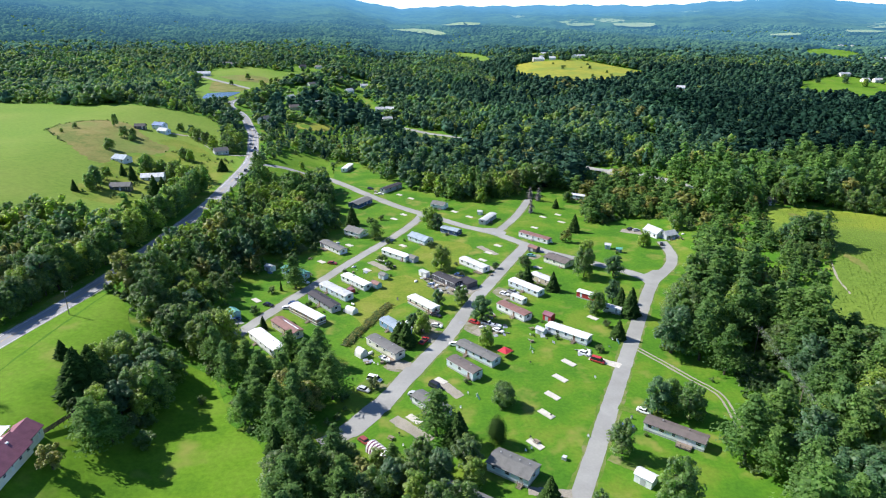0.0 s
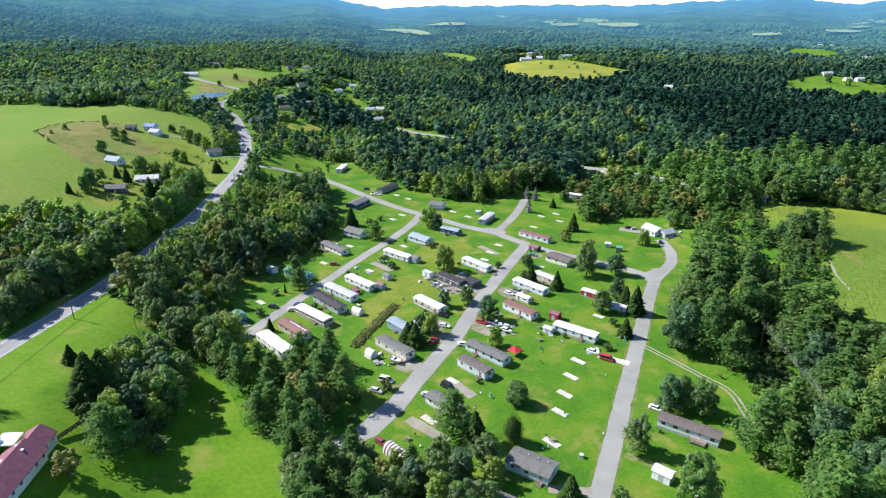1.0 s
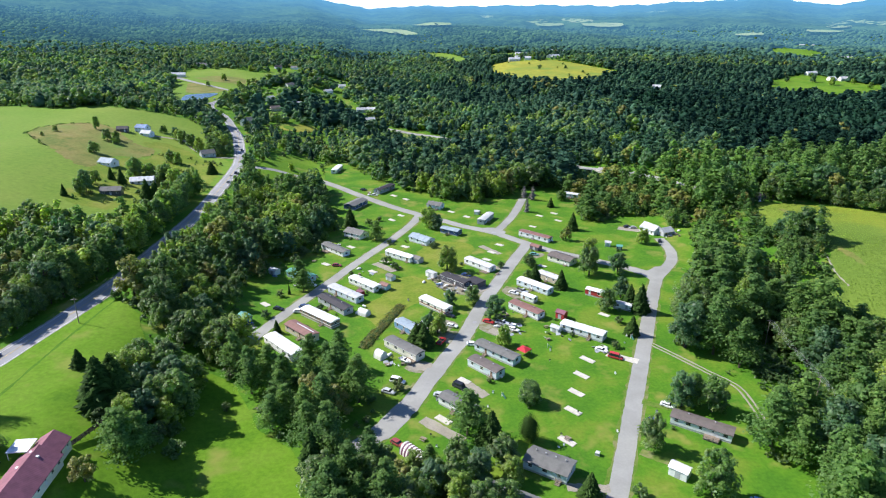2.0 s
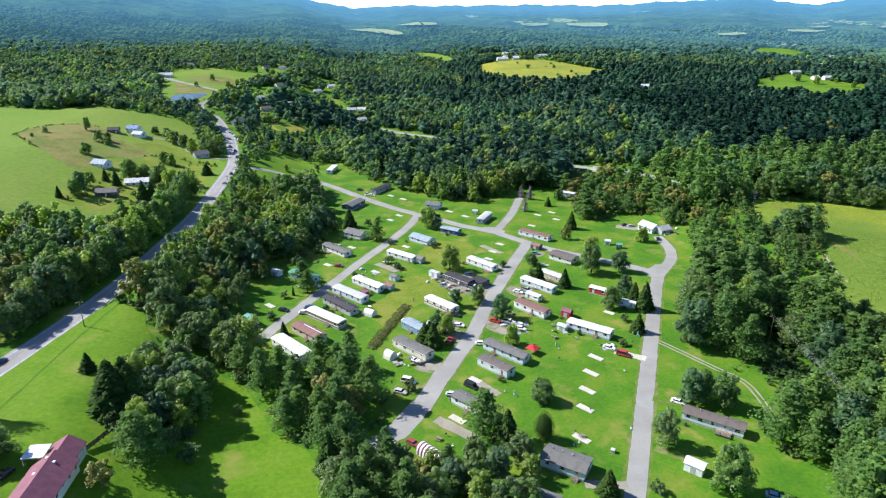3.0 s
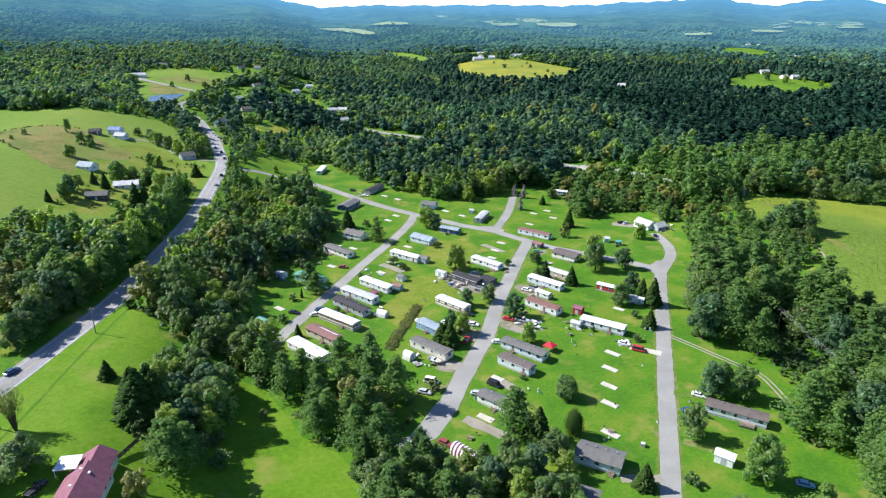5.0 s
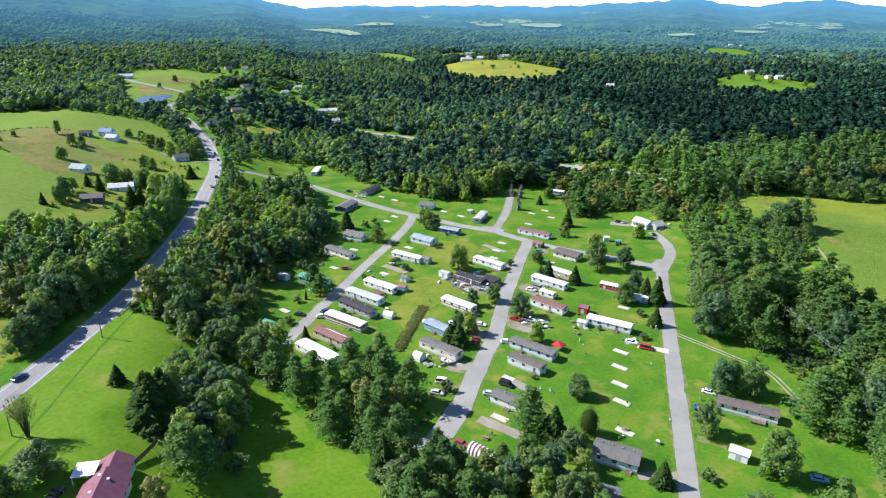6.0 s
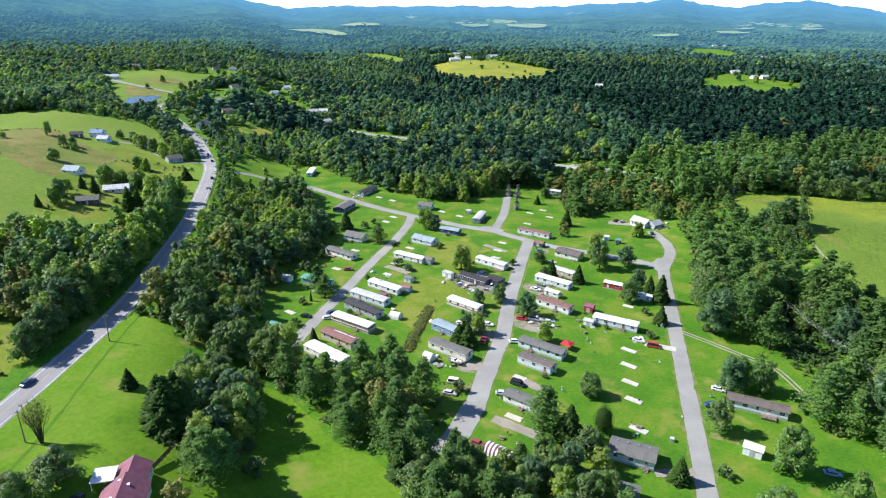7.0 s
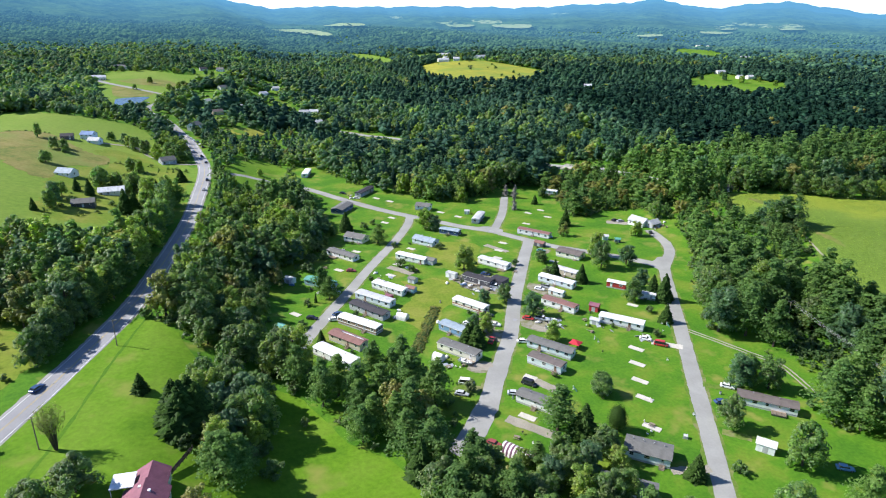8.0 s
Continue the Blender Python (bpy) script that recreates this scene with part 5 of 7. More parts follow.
def join(*sets):
    vs, fs, n = [], [], 0
    for v, f in sets:
        vs.append(v)
        fs.append(f + n)
        n += len(v)
    return np.concatenate(vs), np.concatenate(fs)


def broad_crown(seed, lobes, clumps, leaves, size, spread_=0.36, low=0.0, tight=False, solid=0.0):
    """Crown of a broadleaf tree one metre high: boughs, clumps on the boughs, leaf sprays on the clumps."""
    rng = np.random.default_rng(seed)
    k = np.arange(lobes)
    a = k * 2.4 + rng.uniform(-0.4, 0.4, lobes) + seed
    up = (k + 0.5) / lobes
    rise = 0.13 + 0.72 * up + rng.uniform(-0.04, 0.04, lobes)
    girth = np.sin(np.pi * np.clip(0.16 + 0.84 * rise, 0, 1) ** 0.8) ** 0.75
    R = spread_ * girth * 0.62 * rng.uniform(0.75, 1.15, lobes)
    mid = np.stack([R * np.cos(a), R * np.sin(a), low + (1 - low) * rise], 1)
    rad = spread_ * (0.30 + 0.16 * girth) * rng.uniform(0.8, 1.2, lobes)
    u = rng.normal(size=(lobes * clumps, 3))
    u[:, 2] += 0.3
    u += 0.55 * np.repeat(np.stack([np.cos(a), np.sin(a), a * 0], 1), clumps, 0)
    u /= np.linalg.norm(u, axis=1, keepdims=True)
    c = np.repeat(mid, clumps, 0) + u * (np.repeat(rad, clumps) * rng.uniform(0.6, 1.05, lobes * clumps))[:, None]
    c[:, 2] = np.clip(c[:, 2], 0.03, 0.97)
    r = np.repeat(rad, clumps) * rng.uniform(0.28, 0.5, lobes * clumps)
    cores = np.concatenate([mid, [[0, 0, low + (1 - low) * 0.42]]])
    return join(lumps(rng, cores, np.append(rad * (solid or (0.8 if tight else 0.5)), spread_ * (0.62 if solid else 0.5)), 1.0, 0.22 if solid else 0.3, coarse=True), leaf_tris(rng, c, r, leaves, size, 1.0, 0.25, 0.25 if solid else 0.42))


def egg_crown(seed, leaves, size, wide):
    """A clipped-looking evergreen: one close egg of short sprays, one metre high."""
    rng = np.random.default_rng(seed)
    v, f = join(lumps(rng, np.zeros((1, 3)), np.array([0.47]), 1.0, 0.04), leaf_tris(rng, np.zeros((1, 3)), np.array([0.5]), leaves, size))
    v[:, :2] *= (wide * (1.0 - 0.25 * np.clip(v[:, 2:3] * 2, -0.4, 1)))
    v[:, 2] += 0.5
    return v, f


def spruce_crown(seed, layers, arms, wide=0.2):
    """Crown of drooping whorls of boughs, one metre high."""
    rng = np.random.default_rng(seed)
    vs = []
    for k in range(layers):
        h = 0.06 + 0.92 * k / layers
        R = wide * (1 - h) ** 0.85 + 0.012
        for j in range(max(5, int(arms * (1 - 0.5 * h)))):
            a = rng.uniform(0, 2 * math.pi)
            L = R * rng.uniform(0.75, 1.2)
            d, s = np.array([math.cos(a), math.sin(a), 0]), np.array([-math.sin(a), math.cos(a), 0])
            w, dz = L * rng.uniform(0.28, 0.42), -L * rng.uniform(0.15, 0.5)
            root, z = np.array([0, 0, h + rng.uniform(-0.02, 0.03)]), np.array([0, 0, 1.0])
            tip, ml, mr = root + d * L + z * dz, root + d * L * 0.55 + s * w + z * dz * 0.75, root + d * L * 0.55 - s * w + z * dz * 0.75
            ridge = root + d * L * 0.6 + z * (dz * 0.4 + 0.015)
            vs += [root, ml, ridge, root, ridge, mr, ml, tip, ridge, ridge, tip, mr]
    v = np.array(vs)
    cone = [(wide * 0.5 * math.cos(i * math.pi / 4), wide * 0.5 * math.sin(i * math.pi / 4), 0.05) for i in range(8)] + [(0, 0, 0.93)]
    return join((v, np.arange(len(v)).reshape(-1, 3)), (np.array(cone), np.array([[i, (i + 1) % 8, 8] for i in range(8)])))


def pine_crown(seed, tiers, boughs, leaves, size, wide=0.27, core=0.5):
    """Crown of a white pine: level boughs in loose tiers, each with tufts along it, one metre high."""
    rng = np.random.default_rng(seed)
    cs, rs = [], []
    for k in range(tiers):
        h = 0.16 + 0.80 * (k / (tiers - 1)) ** 0.95
        reach = wide * min(1.0, 0.16 + (1 - h) * 1.45) * rng.uniform(0.8, 1.15)
        for j in range(max(3, int(boughs * (1.05 - 0.5 * h)))):
            a, L = rng.uniform(0, 2 * math.pi), reach * rng.uniform(0.7, 1.15)
            for f in (0.5, 0.95):
                cs.append((L * f * math.cos(a), L * f * math.sin(a), h + L * f * rng.uniform(-0.02, 0.28) + rng.uniform(-0.02, 0.02)))
                rs.append(0.03 + 0.24 * L * rng.uniform(0.8, 1.2))
    c, r = np.array(cs), np.array(rs)
    cone = lumps(rng, np.array([[0, 0, 0.36], [0, 0, 0.66]]), np.array([wide * core, wide * core * 0.68]), 1.6, coarse=True)
    return join(cone, leaf_tris(rng, c, r, leaves, size, 0.42, 0.55))


def trunk_geo(rng, thick=0.022, tall=0.7, limbs=5):
    g = Geo()
    bend = [Vector((rng.uniform(-0.02, 0.02), rng.uniform(-0.02, 0.02), tall * k / 4)) for k in range(5)]
    bend[0] = Vector((0, 0, -0.03))
    for k in range(4):
        g.tube(bend[k], bend[k + 1], thick * (1.25 - k * 0.22), thick * (1.25 - (k + 1) * 0.22), 7, False)
    for k in range(limbs):
        a, h = rng.uniform(0, 6.28), rng.uniform(0.25, tall)
        L = rng.uniform(0.14, 0.26)
        g.tube((0, 0, h), (L * math.cos(a), L * math.sin(a), h + L * 0.7), thick * 0.45, thick * 0.12, 5, False)
    return g


D, S, P, B, Y, T = "broadleaf_tree", "spruce_tree", "pine_tree", "bush", "yew_tree", "turning_tree"
KINDS = {
    "broadleaf_tree": ("rounded broadleaf tree in full dense green leaf", "tree", "leaf", lambda s: broad_crown(s, (14, 15, 12, 15)[s % 4], 9, 36, 0.0205, (0.34, 0.38, 0.31, 0.36)[s % 4], solid=0.6)),
    "round_tree": ("single full round broadleaf tree on open lawn", "tree", "leaf", lambda s: join(egg_crown(s, 900, 0.03, 0.86), broad_crown(s, 22, 7, 24, 0.025, 0.45, 0.0, True))),
    "turning_tree": ("broadleaf tree with leaves turning yellow and rust", "tree", "autumn", lambda s: broad_crown(s, 10, 8, 24, 0.027, 0.34)),
    "yew_tree": ("dense dark egg-shaped evergreen on open lawn", "tree", "spruce", lambda s: egg_crown(s, 3000, 0.021, 0.66)),
    "pine_tree": ("tall white pine with tiers of soft green needles", "tree", "pine", lambda s: pine_crown(s, 12, 9, 17, 0.022)),
    "spruce_tree": ("dark conical spruce with drooping boughs", "tree", "spruce", lambda s: spruce_crown(s, 26, 24, 0.31)),
    "bush": ("low rounded green shrub", "bush", "shrub", lambda s: broad_crown(s, 7, 7, 16, 0.055, 0.55)),
}
PROTO = {}


def seg_dist(line, x, y):
    best = np.full(x.shape, 1e9)
    for (x0, y0), (x1, y1) in zip(line, line[1:]):
        dx, dy = x1 - x0, y1 - y0
        u = np.clip(((x - x0) * dx + (y - y0) * dy) / (dx * dx + dy * dy), 0, 1)
        best = np.minimum(best, np.hypot(x - x0 - u * dx, y - y0 - u * dy))
    return best


def seg_dist_point(line, px, py):
    return seg_dist(line, np.array([px]), np.array([py]))[0]


def plant(kind, x, y, h, wide=1.0, label="", group=""):
    rnd = random.Random(int(x * 17.3) * 31 + int(y * 11.7))
    var = rnd.randrange(4)
    m = pose(x, y, land(x, y) - 0.05, 0, 0, rnd.uniform(0, 360)) @ Matrix.Diagonal((h * wide, h * wide, h, 1))
    if (kind, var) in PROTO:
        proto = PROTO[kind, var]
        ob = copy_thing(proto, m @ Matrix.Diagonal([1 / k for k in proto.scale] + [1]))
    else:
        lab, cat, mat, make = KINDS[kind]
        ob = new(kind)
        tagged(ob, lab, cat)
        v, f = make(var + 11)
        if kind == D:
            mat = ("leaf", "leaf_light", "leaf", "leaf_cool")[var]
        part("trunk", trunk_geo(random.Random(var), 0.02 if "bush" not in kind else 0.03, 0.7 if "spruce" not in kind else 0.93, 5 if kind in (D, T) else 0), M["bark"], ob)
        part("crown", tri_mesh("crown", v, f, M[mat]), None, ob)
        PROTO[kind, var] = ob
        ob.matrix_basis = m
    if label:
        ob["label"] = label
    if group:
        ob["group"] = group
    return ob


def vase_tree(x, y, h):
    """Many stems that fan out from one foot, with thin turning leaves on their upper halves."""
    t = thing("vase_tree", x, y, 15, "fan-shaped tree of many bare stems with thin yellowing leaves", "tree")
    rnd, g, cs, rs = random.Random(7), Geo(), [], []
    for k in range(26):
        a, lean = rnd.uniform(0, 6.28), 0.30 * math.sqrt(rnd.random())
        top = Vector((lean * h * math.cos(a), lean * h * math.sin(a), h * (0.98 - 0.9 * lean * lean - rnd.uniform(0, 0.12))))
        mid = Vector((top.x * 0.36, top.y * 0.36, top.z * 0.5))
        g.tube((0.2 * math.cos(a), 0.2 * math.sin(a), -0.3), mid, 0.11, 0.06, 5, False).tube(mid, top, 0.06, 0.02, 4, False)
        for u_ in np.linspace(0.15, 1.0, 6):
            q = mid.lerp(top, u_)
            cs.append((q.x, q.y, q.z))
            rs.append(0.35 + 0.5 * rnd.random())
    part("stem", g, M["bark"], t)
    v, f = leaf_tris(np.random.default_rng(12), np.array(cs), np.array(rs), 16, 0.17, 1.2, 0.2)
    part("crown", tri_mesh("crown", v, f, M["autumn"]), None, t)


vase_tree(-132.9, 150.9, 12.5)


def bare_tree(x, y, h):
    t = thing("bare_tree", x, y, 40, "grey leafless dead tree with fine branches", "tree", "dead trees")
    rnd, g = random.Random(int(x)), Geo()
    g.tube((0, 0, -0.2), (0, 0, h * 0.95), 0.16, 0.03, 6, False)
    part("trunk", g, M["deadwood"], t)
    g = Geo()
    for k in range(150):
        a, z = rnd.uniform(0, 6.28), h * rnd.uniform(0.08, 0.96)
        L = (h - z) * 0.34 + 0.35
        p = Vector((L * math.cos(a), L * math.sin(a), z + L * rnd.uniform(-0.1, 0.5)))
        g.tube((0, 0, z), p, 0.075, 0.03, 3, False)
        for j in range(3):
            q = p * rnd.uniform(0.5, 1.0)
            q.z = z + (p.z - z) * rnd.uniform(0.5, 1)
            g.tube(q, q + Vector((rnd.uniform(-0.5, 0.5), rnd.uniform(-0.5, 0.5), rnd.uniform(-0.1, 0.5))), 0.045, 0.02, 3, False)
    part("branchwork", g, M["deadwood"], t)
    v, f = spruce_crown(int(x), 13, 8, 0.22)
    part("twig_crown", tri_mesh("twig_crown", v * h, f, M["deadwood"]), None, t)


plant("round_tree", 19.0, 160.2, 8.0, 0.95)
plant(Y, 14.5, 141.9, 8.8, 0.95)
plant(P, -2.4, 145.6, 15.5, 1.2)
plant(S, 3.5, 140.8, 11.8, 1.4)
for k, x, y, h, w in (
    (D, 17.9, 196.0, 8.2, 1), (S, -11.1, 198.0, 9.4, 1.5), (S, -13.8, 200.2, 8.6, 1.5), (S, -12.0, 201.0, 9.0, 1.3), (D, -5.3, 206.7, 9.0, 1.1), (D, -8.6, 209.2, 8.0, 1), (D, 1.9, 338.2, 12.0, 1.3), (D, 6.0, 333.0, 10.0, 1.1),
    (D, 5.2, 270.2, 12.6, 1.1), (D, 2.1, 229.7, 8.0, 1.1), (D, 11.7, 231.8, 8.6, 1.1), (D, 18.5, 216.8, 10.8, 1.2), (P, -28.0, 319.0, 10.8, 1.5),
    (S, -42.3, 343.8, 11.6, 1.3), (P, -59.2, 250.6, 10.5, 1.3), (P, -61.5, 258.6, 12.0, 1.3), (B, -68.4, 245.6, 3.2, 1), (S, -64.9, 248.1, 5.0, 0.5), (B, -50.7, 230.7, 3.2, 1),
    (S, -65.2, 212.9, 5.6, 1.1), (B, -71.3, 226.2, 3.6, 1),
    (D, 74.4, 272.6, 13.2, 1.0), (D, 69.5, 258.0, 14.6, 1.0), (D, 83.3, 259.1, 11.0, 1.2), (D, 111.8, 299.5, 8.6, 1.2), (T, 72.8, 308.6, 8.0, 1.1), (S, 81.8, 325.9, 10.7, 1.2),
    (S, 81.4, 371.5, 6.4, 1.3), (D, 92.4, 385.4, 7.5, 1.2), (S, 52.0, 243.3, 9.2, 1.2), (S, 42.2, 250.5, 9.6, 1.2), (D, 39.6, 252.6, 6.0, 1.2), (D, 44.9, 272.0, 6.2, 1.3),
    (D, 74.6, 231.0, 10.2, 1.0), (S, 77.7, 218.0, 12.6, 1.2), (S, 75.0, 222.5, 10.5, 1.2), (D, 64.7, 220.7, 10.0, 1.0), (S, 67.2, 199.8, 8.0, 1.4), (B, 65.6, 208.9, 3.2, 1),
    (D, 48.3, 135.4, 11.6, 0.95), (D, 65.2, 153.5, 13.0, 1.05), (D, 73.2, 150.0, 13.0, 1.0), (D, 69.0, 155.5, 11.0, 1), (D, 56.0, 116.0, 15.0, 0.95), (S, 24.8, 118.5, 7.8, 1.4), (B, 37.5, 117.3, 3.4, 1.1),
    (S, -117.6, 173.5, 6.4, 1.45), (D, -124.5, 134.0, 10.0, 1.3), (D, -131.2, 129.0, 9.0, 1.2),
    (S, -104.4, 156.0, 16.5, 1.5), (S, -100.8, 158.3, 15.5, 1.5), (S, -107.0, 160.6, 13.5, 1.6), (S, -103.2, 161.5, 15.0, 1.5), (D, -103.0, 167.0, 12.5, 1.0), (D, -96.2, 164.8, 12.0, 1.1), (D, -85.9, 160.8, 15.5, 0.98),
    (D, -101.1, 178.6, 11.0, 1.1), (D, -95.3, 181.4, 11.5, 1.1), (P, -93.0, 138.4, 15.6, 1.15), (P, -90.0, 141.0, 13.6, 1.1), (D, -95.4, 147.0, 13.0, 0.9), (T, -97.0, 150.5, 10.0, 0.9),
    (D, -92.5, 153.0, 12.0, 1.0), (D, -90.0, 170.0, 13.0, 1.1), (D, -86.0, 174.0, 12.0, 1.1), (B, -88.0, 149.0, 4.5, 1.1), (B, -84.6, 151.0, 4.0, 1.1), (T, -98.6, 127.6, 8.6, 1.05),
    (D, -99.5, 171.5, 11.0, 1.1), (D, -93.5, 174.5, 12.0, 1.1), (D, -98.0, 160.0, 11.5, 1.0), (D, -91.0, 159.5, 13.0, 1.0), (P, -96.0, 141.5, 12.5, 1.2), (D, -87.5, 154.5, 9.5, 1.2), (B, -99.0, 154.0, 5.0, 1.0),
    (B, -93.0, 147.0, 5.0, 1.0), (B, -103.5, 151.0, 4.0, 1.1), (B, -88.5, 145.0, 4.0, 1.1), (D, -8.5, 117.5, 11.0, 1.0), (D, -3.0, 114.5, 11.0, 1.1), (D, 2.5, 115.5, 10.0, 1.0), (D, -13.5, 124.0, 9.5, 1.1),
    (B, -82.4, 142.8, 5.4, 1.0), (P, -14.6, 131.6, 8.5, 1.2), (D, -18.6, 132.2, 6.5, 1.2), (B, -73.5, 163.8, 3.6, 0.7),
    (D, -26.5, 133.0, 9.0, 1.05), (P, -30.5, 139.0, 10.0, 1.1), (T, -22.5, 126.5, 8.0, 1.15), (D, -9.0, 125.0, 12.0, 1.0), (D, -7.0, 134.5, 8.2, 1.2), (D, 5.0, 131.6, 10.8, 1.05), (D, -1.7, 127.1, 10.5, 1.1),
    (D, 6.2, 125.5, 8.0, 1.1), (D, -14.0, 123.0, 11.0, 1.1), (D, -30.9, 127.9, 10.0, 1.1), (D, -20.0, 118.0, 12.0, 1.1),
):
    plant(k, x, y, h, w)
for k, x, y, h, w in (
    (D, -238.5, 508.4, 11, 0.7), (D, -220.8, 480.7, 9.3, 1.1), (D, -217.0, 486.0, 7.3, 1.1), (D, -259.2, 488.8, 4.6, 1.3), (D, -260.9, 471.9, 3.2, 1.2), (D, -216.3, 443.4, 8.2, 1.2), (D, -213.1, 476.0, 6.4, 1.2),
    (D, -197.8, 535.1, 6.6, 1.3), (D, -186.8, 527.8, 9, 1.2), (D, -178.0, 513.6, 11, 1.2), (D, -170.3, 506.9, 11, 1.2), (D, -183.0, 520.0, 9, 1.2), (S, -136.9, 429.1, 8.6, 1.7), (S, -155.7, 357.5, 14.0, 1.2),
    (S, -151.3, 358.6, 13.1, 1.2), (D, -177.4, 404.2, 13.5, 1.1), (S, -179.2, 386.2, 10, 1.1), (S, -187.0, 391.8, 8, 1.1), (D, -188.9, 360.9, 14.3, 0.8), (D, -189.9, 354.2, 11, 0.9), (D, -190.7, 378.4, 9, 1),
    (D, -170.3, 453.7, 9, 1.1), (D, -148.5, 386.2, 14, 1.1), (D, -139.2, 374.1, 15, 1.1), (D, -169.8, 408.9, 10, 1.2), (D, -145.5, 361.9, 13.2, 1.1), (D, -160.0, 404.0, 12, 1.1), (D, -165.0, 450.0, 9, 1.1),
    (D, -152.0, 396.0, 11, 1.1), (D, -141.0, 398.0, 12, 1.1), (D, -160.0, 492.0, 12, 1.1), (D, -152.0, 500.0, 13, 1.1), (D, -146.0, 488.0, 13, 1.1), (D, -143.0, 503.0, 14, 1.1), (D, -150.0, 515.0, 14, 1.0),
    (D, -89.7, 468.5, 5.6, 1.2), (P, -115.5, 436.0, 13, 1.2), (P, -112.0, 430.0, 11, 1.2), (P, -40.7, 187.0, 14.0, 1.1), (P, -50.1, 186.4, 13.3, 1.1), (P, -44.5, 183.0, 12.0, 1.1), (B, -21.6, 170.8, 4.6, 0.8), (B, -13.5, 210.0, 3.6, 1), (B, -23.0, 281.8, 4.2, 1.1),
    (B, -19.3, 273.7, 3.6, 1), (B, -39.3, 266.7, 2.4, 1), (B, -35.5, 256.5, 3.6, 1), (B, -31.7, 344.5, 4.1, 1), (B, -26.0, 352.0, 3.2, 1), (D, 138.4, 323.5, 11, 1.1), (B, 14.0, 262.0, 2.2, 1.2), (B, 57.6, 190.5, 2.6, 1.2),
    (B, -21.0, 311.0, 2.8, 1.1), (B, 1.0, 303.0, 3.4, 1.1), (B, 31.0, 271.0, 3.4, 1.0), (D, 184.0, 271.0, 19, 1.35), (D, 178.5, 277.5, 15, 1.4), (B, 172.0, 272.0, 6, 1.3), (B, 176.0, 262.0, 6.5, 1.3), (B, 167.0, 262.0, 6, 1.4), (B, 170.0, 252.0, 6, 1.3),
):
    plant(k, x, y, h, w)
rt = random.Random(77)
for x, y, h in ((-58.0, 300.0, 4.0), (-64.0, 296.0, 5.0), (-50.0, 342.0, 4.5), (-51.0, 336.0, 6.0), (-52.0, 352.0, 5.0), (-55.0, 322.0, 5.0), (-60.0, 312.0, 6.0), (-66.0, 284.0, 5.0), (-54.0, 362.0, 5.5), (-61.0, 392.0, 6.0)):
    plant(rt.choice((D, B, B)), x, y, h, 1.15)
for hx, hy, ht, hl, hw in HOMES[:]:
    if 125 < hy < 400 and -85 < hx < 110:
        for side in (-1, 1):
            u, v = rt.uniform(-0.5, 0.5) * hl, side * (hw / 2 + rt.uniform(1.6, 2.6))
            bx = hx + u * math.cos(radians(ht)) - v * math.sin(radians(ht))
            by = hy + u * math.sin(radians(ht)) + v * math.cos(radians(ht))
            if rt.random() < 0.5 and all(seg_dist_point(line, bx, by) > half for line, half in LANES):
                plant(B, bx, by, rt.uniform(0.9, 2.0), 1.0)
for x, y in ((-192.4, 370.7), (-180.3, 414.2), (-153.3, 405.9), (-146.9, 400.2), (-195.3, 348.2), (-140.2, 404.4), (-216.0, 485.2), (-160.0, 412.0)):
    plant(rt.choice((D, D, D, S, B)), x, y, rt.uniform(6, 11), 1.1)
for x, y in ((-179.9, 430.2), (-171.2, 436.1), (-161.5, 425.4), (-172.2, 461.2), (-199.5, 392.4), (-165.0, 371.0), (-184.0, 372.0)):
    plant(B, x, y, rt.uniform(2, 4), 1.2)
for x, y, h in ((-199, 858, 9), (-190, 873, 10), (-193, 845, 8), (-186, 888, 10), (-178, 905, 9), (-228, 905, 9), (-196, 760, 10), (-192, 742, 11), (-193, 780, 10), (-186, 800, 11), (-184, 822, 10), (-236, 850, 7), (-160, 1000, 9),
                (-170, 1015, 9), (-210, 1005, 9), (-260, 1005, 9), (-186, 760, 11), (-178, 780, 11), (-190, 716, 10), (-184, 734, 11)):
    plant(D, x, y, h, 1.2)
rh = random.Random(19)
roadside = smooth_line([(-141, 196), (-138, 212), (-135, 230), (-134, 250), (-132.5, 286), (-131, 331), (-131, 372)], 5.2)
for q in roadside:
    back = 4.2 if q.y < 236 else 0.0
    plant(rh.choice((D, D, D, P, D)), q.x - rh.uniform(3.2, 6.2) - back, q.y + rh.uniform(-1.5, 1.5), rh.uniform(13.0, 17.0) - 0.6 * back, rh.uniform(0.9, 1.1), group="woodland trees")
for k in range(34):
    fx, fy = rh.uniform(190, 365), rh.uniform(960, 1130)
    if inside(YELLOW, np.array([fx]), np.array([fy]))[0] and fx + (fy - 960) * 0.5 > 270:
        plant(B, fx, fy, rh.uniform(2.5, 5.0), 1.0)
for x, y in ((205, 1150), (232, 1158), (256, 1160), (272, 1170), (318, 1176), (330, 1150), (282, 1205), (240, 1190), (575, 905), (622, 872), (655, 838), (640, 945), (612, 900), (660, 880)):
    plant(D, x, y, rh.uniform(8, 12), 1.2)
for x, y, h in ((193.5, 353.5, 13), (190.5, 364.0, 15), (210.0, 342.5, 16), (214.0, 350.0, 15), (234.0, 334.5, 14), (239.6, 327.0, 13.5), (247.5, 321.5, 13), (255.0, 315.5, 14), (263.5, 311.0, 13), (272.5, 307.0, 13), (281.0, 305.5, 12)):
    plant(D, x, y, h, rh.uniform(1.05, 1.25))
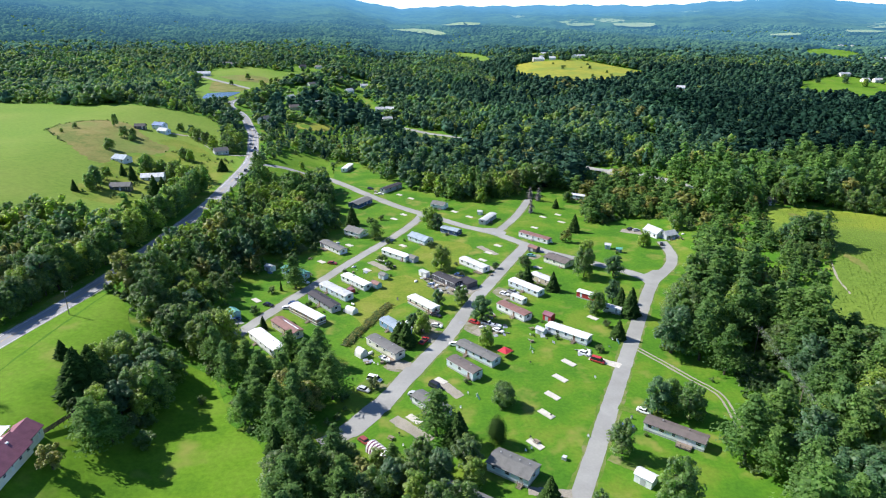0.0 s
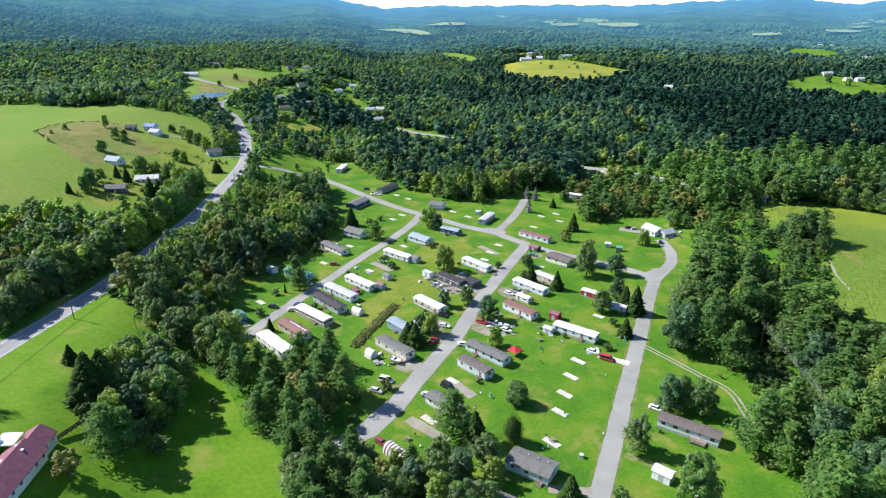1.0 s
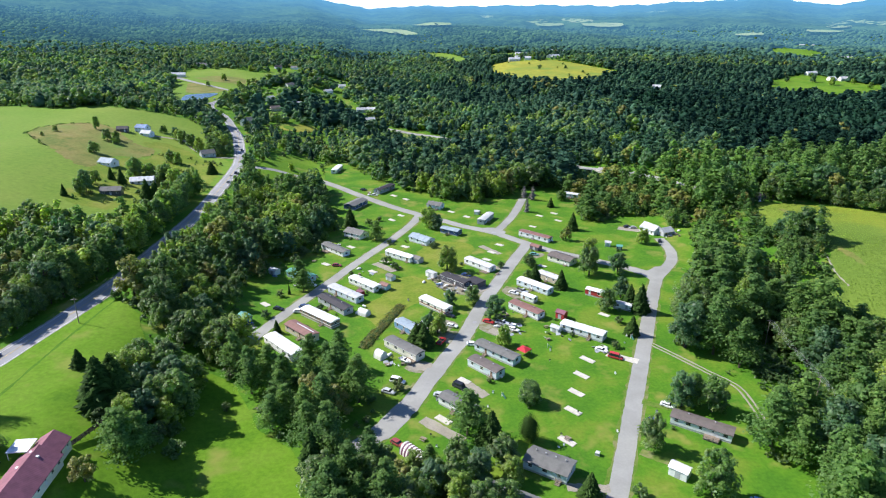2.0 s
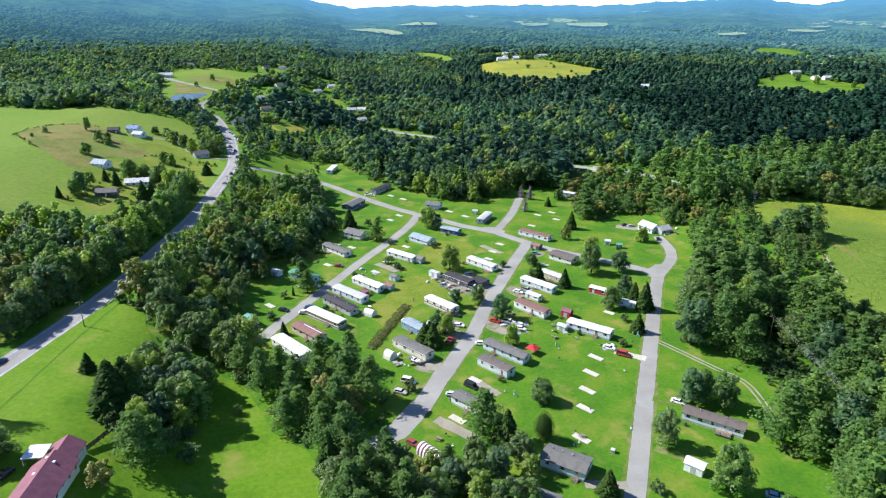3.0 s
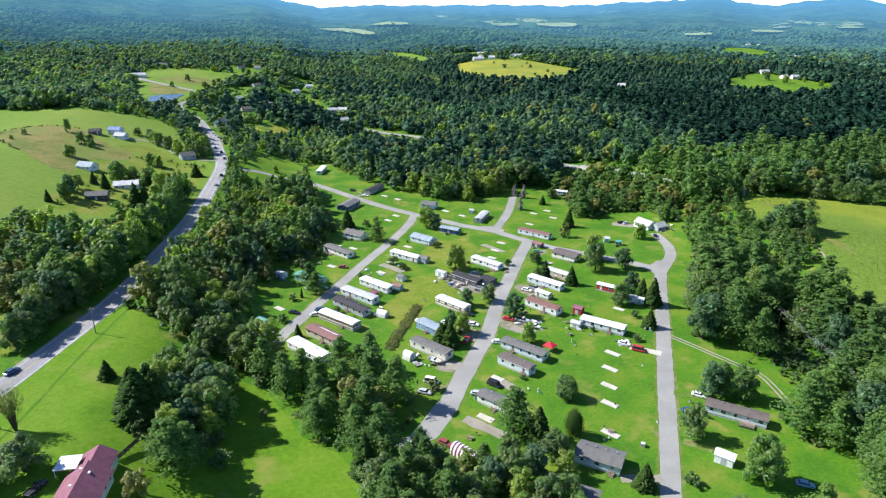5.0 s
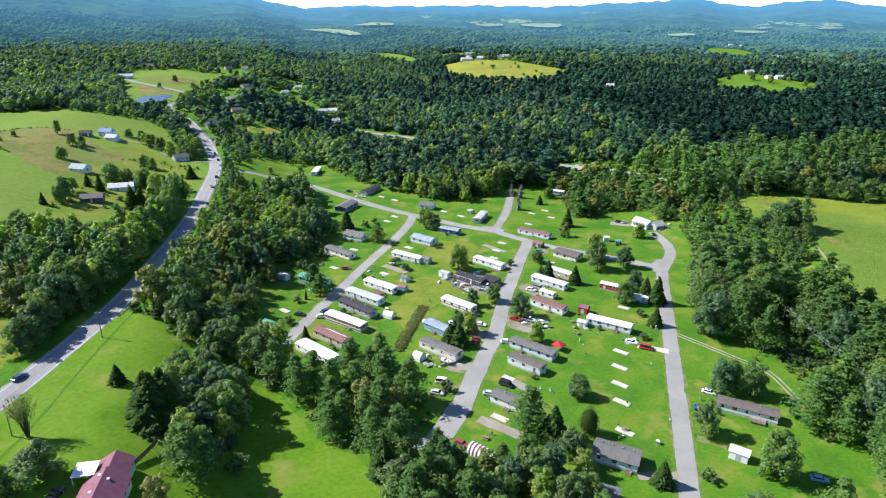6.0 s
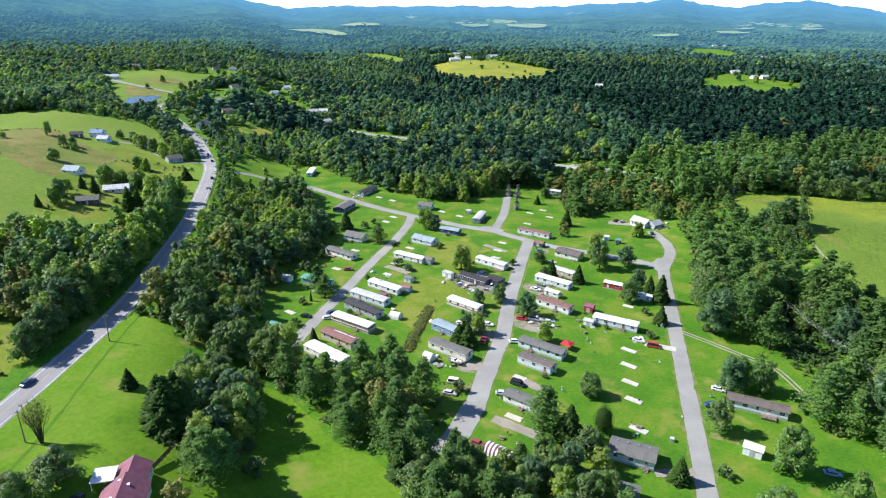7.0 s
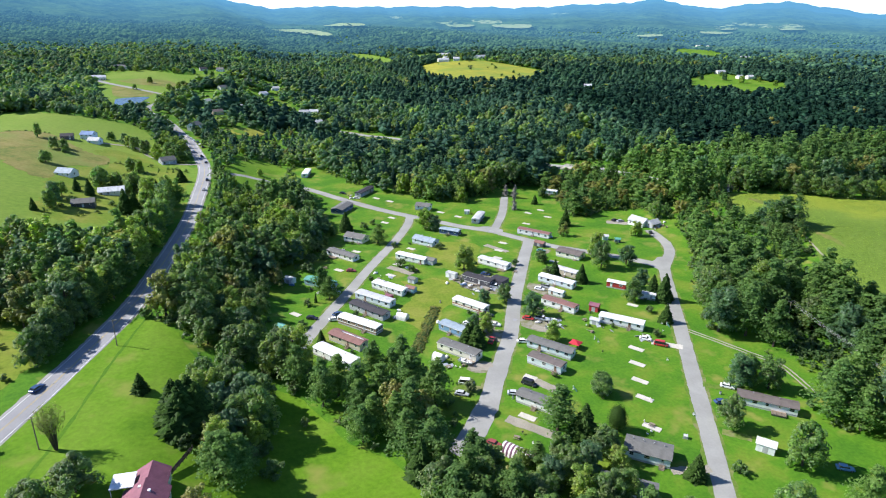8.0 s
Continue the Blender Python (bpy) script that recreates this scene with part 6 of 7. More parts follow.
for x, y, h in ((64.1, 362.8, 8.6), (73.6, 387.5, 9.2), (69.1, 392.7, 8.0)):
    bare_tree(x, y, h)


# ---- woods ----
def wooded(x, y, margin=2.5):
    ok = np.ones(x.shape, bool)
    for poly in OPEN:
        ok &= ~inside(poly, x, y)
        ok &= seg_dist(poly + poly[:1], x, y) > margin
    for line, half in LANES:
        ok &= seg_dist(line, x, y) > half + margin * 0.6
    for hx, hy, _, L, W in HOMES:
        ok &= np.hypot(x - hx, y - hy) > L * 0.5 + 4
    return ok


def scatter(step, x0, x1, y0, y1, seed):
    rng = np.random.default_rng(seed)
    gx, gy = np.meshgrid(np.arange(x0, x1, step), np.arange(y0, y1, step * 0.87))
    gx = gx + (np.arange(gx.shape[0]) % 2)[:, None] * step / 2
    x, y = (gx + rng.uniform(-0.38, 0.38, gx.shape) * step).ravel(), (gy + rng.uniform(-0.38, 0.38, gy.shape) * step).ravel()
    return x, y


def in_view(x, y, margin=25):
    """The fan of land that can be seen from anywhere along the flight."""
    return (y > 95) & (x > -75 - margin - 0.62 * (y + 10)) & (x < margin + 1.02 * (y + 10))


def evergreen(x, y):
    """Share of conifers: mixed, but thick in the woods east of the road bridge, where dark conifers stand in for cloud
    shade.
    """
    a = 0.2 + 0.6 * ease((np.sin(x / 61 + 1 + y / 300) * np.sin(y / 83 + x / 240) - 0.25) / 0.3)
    # added conifer zones that darken the woods in place of cloud shade
    a += 0.6 * ease((x - 20) / 120) * ease((y - 640) / 80) * (1 - ease((y - 950) / 200))
    a += 0.7 * ease((x + y * 0.1 - 250) / 160) * ease((y - 1150) / 150) * (1 - ease((y - 1650) / 250))
    a += 0.75 * ease((x - 215) / 40) * ease((y - 335) / 30) * (1 - ease((y - 900) / 200))
    a += 0.36 * ease((x - 58) / 20) * (1 - ease((y - 235) / 40))
    a += 0.3 * ease((x + 60) / 60) * ease((y - 410) / 30) * (1 - ease((y - 640) / 80))
    a *= 1 - 0.7 * ease((-x - 120) / 80)
    return np.clip(a, 0.04, 0.93)


rng = np.random.default_rng(5)
xa, ya = scatter(7.3, -330, 58, 95, 420, 3)
xb, yb = scatter(9.0, 58, 420, 95, 420, 4)
x, y = np.concatenate([xa, xb]), np.concatenate([ya, yb])
ok = in_view(x, y) & wooded(x, y)
ok &= ~((x < -118) & (y < 236) & (seg_dist(HIGHWAY, x, y) < 11.5))
x, y = x[ok], y[ok]
dist = np.minimum(np.hypot(x + 62, y - 15), np.hypot(x - 12, y))
order = np.argsort(dist)
x, y = x[order], y[order]
pick = rng.uniform(size=len(x))
height_ = (rng.uniform(10.5, 17.5, len(x)) + 2.5 * (rng.uniform(size=len(x)) > 0.85)) * np.where(x > 58, 1.22, 1.0)
width_ = rng.uniform(0.9, 1.2, len(x))
low_ = (x > 108) & (x < 182) & (y > 246) & (y < 300) & (rng.uniform(size=len(x)) > 0.35)
low_ |= (x > 92) & (x < 165) & (y > 298)
height_ = np.where(low_, height_ * 0.62, height_)
height_ = np.where((x > -62) & (x < 4) & (y < 188), height_ * 0.78, height_)
height_ = np.where((x > 138) & (y > 212) & (y < 336), np.minimum(height_, 4.5 + 7.0 * rng.uniform(size=len(x)) ** 2), height_)
height_ = np.where(((x > -126) & (x < -104) & (y > 235) & (y < 302)) | ((x > -103) & (x < -74) & (y > 200) & (y < 268)), height_ * 0.66, height_)
height_ = np.where((x > -119) & (x < -86) & (y > 302), height_ * 0.58, height_)
width_ = np.where(low_, width_ * 1.45, width_)
cone = evergreen(x, y)
NEAR = 265
for k in range(min(NEAR, len(x))):
    kind = S if pick[k] < cone[k] * 0.07 else P if pick[k] < cone[k] * 1.1 else T if pick[k] > (0.88 if low_[k] else 0.93 if x[k] < 58 else 0.97) else D
    plant(kind, x[k], y[k], height_[k] * (1.18 if kind == P else 1.0), width_[k] * (1.2 if kind == S else 1.0), group="woodland trees")


def stand(name, xs, ys, hs, ws, variants, mat, label, seed):
    """Many trees as one mesh."""
    rng = np.random.default_rng(seed)
    which, turn = rng.integers(0, len(variants), len(xs)), rng.uniform(0, 2 * math.pi, len(xs))
    zs = lands(xs, ys) - 0.1
    vs, fs, n = [], [], 0
    for i, (bv, bf) in enumerate(variants):
        s = np.where(which == i)[0]
        if not len(s):
            continue
        c, d = np.cos(turn[s])[:, None], np.sin(turn[s])[:, None]
        w, h = (hs[s] * ws[s])[:, None], hs[s][:, None]
        v = np.stack([(bv[None, :, 0] * c - bv[None, :, 1] * d) * w + xs[s][:, None], (bv[None, :, 0] * d + bv[None, :, 1] * c) * w + ys[s][:, None], bv[None, :, 2] * h + zs[s][:, None]], 2)
        f = bf[None] + (np.arange(len(s)) * len(bv))[:, None, None] + n
        vs.append(v.reshape(-1, 3))
        fs.append(f.reshape(-1, 3))
        n += v.shape[0] * v.shape[1]
    if vs:
        ob = new(name, tri_mesh(name, np.concatenate(vs), np.concatenate(fs), mat))
        tagged(ob, label, "trees", kind="stuff")


MID_D = [broad_crown(s, 12, 5, 18, 0.034, w_, solid=0.62) for s, w_ in ((31, 0.35), (32, 0.31), (33, 0.39), (34, 0.34))]
MID_P = [pine_crown(s, 10, 7, 5, 0.041) for s in (41, 42, 43)]
MID_S = [spruce_crown(s, 13, 11, 0.25) for s in (51, 52)]
NEXT_D = [broad_crown(s, 8, 4, 8, 0.046, 0.40, solid=0.8) for s in (35, 36, 37, 38)]
NEXT_P = [pine_crown(s, 7, 6, 5, 0.055, 0.29, 0.7) for s in (44, 45, 46)]
FAR_D = [broad_crown(s, 6, 3, 6, 0.058, 0.42, solid=0.92) for s in (61, 62, 63, 64, 65)]
FAR_P = [pine_crown(s, 4, 3, 3, 0.085, 0.34, 0.85) for s in (71, 72, 73)]
FAR_S = [spruce_crown(s, 5, 4, 0.32) for s in (81, 82)]
rest = slice(NEAR, None)
xr, yr, hr, wr, pr, cr = x[rest], y[rest], height_[rest], width_[rest], pick[rest], cone[rest]
s_, p_, t_ = pr < cr * 0.07, (pr >= cr * 0.07) & (pr < cr * 1.1), pr > np.where(low_[rest], 0.87, np.where(xr < 58, 0.94, 0.96))
d_ = ~(s_ | p_ | t_)
WOODS = "dense mixed woodland of green broadleaf crowns"
species = np.random.default_rng(8).uniform(size=len(xr))
species = np.where(xr > 150, np.where(species < 0.5, species * 0.8, 0.8), species)
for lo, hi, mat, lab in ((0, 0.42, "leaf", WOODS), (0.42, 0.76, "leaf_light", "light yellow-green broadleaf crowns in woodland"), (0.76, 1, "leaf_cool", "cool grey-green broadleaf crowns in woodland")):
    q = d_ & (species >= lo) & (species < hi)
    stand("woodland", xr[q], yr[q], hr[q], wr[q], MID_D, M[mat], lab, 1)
stand("woodland", xr[t_], yr[t_], hr[t_], wr[t_], MID_D, M["autumn"], "scattered woodland crowns turning yellow and rust", 2)
stand("pine_wood", xr[p_], yr[p_], hr[p_] * 1.15, wr[p_], MID_P, M["pine"], "tall white pines among the woodland", 3)
stand("spruce_wood", xr[s_], yr[s_], hr[s_], wr[s_] * 1.1, MID_S, M["spruce"], "dark spruces among the woodland", 4)

# far woods
def far_belt(y0, y1, step, hmin, hmax, seed, wide):
    r_ = np.random.default_rng(seed)
    x, y = scatter(step, -1900, 2300, max(90, y0 - 900), y1 + 200, seed)
    R = np.hypot(x, y)
    mixed = R + r_.uniform(-260, 260, R.shape) * (R > 1150)
    ok = in_view(x, y, 40) & (mixed >= y0) & (mixed < y1)
    x, y = x[ok], y[ok]
    if y0 < 2000:
        ok = wooded(x, y, 3.0)
        x, y = x[ok], y[ok]
    village = (x > -205) & (x < -15) & (y > 640) & (y < 1010)
    ok = ((np.abs(x) > 420) | (y > 419)) & ~(village & (r_.uniform(size=len(x)) < 0.48))
    x, y, village = x[ok], y[ok], village[ok]
    h, w, p = r_.uniform(hmin, hmax, len(x)), r_.uniform(0.75, 1.35, len(x)) * wide, r_.uniform(size=len(x))
    h = h * (1 + 0.28 * np.sin(x / 37 + 1.3 * np.sin(y / 53)) * np.sin(y / 41 + x / 90))
    h = np.where((seg_dist(CLEARING, x, y) < 36) & (y < 640), h * 0.55, h)
    h = np.where((x > -270) & (x < -150) & (y > 606) & (y < 735), h * 0.6, h)
    verge_ = (y > 410) & (y < 780) & (seg_dist(HIGHWAY, x, y) < np.where(y < 600, 18, 34))
    low = (x > -134) & (x < -52) & (y > 410) & (y < 665)
    h = np.where(low | (verge_ & (x > -150)), h * 0.58, h)
    h = np.where((x > -130) & (x < -70) & (y > 560) & (y < 625), h * 0.6, h)
    h = np.where((x > 112) & (x < 160) & (y > 396) & (y < 455), h * 0.33, h)
    w = np.where(village, w * 1.2, w)
    return x, y, h, w, p, evergreen(x, y) * np.where(low, 0.4, 1.0)


DIST_D = [broad_crown(s, 3, 2, 4, 0.085, 0.42, solid=0.9) for s in (56, 57, 58, 59)]


def far_spire(seed):
    """A conifer too far off for its boughs to show, one metre high."""
    r_ = np.random.default_rng(seed)
    z = np.array([0.28, 0.5, 0.7, 0.87])
    c = np.stack([r_.uniform(-0.05, 0.05, 4), r_.uniform(-0.05, 0.05, 4), z], 1)
    r = np.array([0.25, 0.21, 0.15, 0.09])
    return join(lumps(r_, c, r, 1.15, 0.3, coarse=True), leaf_tris(r_, c, r, 3, 0.09, 1.0, 0.4))


DIST_P = [far_spire(s) for s in (76, 77, 78)]
for k, (y0, y1, step, h0, h1, wd) in enumerate(((300, 590, 9.3, 10.5, 18.5, 1.12), (590, 820, 9.0, 9, 16, 1.15), (820, 1460, 9.8, 8, 14, 1.25))):
    x, y, h, w, p, c = far_belt(y0, y1, step, h0, h1, 100 + k, wd)
    s_, p_, t_ = p < 0.18 * c, (p >= 0.18 * c) & (p < c * 1.1), p > 0.985
    # pines where cloud shade falls, the shade put into their needle colour
    deep = p_ & (p < c * np.maximum(1.02 * ease((x - 205) / 60) * (1 - ease((y - 760) / 120)), 0.6 * ease((x - 20) / 80) * ease((y - 720) / 80) * (1 - ease((y - 1000) / 100))))
    p_ &= ~deep
    d_ = ~(s_ | p_ | t_ | deep)
    squat = (1.0, 0.94, 0.82)[k]
    FD, FP = ((NEXT_D, NEXT_P), (FAR_D, FAR_P), (DIST_D, DIST_P))[k]
    species = np.random.default_rng(90 + k).uniform(size=len(x))
    # large cool-leaf share puts haze blue into the far broadleaf colour
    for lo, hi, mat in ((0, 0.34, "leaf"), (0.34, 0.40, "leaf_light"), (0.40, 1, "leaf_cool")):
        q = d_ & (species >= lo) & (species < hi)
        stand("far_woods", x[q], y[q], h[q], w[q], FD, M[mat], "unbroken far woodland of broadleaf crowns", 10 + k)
    stand("far_woods", x[t_], y[t_], h[t_], w[t_], FD, M["autumn"], "far woodland crowns turning yellow", 20 + k)
    stand("far_pines", x[p_], y[p_], h[p_] * 1.1 * squat, w[p_] * 1.1 / squat**1.5, FP, M["hazed_pine"], "far stand of dark green pines tinted blue for haze", 30 + k)
    stand("far_pines", x[deep], y[deep], h[deep] * 1.05 * squat, w[deep] * 1.15 / squat**1.5, FP, M["shaded_needle"], "far stand of deep green pines darkened for cloud shade", 60 + k)
    stand("far_spruces", x[s_], y[s_], h[s_] * 1.1 * squat, w[s_] * 1.1 / squat**1.5, (MID_S, FAR_S, DIST_P)[k], M["hazed_pine" if k == 2 else "shaded_needle"], "far stand of dark spruces", 40 + k)


# wooded hills at the horizon, with haze put into their material
def canopy(x, y):
    n = np.array([noise.noise(Vector((a / 17, b / 17, 0))) + 0.6 * noise.noise(Vector((a / 60, b / 60, 3))) for a, b in zip(x, y)])
    return lands(x, y) + (16 + 8 * n) * ease((np.hypot(x, y) - 2560) / 160)


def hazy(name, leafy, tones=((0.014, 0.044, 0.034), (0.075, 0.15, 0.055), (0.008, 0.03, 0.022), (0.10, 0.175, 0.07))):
    """Far woods; blue haze is put into the material as emission growing with distance."""
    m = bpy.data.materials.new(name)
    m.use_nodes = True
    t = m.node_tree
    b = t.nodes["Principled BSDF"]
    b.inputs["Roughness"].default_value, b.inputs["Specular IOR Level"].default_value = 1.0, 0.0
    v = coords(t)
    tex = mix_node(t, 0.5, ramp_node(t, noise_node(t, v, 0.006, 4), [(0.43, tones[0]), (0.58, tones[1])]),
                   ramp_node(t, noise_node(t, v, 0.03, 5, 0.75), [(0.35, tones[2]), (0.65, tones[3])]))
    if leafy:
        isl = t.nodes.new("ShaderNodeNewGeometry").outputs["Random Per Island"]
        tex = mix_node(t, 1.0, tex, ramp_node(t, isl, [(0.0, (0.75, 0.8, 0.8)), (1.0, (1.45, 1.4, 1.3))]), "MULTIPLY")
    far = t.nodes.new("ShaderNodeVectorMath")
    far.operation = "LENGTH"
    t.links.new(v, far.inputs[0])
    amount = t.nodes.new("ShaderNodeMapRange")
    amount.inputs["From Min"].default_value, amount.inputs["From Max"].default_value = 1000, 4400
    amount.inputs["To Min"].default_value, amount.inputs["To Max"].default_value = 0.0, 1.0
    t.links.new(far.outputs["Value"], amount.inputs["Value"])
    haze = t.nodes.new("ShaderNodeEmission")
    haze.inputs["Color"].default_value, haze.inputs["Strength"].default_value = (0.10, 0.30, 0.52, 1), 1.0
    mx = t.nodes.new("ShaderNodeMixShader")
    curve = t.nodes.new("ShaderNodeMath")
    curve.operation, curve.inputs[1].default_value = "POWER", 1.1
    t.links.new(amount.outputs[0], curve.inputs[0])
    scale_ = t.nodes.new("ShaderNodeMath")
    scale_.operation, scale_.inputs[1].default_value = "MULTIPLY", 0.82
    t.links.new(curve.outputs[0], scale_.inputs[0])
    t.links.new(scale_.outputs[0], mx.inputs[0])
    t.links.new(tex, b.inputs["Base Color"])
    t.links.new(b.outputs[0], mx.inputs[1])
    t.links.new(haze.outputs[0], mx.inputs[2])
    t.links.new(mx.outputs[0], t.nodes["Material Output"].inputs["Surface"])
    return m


def hill_grid(name, r0, r1, nr, az0, az1, na, mat):
    r = np.linspace(r0**0.5, r1**0.5, nr) ** 2
    a = np.radians(np.linspace(az0, az1, na))
    A, R = np.meshgrid(a, r)
    px, py = (R * np.sin(A)).ravel(), (R * np.cos(A)).ravel()
    co = np.stack([px, py, canopy(px, py)], 1)
    i = (np.arange(nr - 1)[:, None] * na + np.arange(na - 1)[None]).ravel()
    q = np.stack([i, i + 1, i + na + 1, i + na], 1)
    tris = np.concatenate([q[:, [0, 1, 2]], q[:, [0, 2, 3]]])
    ob = new(name, tri_mesh(name, co, tris, mat))
    return ob


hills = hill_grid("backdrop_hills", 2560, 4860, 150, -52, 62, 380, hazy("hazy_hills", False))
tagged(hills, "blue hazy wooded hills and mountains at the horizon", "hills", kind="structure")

x, y, h, w, p, c = far_belt(1460, 2700, 14.5, 8, 15, 103, 1.5)
def far_clump(seed):
    r_ = np.random.default_rng(seed)
    c = np.stack([r_.uniform(-0.26, 0.26, 3), r_.uniform(-0.26, 0.26, 3), r_.uniform(0.35, 0.68, 3)], 1)
    return lumps(r_, c, r_.uniform(0.2, 0.32, 3), 1.0, 0.25, coarse=True)


HORIZON_D = [far_clump(s_) for s_ in (66, 67, 68, 69)]
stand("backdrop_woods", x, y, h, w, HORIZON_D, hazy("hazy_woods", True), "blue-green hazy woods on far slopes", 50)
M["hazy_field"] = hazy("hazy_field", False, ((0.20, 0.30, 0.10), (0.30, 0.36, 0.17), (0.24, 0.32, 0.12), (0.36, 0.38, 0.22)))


def hill_field(outline, lift=17):
    """An open field among the distant woods, level with their crowns."""
    cx, cy = sum(q[0] for q in outline) / len(outline), sum(q[1] for q in outline) / len(outline)
    line, g = smooth_line(outline + outline[:1], 12.0)[:-1], Geo()
    n, rnd = len(line), random.Random(int(cx))
    line = [(q.x + rnd.uniform(-5, 5), q.y + rnd.uniform(-9, 9)) for q in line]
    rings = [[(cx + (px - cx) * u_, cy + (py - cy) * u_) for px, py in line] for u_ in (1, 0.75, 0.5, 0.25)]
    g.add([(a_, b_, land(a_, b_) + lift) for ring in rings for a_, b_ in ring] + [(cx, cy, land(cx, cy) + lift)],
          [(i * n + k, i * n + (k + 1) % n, (i + 1) * n + (k + 1) % n, (i + 1) * n + k) for i in range(3) for k in range(n)] + [(3 * n + k, 3 * n + (k + 1) % n, 4 * n) for k in range(n)])
    tagged(part("hill_field", g, M["hazy_field"], smooth=True), "pale open field on a distant wooded hillside", "field", kind="structure")


for f_ in ([(-70, 2339), (7, 2337), (94, 2174), (93, 2053), (22, 2180)], [(180, 2800), (230, 2600), (238, 2309), (192, 2236), (116, 2534)], [(613, 2822), (702, 2833), (677, 2708), (622, 2706)],
           [(616, 2680), (711, 2642), (699, 2560), (615, 2538)], [(793, 2893), (862, 2750), (830, 2606), (747, 2686)], [(783, 2575), (874, 2571), (918, 2491), (878, 2426), (777, 2485)],
           [(503, 3347), (583, 3476), (533, 3165), (490, 3178)], [(1372, 2073), (1438, 2066), (1462, 2001), (1427, 1992), (1363, 2028)], [(1654, 2390), (1800, 2520), (1790, 2427), (1588, 2157), (1540, 2195)],
           [(1900, 2617), (1913, 2499), (1873, 2309), (1761, 2185), (1788, 2364)], [(1829, 2235), (1937, 2289), (1953, 2226), (1726, 1978), (1636, 1980)], [(1140, 2072), (1207, 2045), (1181, 2001), (1125, 2031)],
           [(1458, 3636), (1535, 3514), (1410, 3250), (1417, 3496)]):
    hill_field(f_)

# ---- poles, wires, rails and small clutter ----
def utility_pole(x, y, h, turn):
    p = thing("utility_pole", x, y, turn, "weathered wooden utility pole with a crossarm", "utility pole", "utility poles")
    part("pole", Geo().tube((0, 0, -0.3), (0, 0, h), 0.17, 0.11, 9), M["timber"], p)
    part("crossarm", Geo().box(-1.1, -0.06, h - 0.7, 1.1, 0.06, h - 0.56), M["timber"], p)
    for s in (-1, -0.45, 0.45, 1):
        part("insulator", Geo().tube((s, 0, h - 0.56), (s, 0, h - 0.38), 0.06, 0.04, 6), lacquer("white"), p)
    return Vector((x, y, land(x, y) + h - 0.4))


def wires(name, tops, offsets, turn_label, mat=None, thick=0.035):
    for k, o in enumerate(offsets):
        cu = bpy.data.curves.new(name, "CURVE")
        cu.dimensions, cu.bevel_depth, cu.bevel_resolution = "3D", thick, 0
        sp = cu.splines.new("POLY")
        pts = []
        for a, b in zip(tops, tops[1:]):
            n = (b - a).cross(Vector((0, 0, 1))).normalized()
            for i in range(9):
                u = i / 8
                q = a.lerp(b, u) + n * o
                q.z -= 4 * u * (1 - u) * (b - a).length * 0.018
                pts.append(q)
        sp.points.add(len(pts) - 1)
        for i, q in enumerate(pts):
            sp.points[i].co = (*q, 1)
        cu.materials.append(mat or M["wire"])
        tagged(new(name, cu), turn_label, "wire", "overhead wires")


road_tops = [utility_pole(px, py, 9.6, pt) for px, py, pt in ((-152.0, 106.0, 20), (-137.0, 152.0, 20), (-129.4, 202.5, 10), (-117.6, 262.0, 5), (-115.0, 325.0, 2), (-115.5, 388.0, 2))]
wires("overhead_wire", road_tops, (-0.9, 0.0, 0.9), "thin overhead wire along the highway", M["dark_wire"], 0.016)
wood_tops = [utility_pole(px, py, 10.8, pt) for px, py, pt in ((96.0, 96.0, -15), (106.5, 150.0, -10), (112.5, 187.0, -8), (118.0, 226.0, -5))]
wires("overhead_wire", wood_tops, (-0.9, -0.3, 0.3, 0.9), "thin overhead power wire above the woods", None, 0.022)


def guard_rail(pts, side, lift=0.0):
    line = smooth_line(pts, 4.0)
    g = thing("guard_rail", line[0].x, line[0].y, 0, "galvanised steel guard rail beside the highway", "guard rail", z=0)
    beam, rows = Geo(), []
    for i, q in enumerate(line):
        d = (line[min(i + 1, len(line) - 1)] - line[max(i - 1, 0)]).normalized()
        o = q + Vector((d.y, -d.x, 0)) * side
        z = land(o.x, o.y)
        ox, oy = o.x - line[0].x, o.y - line[0].y
        rows.append([(ox - 0.03, oy, z + 0.45), (ox + 0.05, oy, z + 0.55), (ox - 0.03, oy, z + 0.62), (ox + 0.05, oy, z + 0.7), (ox - 0.03, oy, z + 0.8)])
        part("post", Geo().box(ox - 0.06, oy - 0.06, z - 0.2, ox + 0.06, oy + 0.06, z + 0.78), M["galvanised"], g)
    part("rail", loft(rows), M["galvanised"], g)


guard_rail([(-133, 218), (-128.3, 246), (-125.4, 286), (-123, 331)], 4.7)


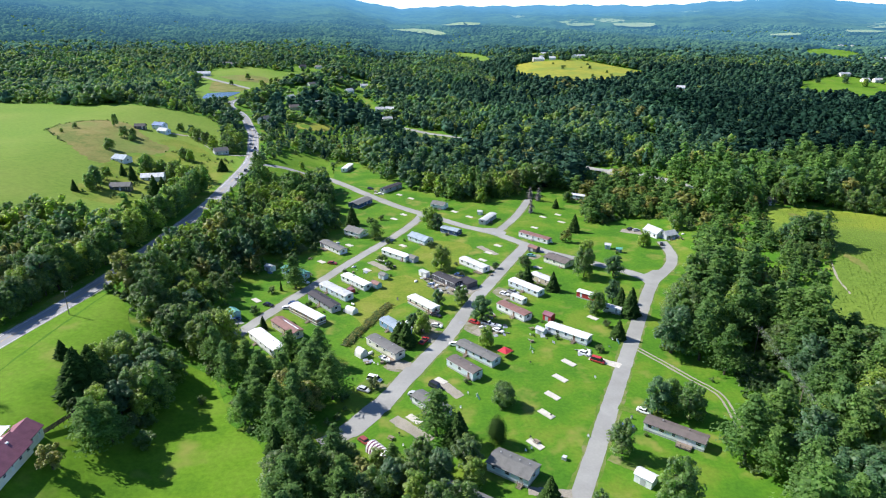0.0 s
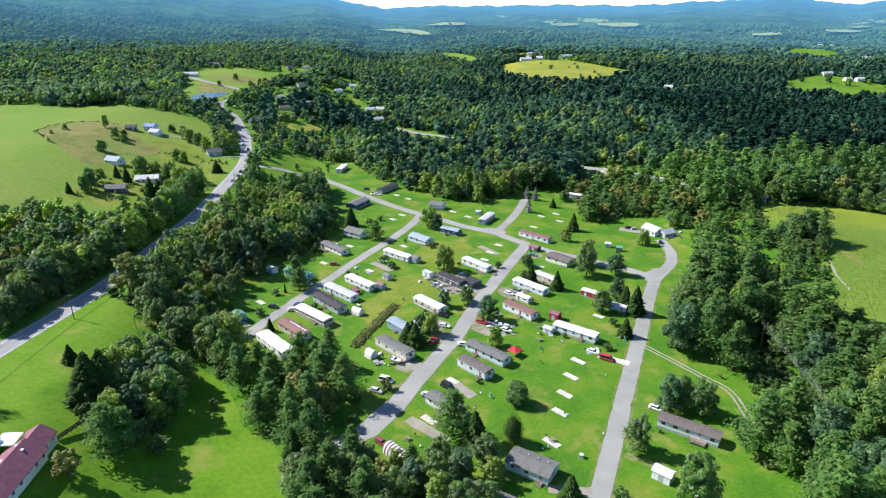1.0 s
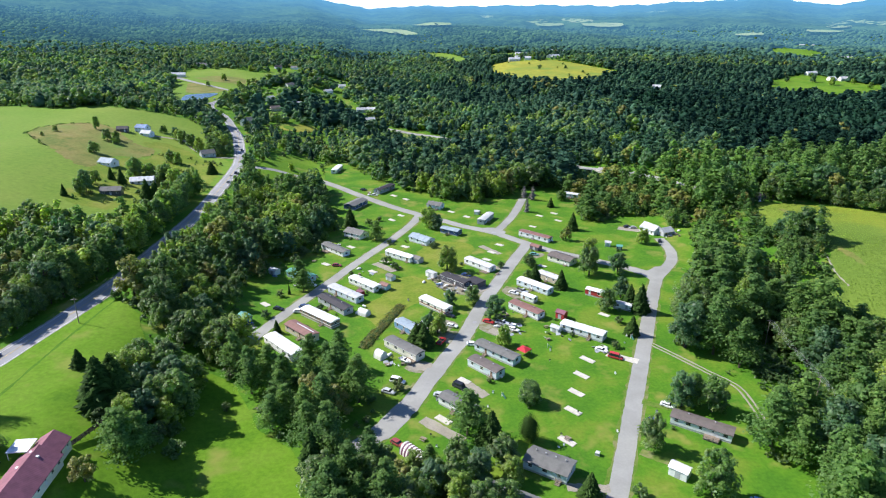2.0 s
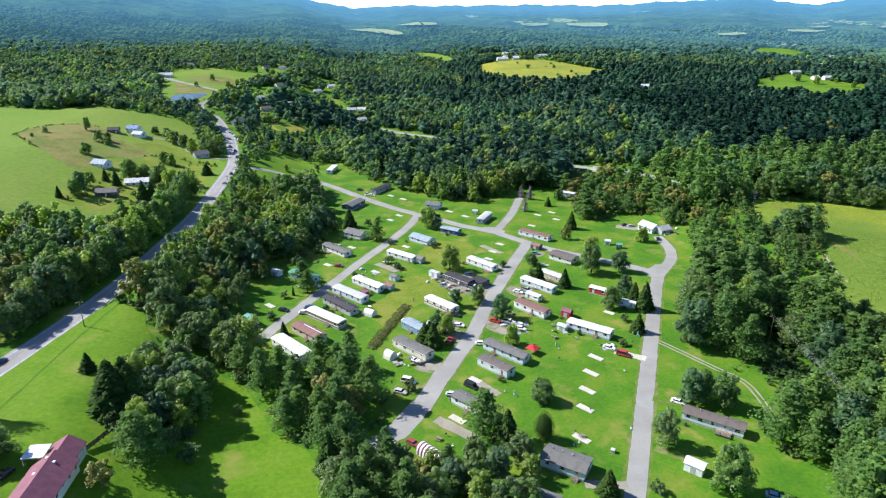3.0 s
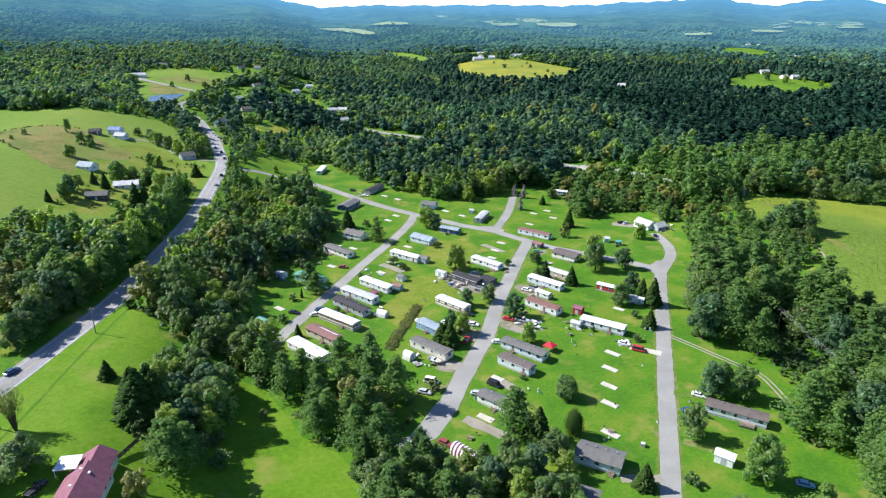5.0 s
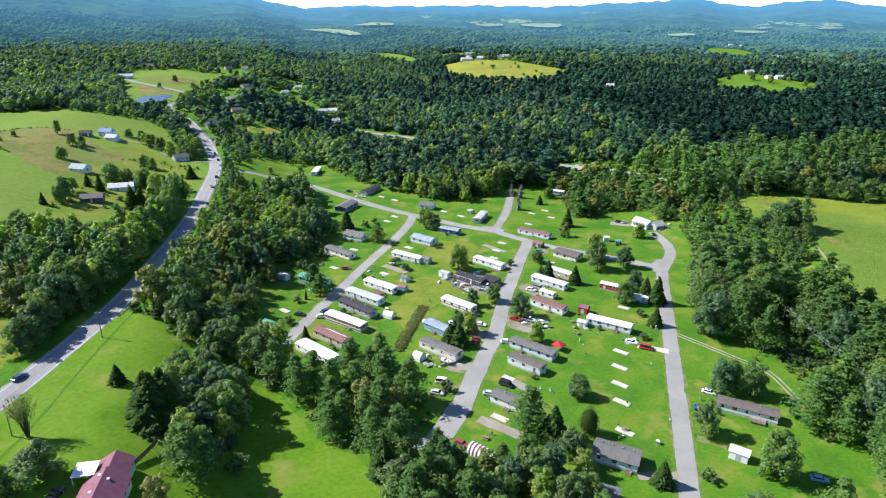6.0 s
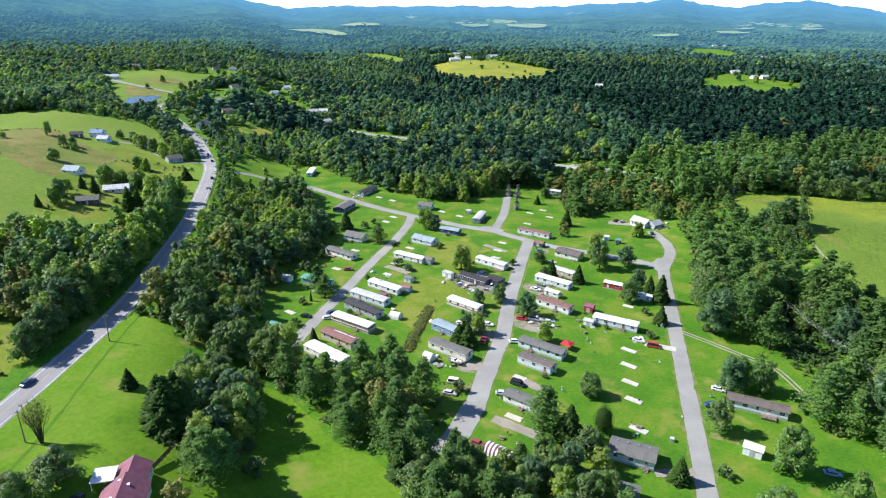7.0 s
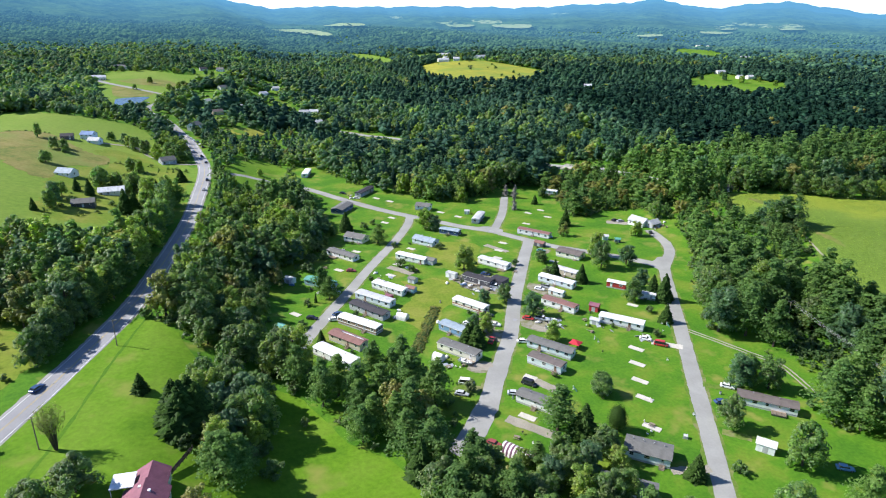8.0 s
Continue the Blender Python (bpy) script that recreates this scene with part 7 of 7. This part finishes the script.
def road_bridge(ax, ay, bx, by, half):
    """A sloping concrete deck with open parapets between two banks."""
    run = math.hypot(bx - ax, by - ay)
    grade = (land(bx, by) - land(ax, ay)) / run
    g = thing("road_bridge", (ax + bx) / 2, (ay + by) / 2, math.degrees(math.atan2(by - ay, bx - ax)), "pale concrete road bridge with open parapets over a stream", "bridge",
              z=(land(ax, ay) + land(bx, by)) / 2 + 0.9)

    def sloped(*boxes):
        geo = Geo()
        for b_ in boxes:
            geo.box(*b_)
        geo.v = [(x_, y_, z_ + grade * x_) for x_, y_, z_ in geo.v]
        return geo

    part("deck", sloped((-run / 2, -half, -1.1, run / 2, half, -0.06)), M["concrete"], g)
    for s in (-1, 1):
        y0 = s * (half - 0.15)
        part("kerb", sloped((-run / 2, y0 - 0.15, -0.055, run / 2, y0 + 0.15, 0.25)), M["concrete"], g)
        part("parapet_rail", sloped((-run / 2, y0 - 0.12, 0.85, run / 2, y0 + 0.12, 1.15)), M["concrete"], g)
        for k in range(15):
            px = -run / 2 + 0.2 + k * (run - 0.4) / 14
            part("parapet_post", sloped((px - 0.18, y0 - 0.1, 0.252, px + 0.18, y0 + 0.1, 0.848)), M["concrete"], g)
        for e in (-1, 1):
            part("abutment", sloped((e * run / 2 - 1.6, y0 - 0.3, -3.0, e * run / 2 + 1.6, y0 + 0.5 * s + 0.3, 0.7)), M["concrete"], g)


road_bridge(138.6, 454.5, 156.6, 429.2, 4.7)
guard_rail([(158, 427), (163, 418), (167, 409)], 3.6)
guard_rail([(158, 427), (163, 418), (167, 409)], -3.6)
guard_rail([(-123, 381), (-124, 437)], 4.7)

fence = thing("board_fence", -106.0, 138.2, 65, "dark stained board fence running from the ranch house", "fence")
for k in range(8):
    part("post", Geo().box(k * 1.5 - 0.06, -0.06, -0.5, k * 1.5 + 0.06, 0.06, 1.5), M["blackwood"], fence)
    if k < 7:
        for j in range(5):
            part("board", shared("fboard", lambda: Geo().box(0.03, -0.03, 0, 1.47, 0.03, 0.22).mesh("board", M["blackwood"])), None, fence, at=pose(k * 1.5, -0.08, 0.1 + j * 0.28))

# overgrown ditch between the rows of homes
rg = np.random.default_rng(9)
u = rg.uniform(0, 1, 900)
dx, dy = -33 + 15 * u + rg.normal(size=900) * 0.85, 199 + 33 * u + rg.normal(size=900) * 0.85
WEED = [broad_crown(s, 3, 3, 8, 0.10, 0.5) for s in (91, 92)]
for sel, mat in ((slice(0, 430), "autumn"), (slice(430, 900), "shrub")):
    stand("ditch_scrub", dx[sel], dy[sel], rg.uniform(0.5, 1.25, len(dx[sel])), np.full(len(dx[sel]), 1.5), WEED, M[mat], "brown-green rough weeds in a narrow ditch", 7)

# hedge lines round the dry field and scrub at the woods' feet
hx, hy = [], []
HEDGE = BROWN[13:] + BROWN[:5]
for (x0, y0), (x1, y1) in zip(HEDGE, HEDGE[1:]):
    n = int(math.hypot(x1 - x0, y1 - y0) / 1.8)
    hx += list(np.linspace(x0, x1, n))
    hy += list(np.linspace(y0, y1, n))
hx, hy = np.array(hx) + rg.normal(size=len(hx)) * 0.8, np.array(hy) + rg.normal(size=len(hy)) * 0.8
yx, yy = rg.uniform(-192, -136, 130), rg.uniform(345, 470, 130)
yk = ~inside(BROWN, yx, yy) & inside(WEST, yx, yy) & (seg_dist(HIGHWAY, yx, yy) > 9)
for hx_, hy_, _, hl_, hw_ in HOMES:
    yk &= np.hypot(yx - hx_, yy - hy_) > hl_ * 0.5 + 2.5
SCRUB = [broad_crown(s, 4, 3, 8, 0.11, 0.5) for s in (93, 94, 95)]
stand("hedge_scrub", hx, hy, rg.uniform(0.5, 1.6, len(hx)), np.full(len(hx), 1.2), SCRUB, M["shrub"], "low scrubby hedge round a dry meadow", 8)
stand("yard_scrub", yx[yk], yy[yk], rg.uniform(0.8, 2.8, int(yk.sum())), np.full(int(yk.sum()), 1.1), SCRUB, M["shrub"], "loose shrubs and young trees round farmyards", 12)
ex, ey = [], []
for poly in (PARK, LAWN, EAST, WEST, NORTH):
    for (x0, y0), (x1, y1) in zip(poly, poly[1:] + poly[:1]):
        n = int(math.hypot(x1 - x0, y1 - y0) / 1.6)
        ex += list(np.linspace(x0, x1, n))
        ey += list(np.linspace(y0, y1, n))
ex, ey = np.array(ex) + rg.normal(size=len(ex)) * 1.6, np.array(ey) + rg.normal(size=len(ey)) * 1.6
ok = in_view(ex, ey) & (ey > 124)
for poly in (PARK, LAWN, EAST, WEST, NORTH, ROADSIDE):
    ok &= ~inside(poly, ex, ey) & (seg_dist(poly + poly[:1], ex, ey) > 1.2)
for line, half in LANES:
    ok &= seg_dist(line, ex, ey) > half + 0.5
ex, ey = ex[ok], ey[ok]
stand("edge_scrub", ex, ey, rg.uniform(1.2, 4.2, len(ex)), np.full(len(ex), 1.0), SCRUB, M["shrub"], "tangled shrubs along the feet of the woods", 9)

# crop rows
rc = np.random.default_rng(31)
along, across = np.meshgrid(np.arange(-40, 230, 1.0), np.arange(-90, 160, 1.35))
cx = (150 + along * 0.45 + across * 0.89 + rc.normal(size=along.shape) * 0.3).ravel()
cy = (170 + along * 0.89 - across * 0.45 + rc.normal(size=along.shape) * 0.16).ravel()
ck = inside(EAST, cx, cy) & (seg_dist(EAST + EAST[:1], cx, cy) > 2.0) & (rc.uniform(size=cx.size) > 0.2) & in_view(cx, cy)
for bare in BARE:
    ck &= ~inside(bare, cx, cy)
cx, cy = cx[ck], cy[ck]


def crop_tuft(seed):
    r_ = np.random.default_rng(seed)
    return leaf_tris(r_, np.array([[0, 0, 0.5]]), np.array([0.45]), 4, 0.36, 1.0, 1.2)


thick = 0.7 + 0.5 * np.sin(cx / 13 + cy / 31) * np.sin(cy / 17 - cx / 45)
stand("crop_rows", cx, cy, 0.24 * (0.6 + 0.6 * np.clip(thick, 0, 1)) + rc.uniform(0, 0.2, len(cx)), np.full(len(cx), 1.8), [crop_tuft(s_) for s_ in (1, 2, 3)], M["crop"], "rows of tall yellow-green crop plants in a field", 70)

# ---- yards: loose things set about the homes ----
for kind, spots in (
    ("play_slide", ((11.3, 163.7, 30), (33.5, 192.8, 80), (66.0, 196.5, 10))),
    ("garden_table", ((-15.3, 144.7, -40), (25.7, 141.2, -50), (-24.6, 186.0, 10), (36.5, 208.0, 20), (-58.0, 287.0, 5), (27.5, 262.0, 30))),
    ("grill", ((24.3, 143.0, 0), (-13.0, 146.2, 0), (32.3, 153.0, 0), (-22.6, 190.0, 0), (31.5, 183.2, 0))),
    ("garden_chair", ((23.8, 138.4, 0), (22.1, 137.6, 60), (51.4, 173.4, 20), (41.0, 142.9, 0), (-11.8, 141.2, 0), (33.6, 190.4, 30), (-20.8, 184.6, 0), (64.8, 198.4, 20), (8.5, 166.0, 0), (62.0, 193.0, 60), (5.6, 158.4, 10))),
    ("rubbish_bin", ((-3.8, 262.4, 0), (8.0, 196.2, 0), (3.6, 184.6, 0), (-9.6, 163.6, 0), (-14.8, 236.4, 0), (-55.8, 229.6, 0), (-47.8, 250.6, 0), (34.6, 250.6, 0), (56.2, 151.0, 0), (-38.6, 260.4, 0), (43.0, 207.6, 0))),
    ("gas_tank", ((12.6, 174.8, -50), (-2.0, 226.6, -50), (-26.8, 249.0, -45), (-33.0, 232.0, -45), (47.2, 240.6, -45), (37.6, 219.2, -45), (-12.4, 191.4, -45), (64.8, 306.6, -45), (71.6, 139.8, 40))),
    ("crate", ((-2.8, 258.0, 20), (4.0, 250.2, 60), (8.9, 243.9, 10), (35.0, 237.0, 40), (21.1, 207.2, 10), (134.7, 309.1, 0), (-16.8, 274.6, 30), (14.6, 249.0, 70), (-76.0, 215.0, 20))),
    ("tarped_pile", ((2.6, 250.6, 0), (-6.9, 255.6, 50), (36.4, 236.1, 20), (132.6, 313.6, 0), (-35.6, 226.8, 30), (13.3, 246.6, 60), (-14.6, 215.4, 10), (-20.2, 219.0, 40), (138.5, 313.6, 10), (-47.4, 311.0, 0))),
    ("blue_pile", ((-0.6, 252.2, 0), (17.6, 251.0, 40), (24.2, 211.4, 10), (136.0, 317.0, 0), (-74.0, 269.0, 0))),
    ("tyre", ((0.7, 247.4, 0), (5.8, 245.6, 0), (33.1, 238.0, 0), (20.0, 205.4, 0), (131.6, 306.6, 0), (-2.0, 254.8, 0), (10.6, 242.6, 0))),
    ("scrap_board", ((-4.2, 259.6, 10), (6.6, 247.6, 50), (16.0, 258.2, 100), (22.2, 203.2, 30), (135.4, 312.0, 60), (-1.6, 250.2, 130), (11.8, 244.4, 20), (34.4, 234.6, 70), (-20.5, 278.9, 30), (-30.2, 268.8, 10), (39.6, 202.0, 0))),
):
    for lx, ly, lt in spots:
        loose(kind, lx, ly, lt)
junk = random.Random(41)
KINDS_OF_JUNK = ("crate", "tarped_pile", "scrap_board", "tyre", "crate", "rubbish_bin", "scrap_board", "tyre", "garden_chair", "scrap_board")
for jx, jy, spread_x, spread_y, count in ((7.0, 250.0, 9, 9, 46), (131.0, 311.0, 5, 6, 22), (33.0, 237.0, 4, 4, 8), (22.0, 207.0, 5, 4, 12), (-13.0, 214.0, 5, 4, 8), (-22.0, 189.0, 4, 4, 7), (24.0, 219.0, 4, 3, 8), (-31.0, 411.0, 6, 5, 10),
                                          (39.0, 201.0, 5, 4, 7), (-60.0, 262.0, 6, 5, 8), (52.0, 190.0, 3, 3, 5), (-34.0, 270.0, 5, 5, 6), (47.0, 262.0, 4, 4, 6), (-3.0, 230.0, 3, 3, 4)):
    for k in range(count):
        px, py = jx + junk.uniform(-spread_x, spread_x), jy + junk.uniform(-spread_y, spread_y)
        clear = all(seg_dist(line, np.array([px]), np.array([py]))[0] > half - 1.2 for line, half in LANES)
        for hx, hy, ht, hl, hw in HOMES:
            ax, ay = (px - hx) * math.cos(radians(ht)) + (py - hy) * math.sin(radians(ht)), -(px - hx) * math.sin(radians(ht)) + (py - hy) * math.cos(radians(ht))
            clear &= abs(ax) > hl / 2 + 0.8 or abs(ay) > hw / 2 + 0.8
        if clear:
            loose(junk.choice(KINDS_OF_JUNK), px, py, junk.uniform(0, 180))
bx, by = np.random.default_rng(21).uniform(120, 200, 420), np.random.default_rng(22).uniform(360, 480, 420)
bd = seg_dist(BRIDGE, bx, by)
bk = (bd > 5.5) & (bd < 21)
stand("stream_scrub", bx[bk], by[bk], np.random.default_rng(23).uniform(0.8, 2.6, int(bk.sum())), np.full(int(bk.sum()), 1.1), SCRUB, M["shrub"], "shrubs on the banks below the road bridge", 15)

ux, uy = scatter(4.4, 92, 192, 240, 425, 61)
uk = wooded(ux, uy, 1.0)
ux, uy = ux[uk], uy[uk]
ru = np.random.default_rng(62)
tint = ru.uniform(size=len(ux)) > 0.75
for name, sel, mat, lab in (("undergrowth", ~tint, M["shrub"], "dense green undergrowth between woodland trees"), ("undergrowth", tint, M["autumn"], "yellowing undergrowth between woodland trees")):
    stand(name, ux[sel], uy[sel], ru.uniform(1.3, 3.2, int(sel.sum())), np.full(int(sel.sum()), 1.15), SCRUB, mat, lab, 63)
vx, vy = np.random.default_rng(71).uniform(-188, -150, 70), np.random.default_rng(72).uniform(165, 232, 70)
vk = inside(ROADSIDE, vx, vy) & (seg_dist(HIGHWAY, vx, vy) > 9)
stand("verge_scrub", vx[vk], vy[vk], np.random.default_rng(73).uniform(1.0, 3.2, int(vk.sum())), np.full(int(vk.sum()), 1.2), SCRUB, M["shrub"], "scattered low shrubs in rough roadside grass", 74)
wx, wy = scatter(2.6, 92, 118, 140, 192, 81)
wk = (seg_dist(CORRIDOR, wx, wy) < 9.5) & ~inside(PARK, wx, wy)
stand("wayleave_scrub", wx[wk], wy[wk], np.random.default_rng(82).uniform(1.2, 3.2, int(wk.sum())), np.full(int(wk.sum()), 1.2), SCRUB, M["shrub"], "low scrub in the cleared strip under power wires", 83)
